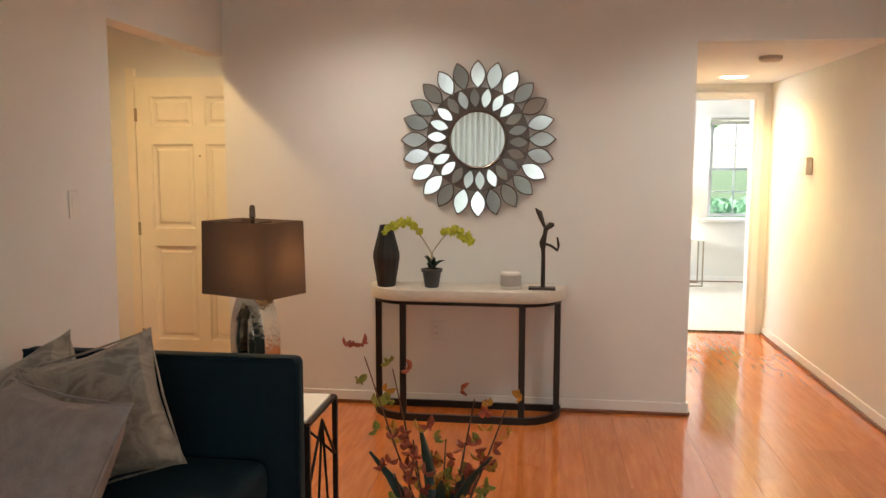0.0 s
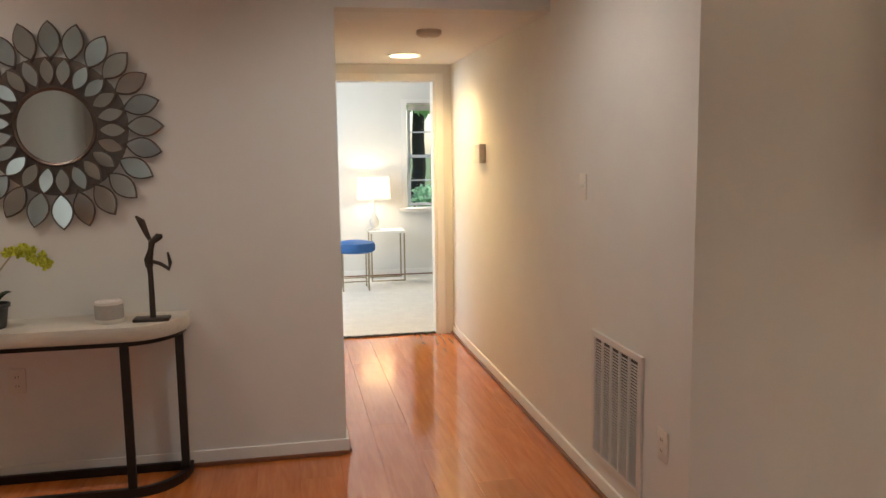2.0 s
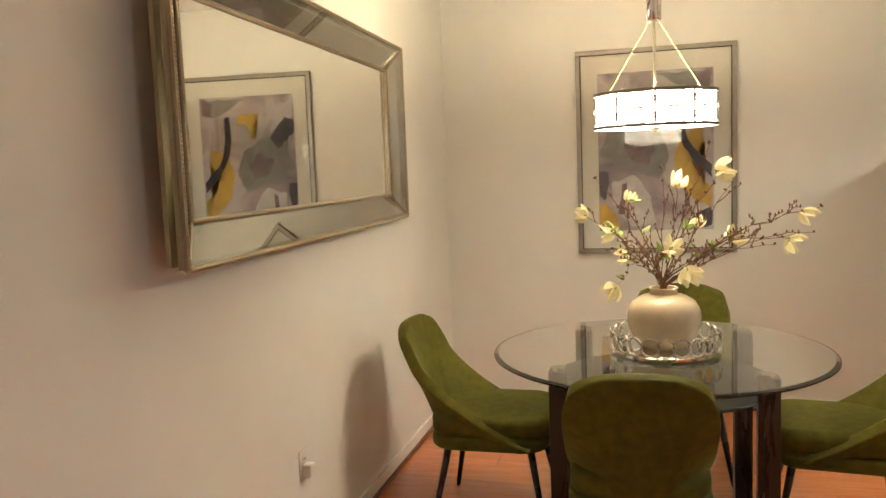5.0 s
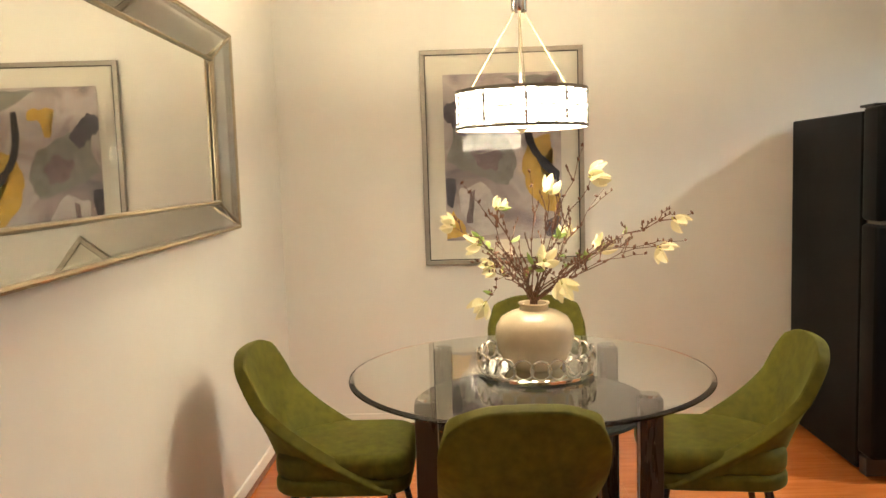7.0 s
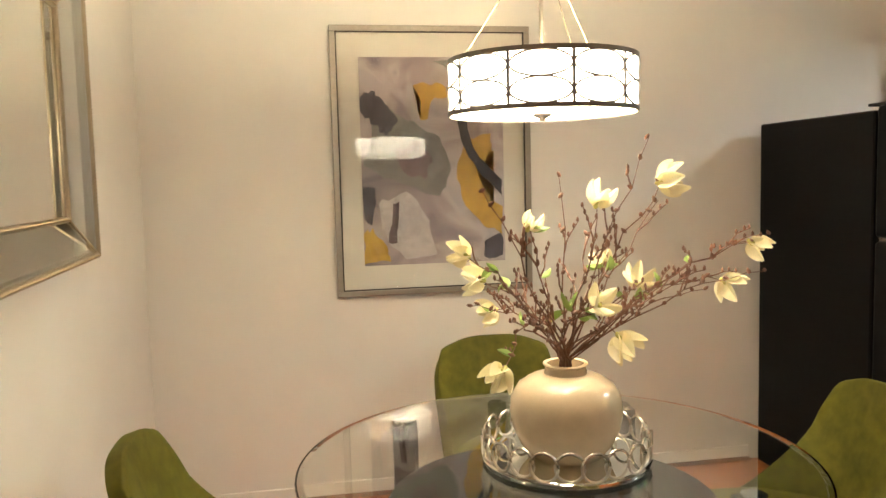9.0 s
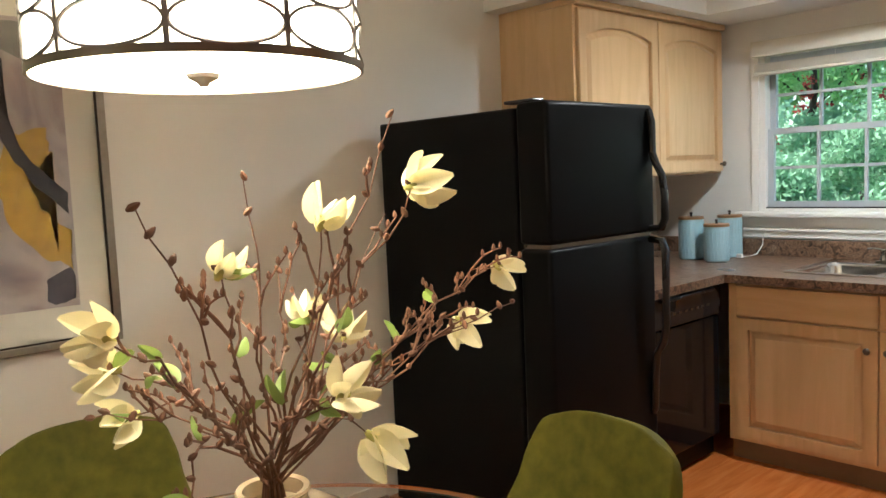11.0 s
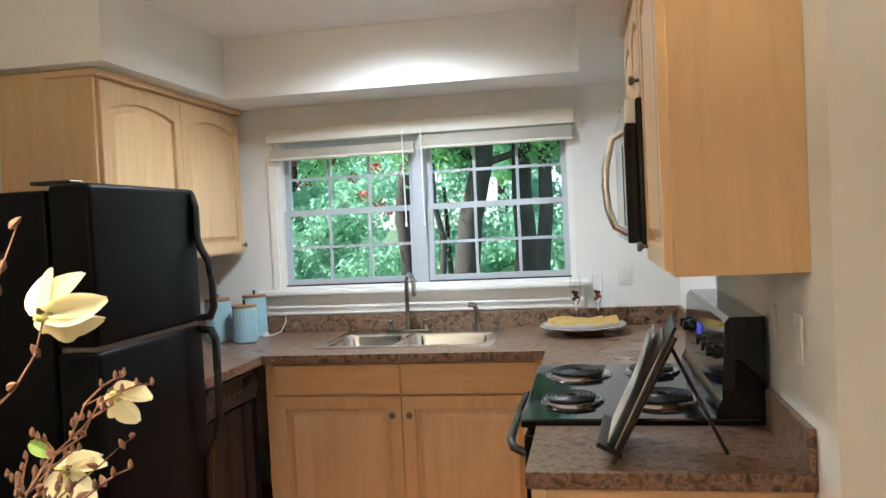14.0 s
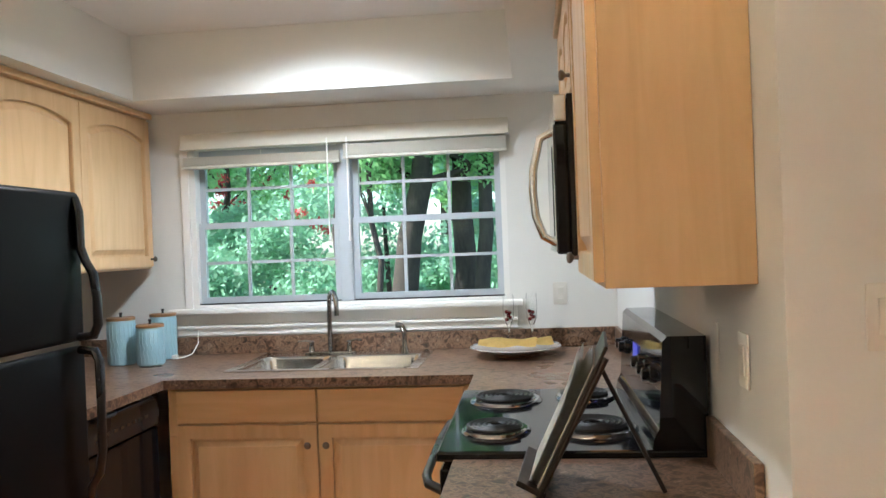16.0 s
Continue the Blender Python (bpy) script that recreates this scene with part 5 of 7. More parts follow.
for x0, x1, z0, z1 in ((2.788, 3.655, 1.938, 2.021), (3.672, 4.540, 1.922, 1.990)):
    b = thing("raised_blind", "raised cream horizontal blind with stacked slats", "blind")
    n = int((z1 - z0 - 0.02) / 0.0042)
    for k in range(n):
        part("slat", box_bm(x0 + 0.004, x1 - 0.004, YK + 0.006, YK + 0.052, z0 + 0.018 + 0.0042 * k, z0 + 0.0205 + 0.0042 * k), M_BLIND, b)
    part("bottom_rail", box_bm(x0, x1, YK + 0.004, YK + 0.054, z0, z0 + 0.016, 0.003), M_BLIND, b)
    part("lift_cord", tube_bm([((x0 + x1) / 2, YK + 0.03, z0 + 0.01), ((x0 + x1) / 2, YK + 0.03, 2.04)], 0.0015, 5), M_TRIM, b)
for x, z in ((3.735, 1.53), (3.628, 1.53)):
    w = thing("blind_wand", "white blind tilt wand", "blind wand")
    part("wand", tube_bm([(x, YK + 0.064, 2.05), (x, YK + 0.060, z)], 0.0042, 8), M_TRIM, w, smooth=True)
    part("wand_tip", lathe_bm([(0.003, 0), (0.0075, -0.006), (0.0075, -0.022), (0.003, -0.028)], 10), M_TRIM, w, at=pose(x, YK + 0.060, z), smooth=True)

# ---- living area, hall and foyer ----
def d_outline(x0, x1, yb, yf, rx, ry, n=12):
    """A table outline: straight at the back, with round front corners."""
    return [(x0, yb)] + arc(x0 + rx, yf + ry, rx, 180, 270, n, ry) + arc(x1 - rx, yf + ry, rx, 270, 360, n, ry) + [(x1, yb)]


def band_bm(path, w, z0, z1):
    """A flat iron bar on edge along an open path in plan."""
    bm = bmesh.new()
    pts = [Vector((x, y, 0)) for x, y in path]
    rings = []
    for i, p in enumerate(pts):
        d = (pts[min(i + 1, len(pts) - 1)] - pts[max(i - 1, 0)]).normalized()
        nrm = Vector((-d.y, d.x, 0)) * w / 2
        rings.append([bm.verts.new((p + nrm) + Vector((0, 0, z0))), bm.verts.new((p - nrm) + Vector((0, 0, z0))), bm.verts.new((p - nrm) + Vector((0, 0, z1))), bm.verts.new((p + nrm) + Vector((0, 0, z1)))])
    for a, b in zip(rings, rings[1:]):
        for k in range(4):
            bm.faces.new((a[k], a[(k + 1) % 4], b[(k + 1) % 4], b[k]))
    bm.faces.new(rings[0]), bm.faces.new(rings[-1])
    bmesh.ops.recalc_face_normals(bm, faces=list(bm.faces))
    return bm


M_STONE = mat("pale_travertine", (0.60, 0.545, 0.46), 0.45, vary=0.08, scale=6, stretch=(1, 4, 4), bump=0.05)
con = thing("console_table", "pale stone console table on a dark iron base", "console table")
CX0, CX1, CYB, CYF = -1.562, -0.424, 4.985, 4.670
part("tabletop", prism_bm(d_outline(CX0, CX1, CYB, CYF, 0.235, 0.27), 0.690, 0.755, 0.006), M_STONE, con, "pale travertine top with rounded ends", smooth=True)
inner = d_outline(CX0 + 0.03, CX1 - 0.03, CYB - 0.01, CYF + 0.03, 0.215, 0.25)
part("upper_ring", band_bm(inner, 0.020, 0.668, 0.6895), M_IRON, con)
part("base_ring", band_bm(inner, 0.024, 0.0, 0.040), M_IRON, con)
part("rear_rail", box_bm(CX0 + 0.03, CX1 - 0.03, CYB - 0.022, CYB - 0.002, 0.0, 0.038), M_IRON, con)
for x, y in ((CX0 + 0.045, 4.905), (CX1 - 0.045, 4.905), (-1.335, CYF + 0.032), (-0.665, CYF + 0.032)):
    part("leg", box_bm(x - 0.018, x + 0.018, y - 0.011, y + 0.011, 0.0, 0.688, 0.002), M_IRON, con)

bv = thing("black_vase", "tall matte black faceted vase on the console", "vase", pose(-1.448, 4.80, 0.7555))
part("vase_body", lathe_bm([(0.048, 0), (0.052, 0.004), (0.078, 0.165), (0.076, 0.195), (0.040, 0.335), (0.037, 0.352), (0.030, 0.350), (0.032, 0.33)], 12), mat("matte_black_clay", (0.014, 0.012, 0.011), 0.55, vary=0.15, scale=14, bump=0.1), bv)
orch = thing("potted_orchid", "yellow-green orchid sprays in a small dark grey pot", "orchid", pose(-1.183, 4.79, 0.7555))
part("pot", lathe_bm([(0.036, 0), (0.040, 0.004), (0.052, 0.085), (0.060, 0.090), (0.062, 0.105), (0.054, 0.106), (0.046, 0.088)], 28), mat("grey_green_pot", (0.045, 0.05, 0.05), 0.5, vary=0.1), orch, smooth=True)
part("moss", lathe_bm([(0.048, 0.092), (0.035, 0.104), (0.01, 0.108)], 18), mat("bark_mix", (0.05, 0.032, 0.02), 0.9, vary=0.4, scale=60, bump=0.8), orch, smooth=True)
M_OLEAF = mat("dark_orchid_leaf", (0.022, 0.040, 0.022), 0.35, vary=0.2, scale=12)
M_OFL = leaf_mat("yellow_orchid", (0.56, 0.58, 0.07), (0.60, 0.62, 0.06), 0.3, 0.2)
M_STEM = mat("pale_stem", (0.42, 0.36, 0.24), 0.6, vary=0.15)
rng = random.Random(5)
for k in range(7):
    part("leaf", petal_bm(rng.uniform(0.06, 0.10), 0.030, -0.5, 0.5), M_OLEAF, orch, at=pose(0, 0, 0.10, 0, 0, 51 * k) @ pose(0, 0, 0, -55 + rng.uniform(-15, 15)), smooth=True)
for sgn, ex, ez in ((-1, -0.245, 0.375), (1, 0.225, 0.255)):
    pts = [(0, 0, 0.10), (0.004 * sgn, 0, 0.20)] + [(0.004 * sgn + (ex) * t, -0.02 * t, 0.20 + (0.375 - 0.20) * math.sin(min(t * 1.5, 1.0) * math.pi / 2) * (1.0 if sgn < 0 else 0.80) - max(0, t - 0.55) * (0.10 if sgn < 0 else 0.16)) for t in [k / 9 for k in range(1, 10)]]
    part("stem", tube_bm(pts, 0.0036, 7), M_STEM, orch, smooth=True)
    for j in range(4, len(pts)):
        p = pts[j]
        for _ in range(3):
            bms = [moved(petal_bm(rng.uniform(0.020, 0.028), 0.018, 0.2, 0.4), pose(0, 0, 0, 0, 0, 72 * q) @ pose(0, 0, 0, -62)) for q in range(5)]
            part("orchid_flower", merge(*bms), M_OFL, orch, at=pose(p[0] + rng.uniform(-0.02, 0.02), p[1] + rng.uniform(-0.025, 0.012), p[2] + rng.uniform(-0.018, 0.02), 75 + rng.uniform(-50, 50), rng.uniform(-50, 50), 0), smooth=True)
spk = thing("smart_speaker", "small round white speaker with a grey fabric band", "speaker", pose(-0.735, 4.80, 0.7555))
part("speaker_body", lathe_bm([(0.055, 0), (0.058, 0.004), (0.058, 0.018)], 36), M_PLATE, spk, smooth=True)
part("fabric_band", lathe_bm([(0.0575, 0.018), (0.0585, 0.022), (0.0585, 0.076), (0.0575, 0.080)], 36), mat("grey_speaker_fabric", (0.42, 0.39, 0.35), 0.9, vary=0.1, scale=80, bump=0.5, bump_scale=500), spk, smooth=True)
part("top_cap", lathe_bm([(0.0575, 0.080), (0.056, 0.091), (0.040, 0.095), (0.035, 0.090)], 36), M_PLATE, spk, smooth=True)
fig = merge(box_bm(-0.075, 0.075, -0.04, 0.04, 0, 0.014, 0.004), tube_bm([(0.005, 0, 0.012), (0.005, 0, 0.20), (0.002, 0, 0.24)], [0.013, 0.011, 0.013], 10),
            tube_bm([(0.002, 0, 0.235), (0.0, 0, 0.265), (0.012, 0, 0.31), (0.018, 0, 0.345)], [0.016, 0.019, 0.012, 0.014], 10),
            tube_bm([(0.016, 0, 0.340), (0.045, 0, 0.363), (0.062, 0, 0.366)], [0.012, 0.017, 0.009], 10),
            tube_bm([(0.010, 0, 0.350), (-0.004, 0, 0.385), (-0.020, 0, 0.43), (-0.042, 0, 0.455)], [0.008, 0.012, 0.016, 0.004], 8),
            tube_bm([(0.004, 0, 0.262), (0.050, 0, 0.245), (0.082, 0, 0.222), (0.088, 0, 0.250), (0.080, 0, 0.295)], [0.008, 0.008, 0.010, 0.008, 0.004], 8))
tagged(part("iron_figurine", fig, mat("aged_iron", (0.075, 0.060, 0.050), 0.45, metal=0.8, vary=0.2, scale=30), at=pose(-0.560, 4.79, 0.7555), smooth=True), "slender abstract dark iron figurine on a flat base", "figurine")

# sunburst mirror
SX, SZ, SY = -0.943, 1.595, YC - 0.004
sb = thing("sunburst_mirror", "round sunburst mirror with two rings of mirrored petals", "mirror", pose(SX, SY, SZ))
M_RIM = mat("dark_bronze_rim", (0.17, 0.135, 0.115), 0.38, metal=0.8, vary=0.15, scale=30)
M_PETALGLASS = mat("petal_mirror_glass", (0.60, 0.62, 0.60), 0.16, metal=1.0, vary=0.02, rough_vary=0.01)
part("backing_disc", moved(lathe_bm([(0.30, 0.0), (0.30, 0.008)], 48), Matrix.Rotation(radians(90), 4, "X")), M_RIM, sb)
part("centre_ring", moved(lathe_bm([(0.156, 0.008), (0.172, 0.008), (0.174, 0.022), (0.166, 0.030), (0.156, 0.024)], 56, caps=False), Matrix.Rotation(radians(90), 4, "X")), M_RIM, sb, smooth=True)
part("centre_glass", moved(lathe_bm([(0.157, 0.016), (0.157, 0.0195)], 56), Matrix.Rotation(radians(90), 4, "X")), mat("centre_mirror_glass", (0.74, 0.75, 0.72), 0.02, metal=1.0, vary=0.01, rough_vary=0.005), sb, smooth=True)


def leaf_outline(length, width, n=9):
    up = [(width / 2 * math.sin(math.pi * k / n) ** 0.85, length * k / n) for k in range(n + 1)]
    return up + [(-x, y) for x, y in reversed(up[1:-1])]


def petal_pair(length, width):
    rim_me = mesh_of("petal_rim", prism_bm(leaf_outline(length, width), 0.0, 0.010, 0.002, 1), M_RIM)
    glass = prism_bm([(x * 0.87, length * 0.5 + (y - length * 0.5) * 0.89) for x, y in leaf_outline(length, width)], 0.010, 0.0125, 0.0012, 1)
    return rim_me, mesh_of("petal_glass", glass, M_PETALGLASS)


rng = random.Random(21)
for count, r0, length, width, lift in ((24, 0.288, 0.166, 0.094, 0.004), (22, 0.176, 0.124, 0.064, 0.014)):
    rim_me, glass_me = petal_pair(length, width)
    for k in range(count):
        a = 360 * k / count + (4 if count == 22 else 0)
        m = Matrix.Rotation(radians(90), 4, "X") @ pose(0, 0, lift, 0, 0, a) @ pose(0, r0, 0, rng.uniform(1, 7), rng.uniform(-6, 6), rng.uniform(-2, 2))
        pr = new("petal", rim_me)
        pr.parent = sb
        pr.matrix_basis = m
        pg = new("petal_glass", glass_me)
        pg.parent = pr
part("bead_ring", moved(merge(*[moved(lathe_bm([(0.001, -0.007), (0.006, -0.004), (0.008, 0.002), (0.004, 0.008)], 8), pose(0.287 * math.cos(2 * math.pi * k / 24), 0.287 * math.sin(2 * math.pi * k / 24), 0.026)) for k in range(24)]), Matrix.Rotation(radians(90), 4, "X")), M_RIM, sb, kind="stuff")

# side table and lamp
stb = thing("side_table", "square white-topped side table with a thin black iron frame", "side table")
X0, X1, Y0, Y1, ZT = -1.83, -1.362, 2.99, 3.35, 0.55
part("tabletop", box_bm(X0 + 0.012, X1 - 0.012, Y0 + 0.012, Y1 - 0.012, ZT - 0.018, ZT, 0.002), M_TRIM, stb, "glossy white top")
for a, b in (((X0, Y0), (X1, Y0)), ((X1, Y0), (X1, Y1)), ((X1, Y1), (X0, Y1)), ((X0, Y1), (X0, Y0))):
    part("top_rail", tube_bm([(*a, ZT - 0.012), (*b, ZT - 0.012)], 0.010, 4), M_IRON, stb)
    mid = ((a[0] + b[0]) / 2, (a[1] + b[1]) / 2)
    part("fan_brace", tube_bm([(*a, 0.30), (*mid, ZT - 0.05), (*b, 0.30)], 0.006, 6), M_IRON, stb)
    part("fan_brace", tube_bm([(a[0] * 0.75 + b[0] * 0.25, a[1] * 0.75 + b[1] * 0.25, 0.03), (*mid, ZT - 0.05), (a[0] * 0.25 + b[0] * 0.75, a[1] * 0.25 + b[1] * 0.75, 0.03)], 0.005, 6), M_IRON, stb)
    part("leg", box_bm(a[0] - 0.009, a[0] + 0.009, a[1] - 0.009, a[1] + 0.009, 0, ZT - 0.012), M_IRON, stb)
    part("foot_rail", tube_bm([(*a, 0.025), (*b, 0.025)], 0.007, 4), M_IRON, stb)
LPX, LPY = -1.622, 3.19
lmp = thing("table_lamp", "hammered silver table lamp with a brown rectangular shade", "table lamp", pose(LPX, LPY, ZT))
M_HAMMER = mat("hammered_silver", (0.62, 0.56, 0.48), 0.16, metal=1.0, vary=0.1, scale=24, bump=1.0, bump_scale=38)
part("foot_block", box_bm(-0.075, 0.075, -0.05, 0.05, 0.0, 0.03, 0.004), M_BLACKGLOSS, lmp, at=pose(0, 0, 0, rz=-23))
ov = bmesh.new()
ringv = []
for i in range(40):
    t = 2 * math.pi * i / 40
    c, s = math.cos(t), math.sin(t)
    prof = [((0.088 - d) * c, y, 0.235 + (0.205 - d * 1.2) * s) for d, y in ((0.0, -0.042), (0.012, -0.050), (0.045, -0.050), (0.052, -0.042), (0.052, 0.042), (0.045, 0.050), (0.012, 0.050), (0.0, 0.042))]
    ringv.append([ov.verts.new(p) for p in prof])
for i in range(40):
    a, b = ringv[i], ringv[(i + 1) % 40]
    for k in range(8):
        ov.faces.new((a[k], a[(k + 1) % 8], b[(k + 1) % 8], b[k]))
bmesh.ops.recalc_face_normals(ov, faces=list(ov.faces))
part("oval_ring", ov, M_HAMMER, lmp, at=pose(0, 0, 0, rz=-23), smooth=True)
part("glass_core", moved(lathe_bm([(0.012, 0.09), (0.030, 0.14), (0.035, 0.22), (0.030, 0.32), (0.012, 0.37)], 20), pose(0, 0, 0)), M_HAMMER, lmp, smooth=True)
part("stem", lathe_bm([(0.008, 0.43), (0.008, 0.735)], 10), M_PEWTER, lmp)
part("finial", lathe_bm([(0.005, 0.70), (0.012, 0.705), (0.010, 0.745), (0.006, 0.750)], 12), M_PEWTER, lmp, smooth=True)
M_SHADE2 = mat("taupe_shade_fabric", (0.19, 0.138, 0.115), 0.85, vary=0.06, scale=40, bump=0.3, bump_scale=400)
sn, sl = M_SHADE2.node_tree.nodes, M_SHADE2.node_tree.links
tr, mx = sn.new("ShaderNodeBsdfTranslucent"), sn.new("ShaderNodeMixShader")
tr.inputs[0].default_value, mx.inputs[0].default_value = (0.26, 0.15, 0.10, 1), 0.12
sl.new(sn["Principled BSDF"].outputs[0], mx.inputs[1]), sl.new(tr.outputs[0], mx.inputs[2]), sl.new(mx.outputs[0], sn["Material Output"].inputs[0])
shade = bmesh.new()
lows = [shade.verts.new((x, y, 0.42)) for x, y in ((-0.162, -0.105), (0.162, -0.105), (0.162, 0.105), (-0.162, 0.105))]
tops = [shade.verts.new((x * 0.97, y * 0.97, 0.692)) for x, y in ((-0.162, -0.105), (0.162, -0.105), (0.162, 0.105), (-0.162, 0.105))]
for k in range(4):
    shade.faces.new((lows[k], lows[(k + 1) % 4], tops[(k + 1) % 4], tops[k]))
bmesh.ops.solidify(shade, geom=list(shade.faces), thickness=0.003)
part("shade", shade, M_SHADE2, lmp, "taupe fabric rectangular shade", at=pose(0, 0, 0, rz=-23))
part("shade_spider", merge(box_bm(-0.155, 0.155, -0.003, 0.003, 0.680, 0.684), box_bm(-0.003, 0.003, -0.10, 0.10, 0.680, 0.684)), M_PEWTER, lmp, at=pose(0, 0, 0, rz=-23))

# teal seat with cushions
ac = thing("armless_settee", "dark teal velvet settee with a straight padded back", "settee", pose(-1.862, 2.55, 0))
part("backrest", box_bm(-0.515, 0.500, 0.345, 0.425, 0.10, 0.800, 0.026, 4), M_TEAL, ac, smooth=True)
part("seat_cushion", box_bm(-0.505, 0.400, -0.44, 0.343, 0.30, 0.455, 0.05, 5), M_TEAL, ac, smooth=True)
part("seat_base", box_bm(-0.505, 0.470, -0.42, 0.343, 0.10, 0.30, 0.02, 2), M_TEAL, ac, smooth=True)
part("back_piping", tube_bm([(-0.50, 0.347, 0.797), (0.485, 0.347, 0.797), (0.499, 0.347, 0.78), (0.499, 0.347, 0.12)], 0.006, 8), M_TEAL, ac, smooth=True)
for x in (-0.45, 0.42):
    for y in (-0.36, 0.36):
        part("leg", lathe_bm([(0.014, 0), (0.02, 0.10)], 12), M_DARKWOOD, ac, at=pose(x, y, 0))
M_PIL = ramp_mat("silver_brocade", [(0.35, (0.22, 0.20, 0.17)), (0.5, (0.40, 0.37, 0.32)), (0.62, (0.27, 0.25, 0.21))], scale=7, rough=0.5, bump=0.3, distortion=2.0)
M_PIL2 = mat("grey_shimmer_velvet", (0.30, 0.26, 0.25), 0.5, vary=0.16, scale=10, bump=0.4, bump_scale=120, sheen=0.4)


def cushion(label, m, size, material, thick=0.16):
    bm = bmesh.new()
    n = 14
    def lay_grid(sgn):
        g = []
        for i in range(n + 1):
            row = []
            for j in range(n + 1):
                u, v = -1 + 2 * i / n, -1 + 2 * j / n
                puff = ((1 - u ** 4) * (1 - v ** 4)) ** 0.55
                pinch = 1 - 0.08 * (1 - abs(u)) * abs(v) ** 3 - 0.08 * (1 - abs(v)) * abs(u) ** 3
                row.append(bm.verts.new((u * size / 2 * (1 - 0.07 * (1 - v * v) * abs(u) ** 4) * pinch, v * size / 2 * (1 - 0.07 * (1 - u * u) * abs(v) ** 4) * pinch, sgn * thick / 2 * puff + 0.006 * math.sin(7 * u + 3 * v) * puff)))
            g.append(row)
        return g
    for sgn in (1, -1):
        g = lay_grid(sgn)
        for i in range(n):
            for j in range(n):
                f = (g[i][j], g[i + 1][j], g[i + 1][j + 1], g[i][j + 1])
                bm.faces.new(f if sgn > 0 else tuple(reversed(f)))
    bmesh.ops.remove_doubles(bm, verts=list(bm.verts), dist=0.0005)
    c = thing("cushion", label, "cushion", m, group="cushions on the settee")
    part("cover", bm, material, c, smooth=True)
    s = size / 2 * 0.985
    part("piping", tube_bm([(s * 0.97, s * 0.97, 0), (0, s * 0.93, 0), (-s * 0.97, s * 0.97, 0), (-s * 0.93, 0, 0), (-s * 0.97, -s * 0.97, 0), (0, -s * 0.93, 0), (s * 0.97, -s * 0.97, 0), (s * 0.93, 0, 0)], 0.004, 6, closed=True), material, c, smooth=True)


cushion("silvery grey brocade cushion leaning on the teal back", pose(-1.90, 2.60, 0.675, 76, -17, 12), 0.44, M_PIL)
cushion("silvery grey brocade cushion lying against the settee back", pose(-2.19, 2.68, 0.645, 66, -28, -8), 0.42, M_PIL)
cushion("dull grey shimmering velvet cushion at the front", pose(-1.80, 2.12, 0.655, 62, 0, -22), 0.50, M_PIL2)

# dry flower arrangement on a stand
ps = thing("plant_stand", "slim dark plant stand holding the flower arrangement", "plant stand", pose(-0.745, 1.87, 0))
part("column", lathe_bm([(0.13, 0), (0.13, 0.02), (0.03, 0.04), (0.025, 0.31), (0.11, 0.33), (0.11, 0.3445)], 28), M_DARKWOOD, ps, smooth=True)
dry = thing("wildflower_arrangement", "red, orange and green artificial sprays with strap leaves", "flowers", pose(-0.745, 1.87, 0.345) @ Matrix.Scale(1.36, 4))
part("vase_body", lathe_bm([(0.05, 0), (0.065, 0.01), (0.075, 0.08), (0.05, 0.16), (0.055, 0.18), (0.045, 0.178)], 24), M_CREAM, dry, smooth=True)
M_RED = leaf_mat("rust_red_petal", (0.36, 0.09, 0.055), (0.45, 0.12, 0.05), 0.3, 0.4)
M_ORG = leaf_mat("orange_petal", (0.50, 0.25, 0.05), (0.60, 0.30, 0.05), 0.3, 0.3)
M_OLV = leaf_mat("olive_bract", (0.26, 0.25, 0.06), (0.35, 0.34, 0.06), 0.3, 0.3)
M_STRAP = mat("dark_strap_leaf", (0.025, 0.050, 0.035), 0.4, vary=0.25, scale=14)
rng = random.Random(8)
for ex, ey, ez in ((-0.155, 0.02, 0.535), (-0.105, 0.05, 0.510), (0.07, 0.03, 0.475), (0.135, 0.0, 0.470), (0.02, -0.02, 0.43), (-0.05, 0.0, 0.42), (0.09, -0.03, 0.40), (-0.02, 0.04, 0.39), (0.05, 0.05, 0.40), (-0.08, -0.03, 0.38)):
    ex *= 0.72
    path = [(0, 0, 0.14)] + [(ex * t ** 1.4, ey * t, 0.14 + (ez - 0.14) * t + 0.01 * math.sin(6 * t)) for t in [k / 8 for k in range(1, 9)]]
    part("stem", tube_bm(path, [0.0026 - 0.0002 * k for k in range(9)], 6), M_TWIG, dry, smooth=True)
    for k in range(4, 9):
        for _ in range(3 if ez < 0.45 else 2):
            material = rng.choice((M_RED, M_RED, M_ORG, M_OLV))
            p = path[k]
            bms = [moved(petal_bm(rng.uniform(0.011, 0.018), rng.uniform(0.008, 0.012), 0.2, 0.5), pose(0, 0, 0, 0, 0, 120 * q + rng.uniform(-30, 30)) @ pose(0, 0, 0, -rng.uniform(25, 60))) for q in range(3)]
            part("floret", merge(*bms), material, dry, at=pose(p[0] + rng.uniform(-0.028, 0.028), p[1] + rng.uniform(-0.02, 0.02), p[2] + rng.uniform(-0.02, 0.02), rng.uniform(-70, 70), rng.uniform(-70, 70), 0), smooth=True)
for k in range(9):
    part("strap_leaf", petal_bm(rng.uniform(0.20, 0.30), 0.030, -0.35, 0.5), M_STRAP, dry, at=pose(0, 0, 0.13, 0, 0, 40 * k + rng.uniform(-15, 15)) @ pose(0, 0, 0, -rng.uniform(12, 42)), smooth=True)

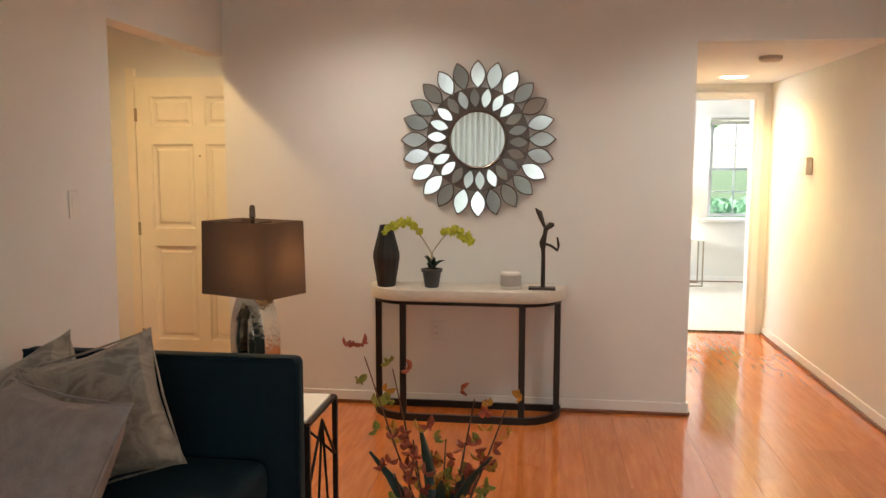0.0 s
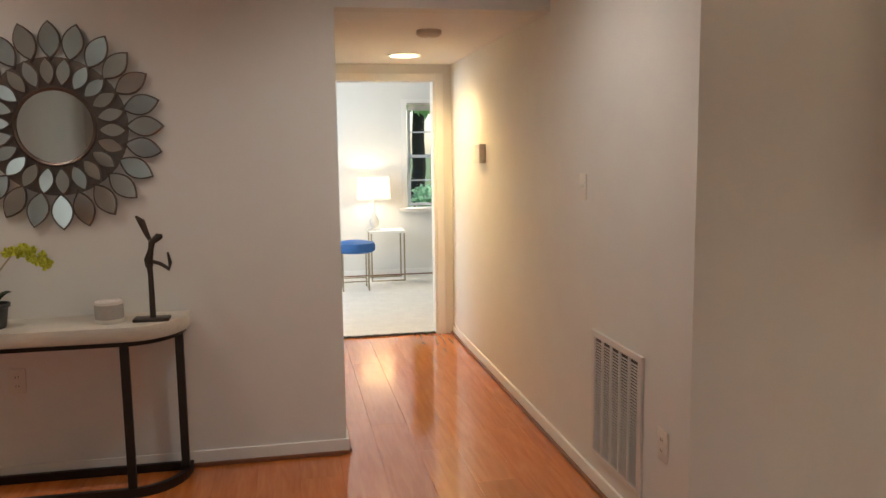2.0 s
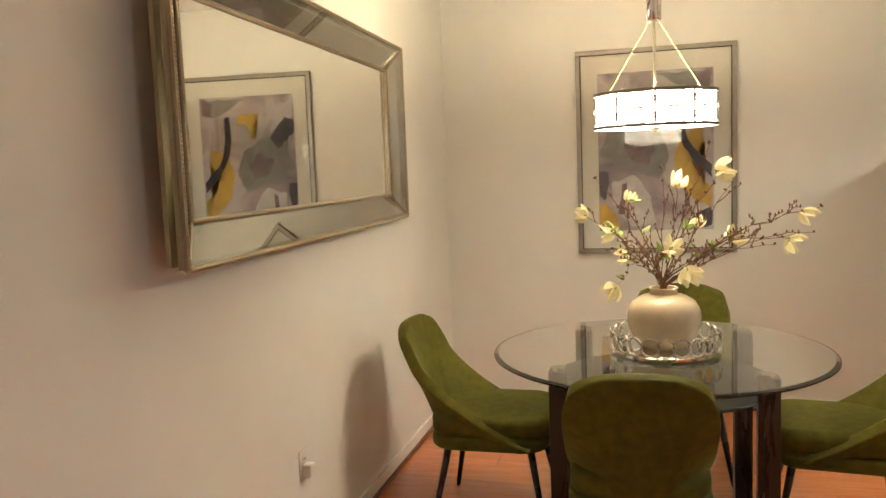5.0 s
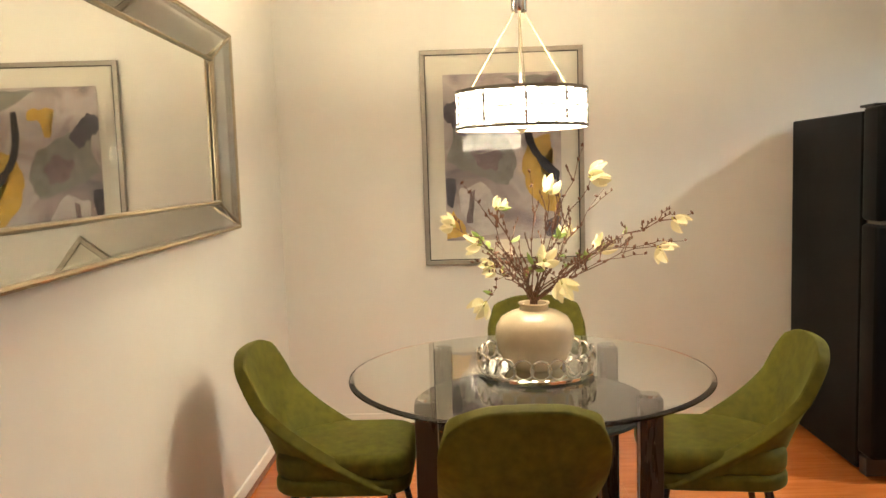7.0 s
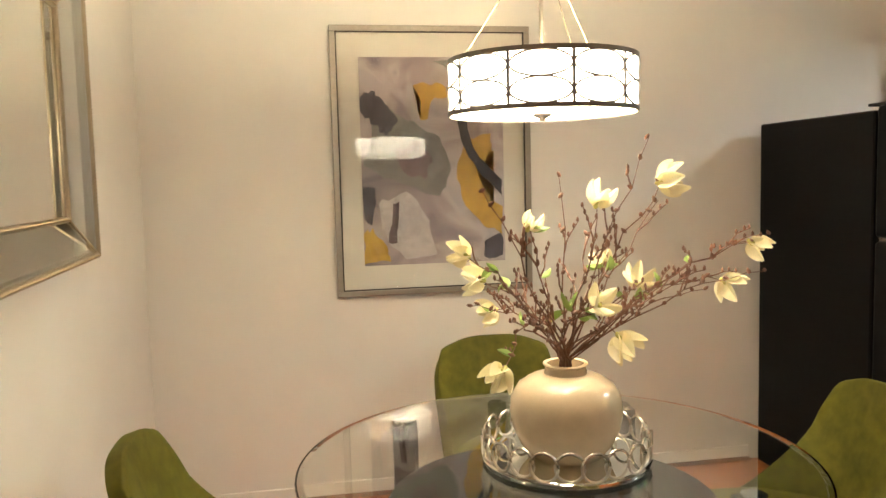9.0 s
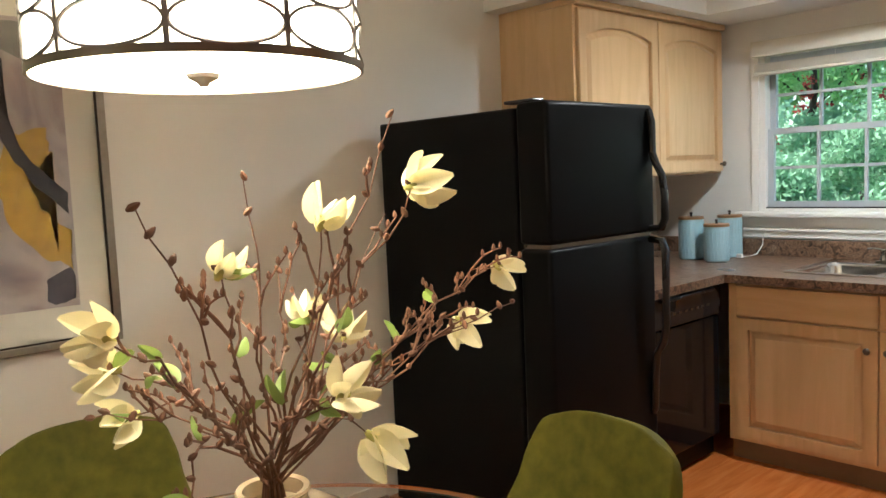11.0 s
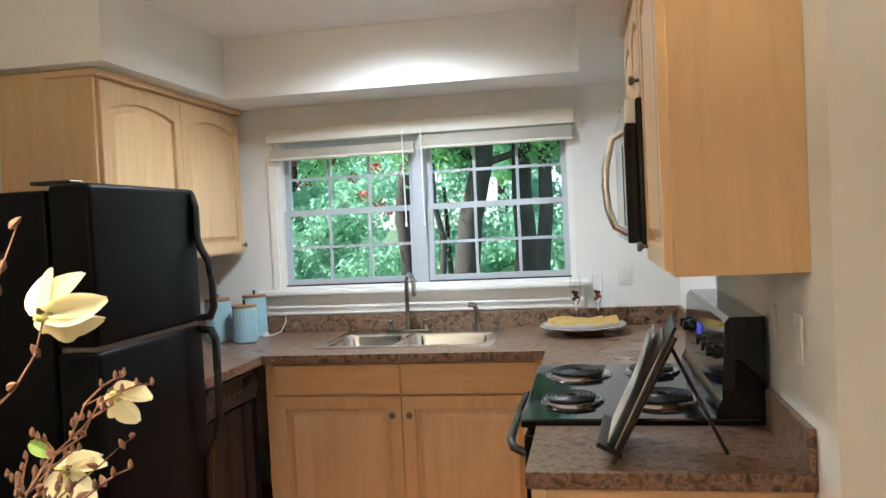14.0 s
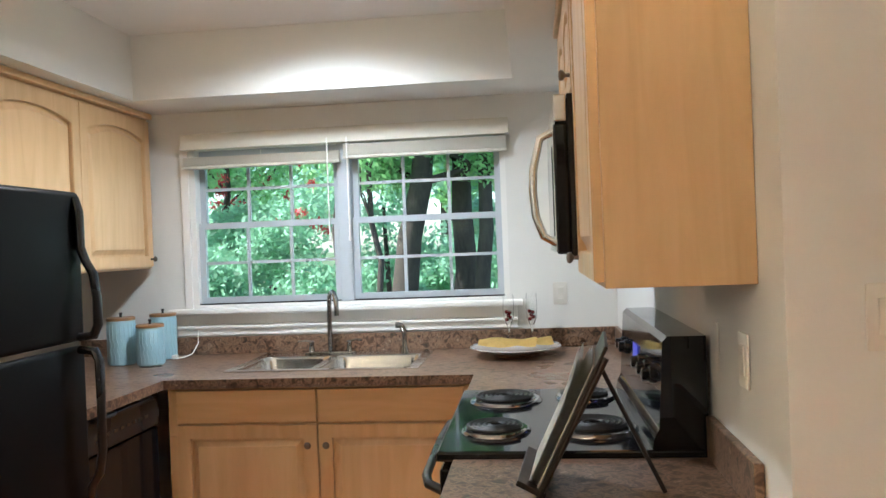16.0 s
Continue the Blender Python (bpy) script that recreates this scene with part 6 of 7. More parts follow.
# entry door
def panel_door(name, label, w, h, m, material, panels):
    d = tagged(new(name), label, "door", kind="structure")
    d.matrix_basis = m
    xs, zs = sorted({0, w} | {v for p in panels for v in p[:2]}), sorted({0, h} | {v for p in panels for v in p[2:]})
    holes = {(i, j) for p in panels for i in range(len(xs) - 1) for j in range(len(zs) - 1) if p[0] <= xs[i] < p[1] - 1e-6 and p[2] <= zs[j] < p[3] - 1e-6}
    part("leaf_frame", upright(cells_bm(xs, zs, 0, 0.038, lambda i, j: (i, j) in holes)), material, d)
    for a, b, c, e in panels:
        pb = bmesh.new()
        lv = [[pb.verts.new((x, z, y)) for x, z in ((a + o, c + o), (b - o, c + o), (b - o, e - o), (a + o, e - o))] for o, y in ((0.0, 0.030), (0.014, 0.022), (0.030, 0.022), (0.046, 0.032))]
        for q, r in zip(lv, lv[1:]):
            for k in range(4):
                pb.faces.new((q[k], q[(k + 1) % 4], r[(k + 1) % 4], r[k]))
        pb.faces.new(lv[-1])
        part("door_panel", upright(pb), material, d)
    return d


PAN = [(0.11, 0.41, 0.22, 0.88), (0.50, 0.80, 0.22, 0.88), (0.11, 0.41, 1.00, 1.58), (0.50, 0.80, 1.00, 1.58), (0.11, 0.41, 1.70, 1.90), (0.50, 0.80, 1.70, 1.90)]
DX = -3.345
ed = panel_door("door_entry", "closed cream six-panel entry door with a peephole", 0.91, 2.03, pose(DX, 5.578, 0.005), M_DOOR, PAN)
part("peephole", moved(lathe_bm([(0.008, 0), (0.008, 0.004)], 12), Matrix.Rotation(radians(90), 4, "X")), M_GOLD, ed, at=pose(0.455, -0.038, 1.50))
for z in (0.25, 1.0, 1.78):
    part("hinge", box_bm(-0.008, 0.010, -0.046, -0.034, z - 0.045, z + 0.045, 0.002), M_GOLD, ed)
part("door_knob", moved(lathe_bm([(0.03, 0), (0.028, 0.008), (0.010, 0.02), (0.026, 0.045), (0.022, 0.062)], 20), Matrix.Rotation(radians(90), 4, "X")), M_GOLD, ed, at=pose(0.84, -0.038, 0.96), smooth=True)
structure("door_trim_entry", merge(box_bm(DX - 0.065, DX - 0.004, 5.535, 5.5795, 0, 2.10, 0.003), box_bm(DX + 0.914, DX + 0.90 + 0.0, 5.535, 5.5795, 0, 2.10)), M_DOOR, "cream painted door jamb", "trim")
structure("hall_door_trim", merge(box_bm(0.300, 0.360, YB - 0.016, YB - 0.0005, 0, 2.06, 0.003), box_bm(1.190, 1.250, YB - 0.016, YB - 0.0005, 0, 2.06, 0.003), box_bm(0.3605, 1.1895, YB - 0.016, YB - 0.0005, 2.0, 2.06, 0.003), box_bm(0.3605, 0.378, YB, YB + T, 0, 1.999), box_bm(1.172, 1.1895, YB, YB + T, 0, 1.999)), M_TRIM, "white painted door casing", "trim")
structure("threshold", box_bm(0.362, 1.188, YB + 0.012, YB + 0.052, 0.002, 0.013, 0.004), M_DARKWOOD, "dark wooden threshold strip", "trim")

# baseboards with a stained shoe
M_SHOE = mat("stained_shoe_moulding", (0.20, 0.070, 0.026), 0.4, vary=0.15, scale=12)


def skirting(name, x0, x1, y0, y1, nx, ny):
    """Along a wall face from (x0, y0) to (x1, y1), standing out along the normal (nx, ny)."""
    def strip(d, z0, z1):
        return box_bm(min(x0, x1, x0 + nx * d), max(x0, x1, x0 + nx * d), min(y0, y1, y0 + ny * d), max(y0, y1, y0 + ny * d), z0, z1, 0.003)
    b = structure(name, strip(0.013, 0.0005, 0.075), M_TRIM, "white painted baseboard", "baseboard")
    part("shoe_moulding", strip(0.026, 0.0005, 0.019), M_SHOE, b, "reddish stained shoe moulding")


skirting("baseboard_console", XW + 0.001, XH + 0.012, YC, YC, 0, -1)
skirting("baseboard_west", XW, XW, YS, 3.729, 1, 0)
skirting("baseboard_hall_east", XV, XV, YM + 0.001, YB - 0.02, -1, 0)
skirting("baseboard_hall_west", XH, XH, YC + 0.001, YB - 0.02, 1, 0)
skirting("baseboard_mirror", XV + 0.001, XE - 0.001, YM, YM, 0, -1)
skirting("baseboard_east", XE, XE, 0.73, YM - 0.03, -1, 0)
skirting("baseboard_return", 1.31, XK, YN, YN, 0, 1)


# plates, grille, alarm
def wall_plate(name, label, category, m, kinds=("rocker",), w=0.072):
    """A plate on a wall; local x across, z up, its face towards -y."""
    p = thing(name, label, category, m)
    W = w + 0.046 * (len(kinds) - 1)
    part("plate", upright(prism_bm(round_rect(W, 0.116, 0.006, 3), 0.0005, 0.006, 0.002, 2)), M_PLATE, p, smooth=True)
    for k, kd in enumerate(kinds):
        x = (k - (len(kinds) - 1) / 2) * 0.046
        if kd == "rocker":
            part("rocker", box_bm(x - 0.0165, x + 0.0165, -0.0095, -0.005, -0.033, 0.033, 0.002), M_PLATE, p)
        elif kd == "toggle":
            part("toggle", box_bm(x - 0.005, x + 0.005, -0.016, -0.005, -0.004, 0.012, 0.002), M_PLATE, p)
        else:
            for z in (-0.02, 0.02):
                rc = part("receptacle", moved(upright(prism_bm(round_rect(0.034, 0.028, 0.008, 4), 0, 0.0075)), pose(x, 0, z)), M_PLATE, p)
                for sx in (-0.006, 0.006):
                    part("slot", box_bm(x + sx - 0.001, x + sx + 0.001, -0.0085, -0.0072, z - 0.004, z + 0.006), M_BLACKPLASTIC, rc)
    return p


wall_plate("light_switch", "white rocker light switch on the foyer-side wall", "switch", pose(XW, 3.42, 1.285, rz=90))
wall_plate("light_switch", "white toggle switch plate on the hallway wall", "switch", pose(XV, 4.535, 1.302, rz=-90), ("toggle",))
wall_plate("wall_outlet", "white outlet plate below the return grille wall", "outlet", pose(XV, 3.745, 0.418, rz=-90), ("outlet",))
wall_plate("wall_outlet", "white outlet plate behind the console table", "outlet", pose(-1.185, YC, 0.465), ("outlet",))
om = wall_plate("wall_outlet", "white outlet with a plug-in adapter on the dining wall", "outlet", pose(2.94, YM, 0.425), ("outlet",))
part("plug_adapter", box_bm(-0.022, 0.022, -0.040, -0.007, -0.045, 0.005, 0.006), M_PLATE, om)
wall_plate("light_switch", "white rocker switch plate beside the kitchen window", "switch", pose(2.541, YK, 1.188, rz=180))
wall_plate("wall_outlet", "off-white outlet plate above the end worktop", "outlet", pose(XK, 0.911, 1.200, rz=90), ("rocker",))
wall_plate("blank_plate", "wall-coloured blank plate behind the range", "outlet", pose(XK, 0.674, 1.197, rz=90), ())
wall_plate("light_switch", "white double rocker switch on the kitchen return wall", "switch", pose(2.062, YN, 1.312, rz=180), ("rocker", "rocker"))
th = thing("door_chime", "small cream wall chime box in the hallway", "chime", pose(XV, 6.37, 1.445, rz=-90))
part("cover", box_bm(-0.09, 0.09, -0.045, -0.0005, -0.062, 0.062, 0.008), M_PLATE, th)
part("speaker_slots", box_bm(-0.06, 0.06, -0.0465, -0.0445, -0.04, -0.02), M_DOOR, th)
vg = thing("return_air_grille", "white louvred return-air grille low on the wall", "vent", pose(XV, 0, 0))
GY0, GY1, GZ0, GZ1 = 3.906, 4.400, 0.142, 0.697
M_GRILLE = mat("white_grille_enamel", (0.66, 0.63, 0.59), 0.4, vary=0.03)
# flat black sheet stands in for the darkness behind the louvres; wall is uncut
part("duct_shade_sheet", box_bm(-0.0035, -0.0006, GY0 + 0.02, GY1 - 0.02, GZ0 + 0.02, GZ1 - 0.02), M_BLACKPLASTIC, vg)
for a in ((GY0, GY1, GZ0, GZ0 + 0.028), (GY0, GY1, GZ1 - 0.028, GZ1), (GY0, GY0 + 0.028, GZ0 + 0.028, GZ1 - 0.028), (GY1 - 0.028, GY1, GZ0 + 0.028, GZ1 - 0.028)):
    part("frame", box_bm(-0.013, -0.0006, *a, 0.003), M_GRILLE, vg)
for k in range(6):
    y = GY0 + 0.028 + (GY1 - GY0 - 0.056) * k / 5
    part("mullion_bar", box_bm(-0.012, -0.004, y - 0.006, y + 0.006, GZ0 + 0.028, GZ1 - 0.028), M_GRILLE, vg)
slat = mesh_of("louvre", moved(box_bm(-0.0042, 0.0042, GY0 + 0.03, GY1 - 0.03, -0.0007, 0.0007), pose(0, 0, 0)), M_GRILLE)
nz = int((GZ1 - GZ0 - 0.06) / 0.0125)
for k in range(nz):
    s = new("louvre", slat)
    s.parent = vg
    s.matrix_basis = pose(-0.0085, 0, GZ0 + 0.034 + 0.0125 * k, 0, -8, 0)


def downlight(name, label, at, r, emit):
    d = thing(name, label, "downlight", Matrix.Translation(at))
    part("trim_ring", lathe_bm([(r * 0.80, 0.0), (r * 0.84, -0.006), (r, -0.007), (r * 1.02, -0.0005)], 40), M_TRIM, d, smooth=True)
    part("lens", lathe_bm([(r * 0.80, -0.0075), (r * 0.80, -0.0085)], 40), emit, d)


downlight("hall_downlight", "round warm recessed light in the hallway ceiling", (0.866, 6.80, ZH), 0.115, glow("warm_lens", (1.0, 0.82, 0.56), 6))
downlight("kitchen_downlight", "round white recessed light in the kitchen ceiling", (3.592, -0.55, ZC), 0.10, glow("white_lens", (1.0, 0.97, 0.92), 8))
downlight("foyer_downlight", "round warm recessed light in the foyer ceiling", (-3.0, 4.55, ZC), 0.10, glow("warm_lens_foyer", (1.0, 0.82, 0.56), 4))
downlight("living_downlight", "round recessed light in the living room ceiling", (-1.45, 4.20, ZC), 0.09, glow("warm_lens_living", (1.0, 0.86, 0.68), 4))
downlight("living_downlight", "round recessed light in the living room ceiling", (0.55, 4.05, ZC), 0.09, glow("warm_lens_living", (1.0, 0.86, 0.68), 4))
sd = thing("smoke_alarm", "round off-white smoke alarm on the hallway ceiling", "smoke alarm", pose(0.838, 5.66, ZH))
part("alarm_body", lathe_bm([(0.07, -0.0005), (0.07, -0.022), (0.055, -0.034), (0.02, -0.036)], 32), mat("aged_white_plastic", (0.52, 0.44, 0.36), 0.5), sd, smooth=True)
part("test_button", lathe_bm([(0.012, -0.036), (0.011, -0.039)], 14), M_PLATE, sd)

# living room window and curtains, behind the walk
lw = tagged(new("window_living"), "wide white living room window with pale curtains", "window", kind="structure")
for x in (-2.1, -1.1, -0.1, 0.87):
    part("window_post", box_bm(x, x + 0.03, YS - 0.09, YS - 0.05, 0.35, 2.25), M_SASH, lw)
for z in (0.35, 1.3, 2.22):
    part("window_rail", box_bm(-2.07, 0.87, YS - 0.085, YS - 0.055, z, z + 0.03), M_SASH, lw)
M_CURTAIN = leaf_mat("pale_curtain", (0.60, 0.58, 0.52), (0.62, 0.60, 0.54), 0.5, 0.05)
for x0, x1 in ((-2.33, -1.15), (0.65, 1.12)):
    bm = bmesh.new()
    n = int((x1 - x0) / 0.012)
    cols = [[bm.verts.new((x0 + 0.012 * i, YS + 0.09 + 0.035 * math.sin(i * 0.9) + 0.01 * math.sin(i * 0.31), z)) for z in (0.02, 1.2, 2.42)] for i in range(n)]
    for a, b in zip(cols, cols[1:]):
        for k in range(2):
            bm.faces.new((a[k], b[k], b[k + 1], a[k + 1]))
    c = thing("curtain", "full-length pale gathered curtain at the window", "curtain")
    part("curtain_cloth", bm, M_CURTAIN, c, smooth=True)
rod = thing("curtain_rod", "slim nickel curtain rod above the window", "curtain rod")
part("rod", tube_bm([(-2.36, YS + 0.09, 2.44), (1.16, YS + 0.09, 2.44)], 0.012, 10), M_NICKEL, rod, smooth=True)
for x in (-2.2, 1.0):
    part("bracket", box_bm(x - 0.01, x + 0.01, YS + 0.0005, YS + 0.1, 2.43, 2.45), M_NICKEL, rod)

# ---- bedroom seen through the hall ----
bw = tagged(new("window_bedroom"), "white double-hung bedroom window with muntins", "window", kind="structure")
sash(bw, 1.44, 2.57, 1.385, 1.98, YD + 0.03, 4, 2)
sash(bw, 1.44, 2.57, 0.82, 1.42, YD + 0.062, 4, 2)
part("casing", merge(box_bm(1.36, 1.42, YD - 0.015, YD - 0.0005, 0.80, 2.06), box_bm(2.59, 2.65, YD - 0.015, YD - 0.0005, 0.80, 2.06), box_bm(1.4205, 2.5895, YD - 0.015, YD - 0.0005, 2.0, 2.06)), M_TRIM, bw)
part("window_sill", box_bm(1.32, 2.69, YD - 0.06, YD - 0.0005, 0.755, 0.795, 0.006), M_TRIM, bw)
bb = thing("raised_blind", "raised white blind at the bedroom window", "blind")
for k in range(10):
    part("slat", box_bm(1.43, 2.58, YD - 0.05, YD - 0.016, 1.93 + 0.009 * k, 1.934 + 0.009 * k), M_BLIND, bb)
skirting("baseboard_bedroom", -1.19, 3.19, YD, YD, 0, -1)
nt = thing("bedside_table", "small round-edged white table on thin gold legs", "side table", pose(1.12, 10.16, 0.008))
part("tabletop", box_bm(-0.20, 0.20, -0.17, 0.17, 0.545, 0.570, 0.004), M_TRIM, nt)
for x in (-0.185, 0.185):
    for y in (-0.155, 0.155):
        part("leg", box_bm(x - 0.008, x + 0.008, y - 0.008, y + 0.008, 0, 0.545), M_GOLD, nt)
part("foot_rail", merge(box_bm(-0.185, 0.185, -0.163, -0.147, 0.0, 0.016), box_bm(-0.185, 0.185, 0.147, 0.163, 0.0, 0.016)), M_GOLD, nt)
bl = thing("bedside_lamp", "glass bedside lamp with a white drum shade", "table lamp", pose(0.99, 10.16, 0.5785))
part("lamp_base", lathe_bm([(0.07, 0), (0.07, 0.012), (0.02, 0.02), (0.05, 0.07), (0.055, 0.11), (0.03, 0.16), (0.012, 0.20), (0.012, 0.36)], 24), mat("pale_glazed_base", (0.62, 0.60, 0.56), 0.2), bl, smooth=True)
part("shade", lathe_bm([(0.19, 0.355), (0.175, 0.60)], 36, caps=False), leaf_mat("cream_lampshade", (0.70, 0.62, 0.50), (0.75, 0.62, 0.45), 0.5, 0.03), bl, "cream drum shade", smooth=True)
stl = thing("bedroom_stool", "blue upholstered stool on gold legs", "stool", pose(0.71, 9.60, 0.008))
part("seat", lathe_bm([(0.19, 0.40), (0.22, 0.415), (0.225, 0.46), (0.21, 0.50), (0.12, 0.52), (0.01, 0.525)], 32), mat("blue_velvet", (0.025, 0.115, 0.33), 0.7, vary=0.1, sheen=0.4), stl, smooth=True)
for a in (45, 135, 225, 315):
    part("leg", tube_bm([(0.19 * math.cos(radians(a)), 0.19 * math.sin(radians(a)), 0.41), (0.19 * math.cos(radians(a)), 0.19 * math.sin(radians(a)), 0.0)], 0.008, 8), M_GOLD, stl)
part("stretcher", tube_bm([(0.19 * math.cos(radians(a)), 0.19 * math.sin(radians(a)), 0.10) for a in range(45, 405, 90)], 0.006, 6, closed=True), M_GOLD, stl)

# ---- outside ----
M_GRASS = mat("lawn", (0.075, 0.12, 0.04), 0.9, vary=0.3, scale=1.2, bump=0.5, bump_scale=40)
M_PAVE = mat("pale_concrete", (0.34, 0.33, 0.31), 0.85, vary=0.1, scale=2)
M_BARK = mat("grey_brown_bark", (0.050, 0.038, 0.030), 0.9, vary=0.35, scale=5, stretch=(3, 3, 0.6), bump=1.0, bump_scale=22)
M_FOL = leaf_mat("tree_leaf", (0.15, 0.27, 0.11), (0.50, 0.80, 0.40), 0.6, 0.6)
M_FOL2 = leaf_mat("bush_leaf", (0.14, 0.25, 0.15), (0.42, 0.68, 0.46), 0.55, 0.6)
M_BLOS = leaf_mat("red_blossom", (0.50, 0.06, 0.07), (0.55, 0.08, 0.08), 0.4, 0.3)
structure("ground", merge(box_bm(-400, 400, -400, YS - 0.6, -0.6, -0.5), box_bm(-400, -4.6, YS - 0.6, 12, -0.6, -0.5), box_bm(5.6, 400, YS - 0.6, 12, -0.6, -0.5), box_bm(-400, 400, 12, 400, -0.6, -0.5)), M_GRASS, "shaded lawn around the house", "ground")
structure("pavement", box_bm(-30, 40, -21, -17, -0.498, -0.47), M_PAVE, "sunlit pale concrete drive beyond the trees", "pavement")
structure("foundation", box_bm(-4.5, 5.5, YS - 0.55, 10.7, -0.62, -0.101), M_PAVE, "concrete base under the rooms", "foundation")


def leaf_cloud(name, centres, count, size, material, parent, seed, label=""):
    """Many small leaves scattered in clumps about the centres (x, y, z, radius)."""
    r = np.random.default_rng(seed)
    c = np.array(centres)
    pick = r.choice(len(c), count, p=c[:, 3] ** 2 / (c[:, 3] ** 2).sum())
    d = r.normal(size=(count, 3))
    d /= np.linalg.norm(d, axis=1, keepdims=True)
    at = c[pick, :3] + d * (c[pick, 3] * r.uniform(0.15, 1.05, count) ** 0.6)[:, None] * np.array([1, 1, 0.8])
    u = r.normal(size=(count, 3))
    u /= np.linalg.norm(u, axis=1, keepdims=True)
    v = np.cross(u, r.normal(size=(count, 3)))
    v /= np.linalg.norm(v, axis=1, keepdims=True)
    s = size * r.uniform(0.6, 1.3, count)[:, None]
    q = np.stack([at - u * s, at + v * s * 0.5, at + u * s, at - v * s * 0.5], 1).reshape(-1, 3)
    me = bpy.data.meshes.new(name)
    me.from_pydata(q.tolist(), [], np.arange(count * 4).reshape(-1, 4).tolist())
    me.materials.append(material)
    ob = new(name, me)
    ob.parent = parent
    return tagged(ob, label=label, kind="stuff")


def limb_path(a, b, rng, n=7, wob=0.10):
    a, b = Vector(a), Vector(b)
    return [a.lerp(b, i / n) + (Vector([rng.uniform(-wob, wob) for _ in range(3)]) if 0 < i < n else Vector()) for i in range(n + 1)]


def tree(label, base, top, r, crown_r, leaves, seed, leaf=0.05, low=0.35, material=None, squash=1.0):
    rg2 = random.Random(seed)
    t = thing("tree", label, "tree")
    path = limb_path((base[0], base[1], -0.55), top, rg2, 8, 0.05)
    part("trunk", tube_bm(path, [r * (1.35 if i == 0 else 1.0) * (1 - 0.55 * i / 8) for i in range(9)], 12), M_BARK, t, smooth=True)
    cl = []
    for k in range(10):
        s = path[4 + k % 5]
        a = rg2.uniform(0, 2 * math.pi)
        e = s + Vector((math.cos(a) * crown_r * rg2.uniform(0.5, 1), math.sin(a) * crown_r * rg2.uniform(0.5, 1), rg2.uniform(low + 0.2, 1.8)))
        lp = limb_path(s, e, rg2, 5, 0.07)
        part("limb", tube_bm(lp, [r * 0.28 * (1 - 0.75 * i / 5) for i in range(6)], 7), M_BARK, t, smooth=True)
        for q in lp[2:]:
            cl.append((q.x, q.y, q.z, rg2.uniform(0.25, 0.62) * squash))
    leaf_cloud("crown", cl, leaves, leaf, material or M_FOL, t, seed, "uneven leafy crown")
    return t


tree("tall shade tree with a dark leaning trunk and green leaves", (4.68, -8.0), (3.70, -8.3, 5.2), 0.21, 2.2, 20000, 1)
tree("tall tree with a grey-brown trunk and bright green leaves", (3.68, -8.8), (3.60, -9.0, 6.0), 0.19, 2.4, 20000, 2)
tree("slim tree with a grey trunk and green leaves", (3.42, -8.4), (3.20, -8.4, 5.4), 0.13, 2.0, 16000, 3)
tree("slim tree with a dark trunk behind the window mullion", (5.40, -8.4), (5.25, -8.5, 5.4), 0.14, 1.8, 14000, 4)
tree("young tree with a thin leaning trunk", (4.45, -7.0), (4.85, -7.4, 4.2), 0.05, 1.2, 5000, 5, leaf=0.045)
rng = random.Random(3)
for i, (x, y, zc, rad, n, s) in enumerate(((6.3, -6.6, 0.9, 0.95, 13000, 0.042), (7.3, -8.2, 1.0, 1.1, 11000, 0.05), (5.3, -10.5, 0.5, 0.9, 8000, 0.05), (2.6, -11.5, 0.5, 1.1, 4500, 0.08), (4.2, -13.5, 0.4, 1.0, 4000, 0.08), (0.6, -13.0, 1.2, 1.7, 5000, 0.075), (3.3, -15.0, 1.4, 1.9, 5500, 0.08), (6.4, -14.0, 1.5, 2.0, 5500, 0.08), (9.3, -15.0, 1.5, 2.0, 5000, 0.085), (12.5, -16.0, 1.6, 2.3, 5000, 0.1), (4.9, -9.8, 2.1, 0.9, 2500, 0.05), (2.9, -9.6, 2.3, 0.9, 2500, 0.05))):
    b = thing("bush", "dense green garden bush beyond the window", "bush")
    part("stem", tube_bm([(x, y, -0.55), (x + 0.1, y, zc)], [0.06, 0.03], 8), M_BARK, b)
    leaf_cloud("foliage", [(x + rng.uniform(-rad, rad) * 0.8, y + rng.uniform(-0.6, 0.6), zc + rng.uniform(-1.0, 0.8) * rad, rad * rng.uniform(0.3, 0.55)) for _ in range(14)], n, s, M_FOL2, b, 30 + i)
myr = tree("flowering shrub tree with red blossom clusters", (7.6, -9.2), (7.2, -9.0, 3.4), 0.08, 1.7, 8000, 9, leaf=0.05, low=0.1)
leaf_cloud("blossom", [(6.3 + rng.uniform(-1.2, 1.9), -8.4 + rng.uniform(-0.5, 0.5), 2.2 + rng.uniform(-0.6, 1.1), 0.11) for _ in range(34)], 1500, 0.03, M_BLOS, myr, 77, "red blossom clusters")
for i in range(9):
    x = -7 + 4.2 * i
    tree("distant broad tree in full green leaf", (x, -27 - 2.0 * (i % 3)), (x + 0.5, -27 - 2.0 * (i % 3), 6.5), 0.3, 3.6, 5200, 50 + i, leaf=0.22, squash=2.4)
for i, (x, y) in enumerate(((1.6, 19.0), (3.2, 21.0), (5.6, 20.0), (0.0, 23.0))):
    tree("broad green tree outside the bedroom", (x, y), (x + 0.3, y, 5.6), 0.2, 2.6, 6000, 70 + i, leaf=0.14, squash=1.5)
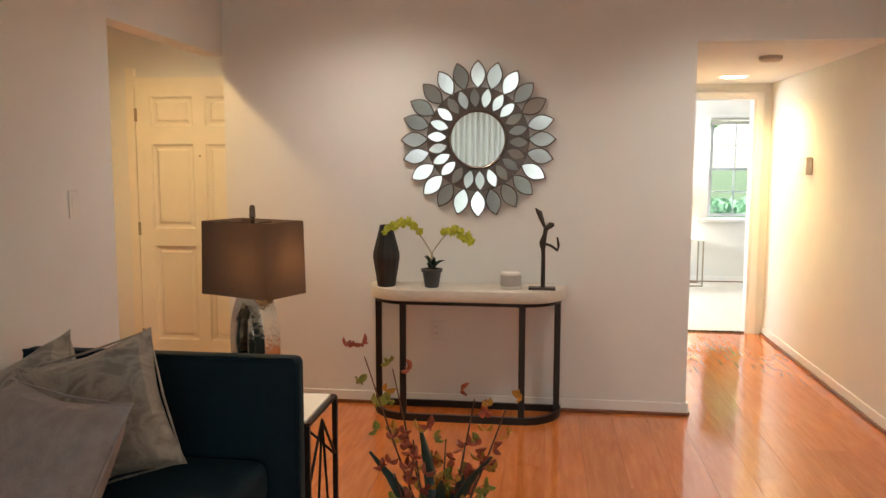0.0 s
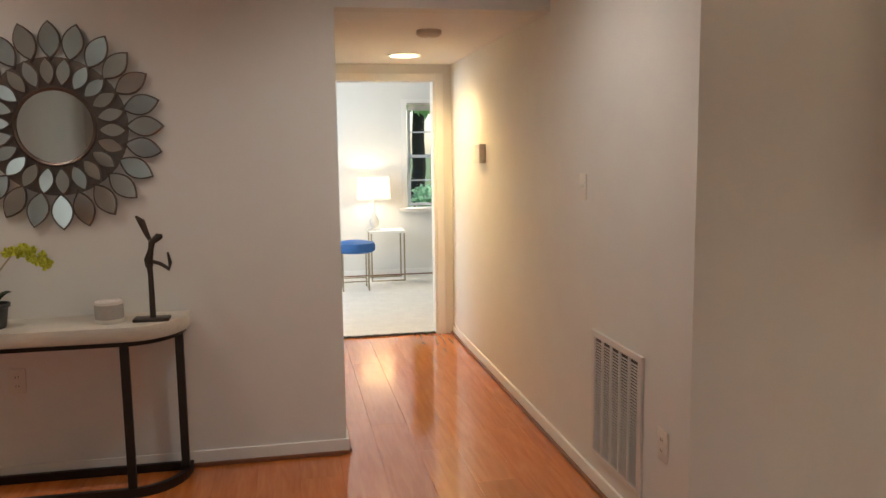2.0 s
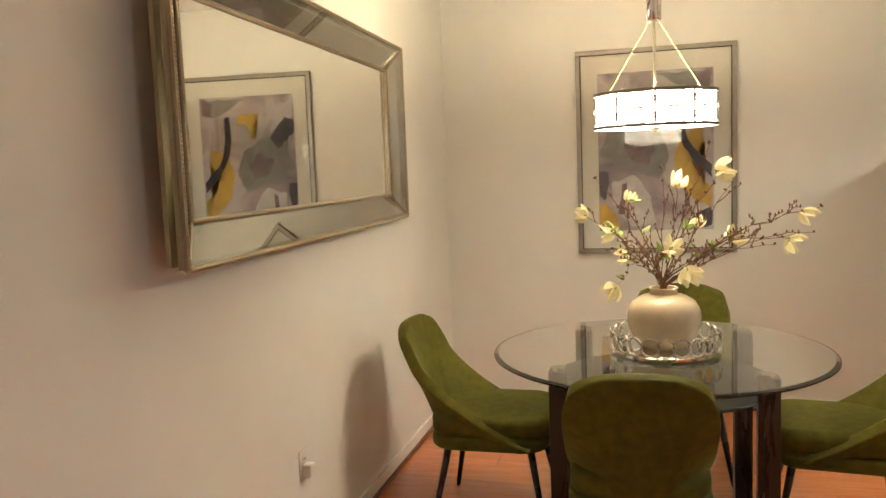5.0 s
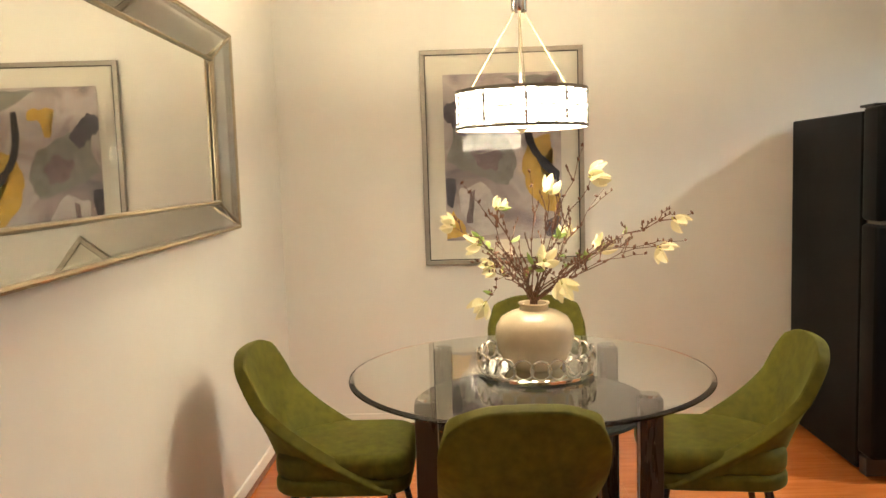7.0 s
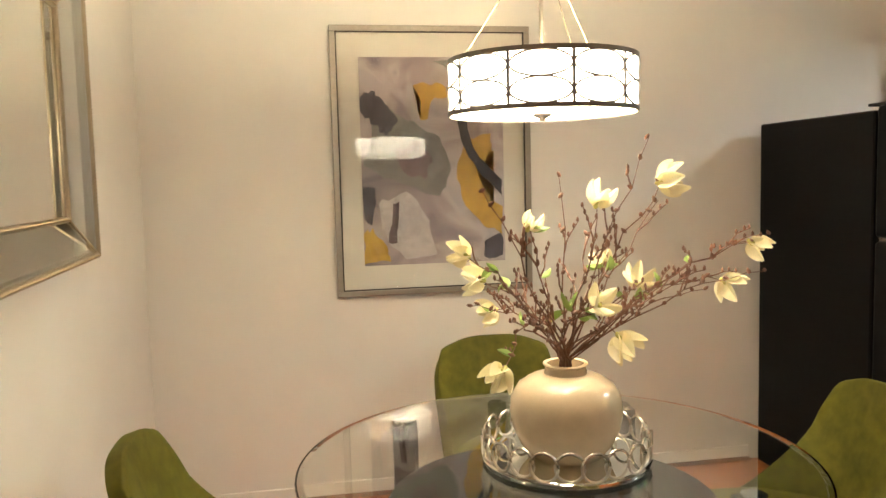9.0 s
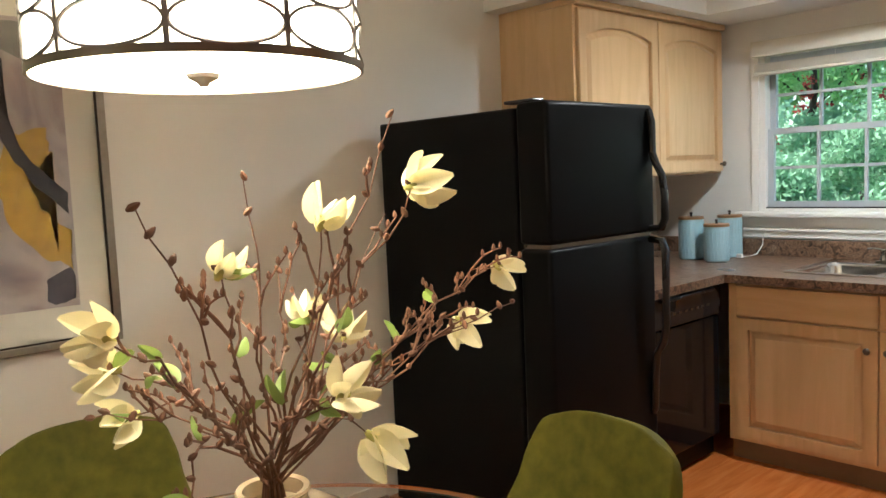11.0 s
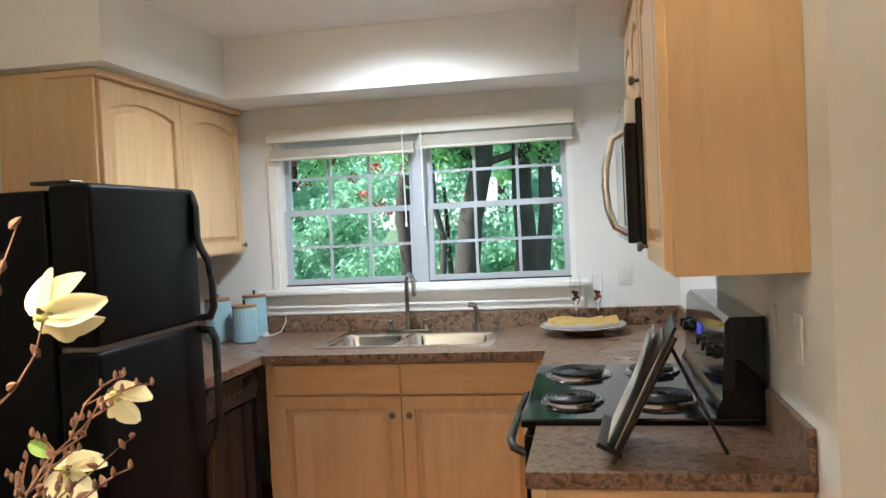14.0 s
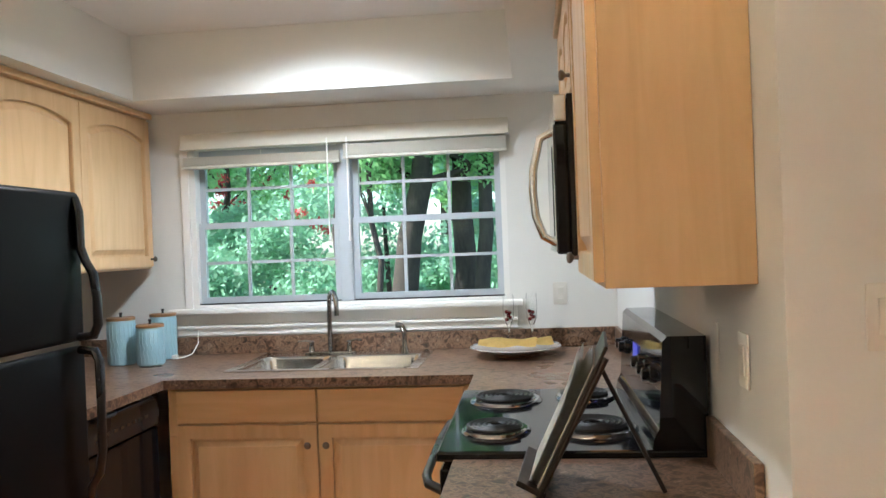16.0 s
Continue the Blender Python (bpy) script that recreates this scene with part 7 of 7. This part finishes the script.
hb = thing("bush", "round clipped green bush under the bedroom window", "bush")
part("stem", tube_bm([(2.3, 14.0, -0.55), (2.3, 14.0, 0.3)], [0.05, 0.03], 8), M_BARK, hb)
leaf_cloud("foliage", [(1.4 + 0.25 * k, 14 + rng.uniform(-0.3, 0.3), 0.35 + rng.uniform(-0.5, 0.3), 0.42) for k in range(9)], 5000, 0.06, M_FOL2, hb, 91)

# ---- floor planks ----
floor = tagged(new("floor"), "glossy orange-brown wood laminate plank floor", "floor", kind="structure")
PW, PL = 0.193, 1.26


def plank_mesh(w, l):
    bm = box_bm(0, w - 0.0005, 0, l - 0.0005, -0.008, 0.0)
    tops = [e for e in bm.edges if e.verts[0].co.z > -0.001 and e.verts[1].co.z > -0.001]
    bmesh.ops.bevel(bm, geom=tops, offset=0.0005, segments=1, affect="EDGES")
    return mesh_of("plank", bm, M_FLOOR)


plank_cache = {}


def lay(x, y0, y1):
    key = (round(y1 - y0, 3))
    if key not in plank_cache:
        plank_cache[key] = plank_mesh(PW, y1 - y0)
    ob = new("plank", plank_cache[key])
    ob.parent = floor
    ob.location = (x, y0, 0)


rng = random.Random(4)
near, far = [], []
col = 0
x = -4.2
while x < XE:
    lo, hi = YK, YC
    if x < XW - 0.2:
        lo, hi = 2.4, 5.6
    elif x < 1.2:
        lo = YS
    if XH - 0.16 < x < XV - 0.02:
        hi = YB + 0.02
    y = lo - (0, 0.42, 0.84, 0.21, 0.63, 1.05)[col % 6]
    while y < hi:
        a, b = max(y, lo), min(y + PL, hi)
        if b - a > 0.02:
            seen = -1.7 < x < 5.2 and (b > 2.2 or x > 3.0)
            (near if seen and len(near) < 290 else far).append((x, a, b))
        y += PL
    x += PW
    col += 1
for row in near:
    lay(*row)
bm = bmesh.new()
for x, a, b in far:
    q = [bm.verts.new(v) for v in ((x, a, 0), (x + PW - 0.0005, a, 0), (x + PW - 0.0005, b - 0.0005, 0), (x, b - 0.0005, 0))]
    bm.faces.new(q)
part("far_planks", bm, M_FLOOR, floor, kind="stuff")
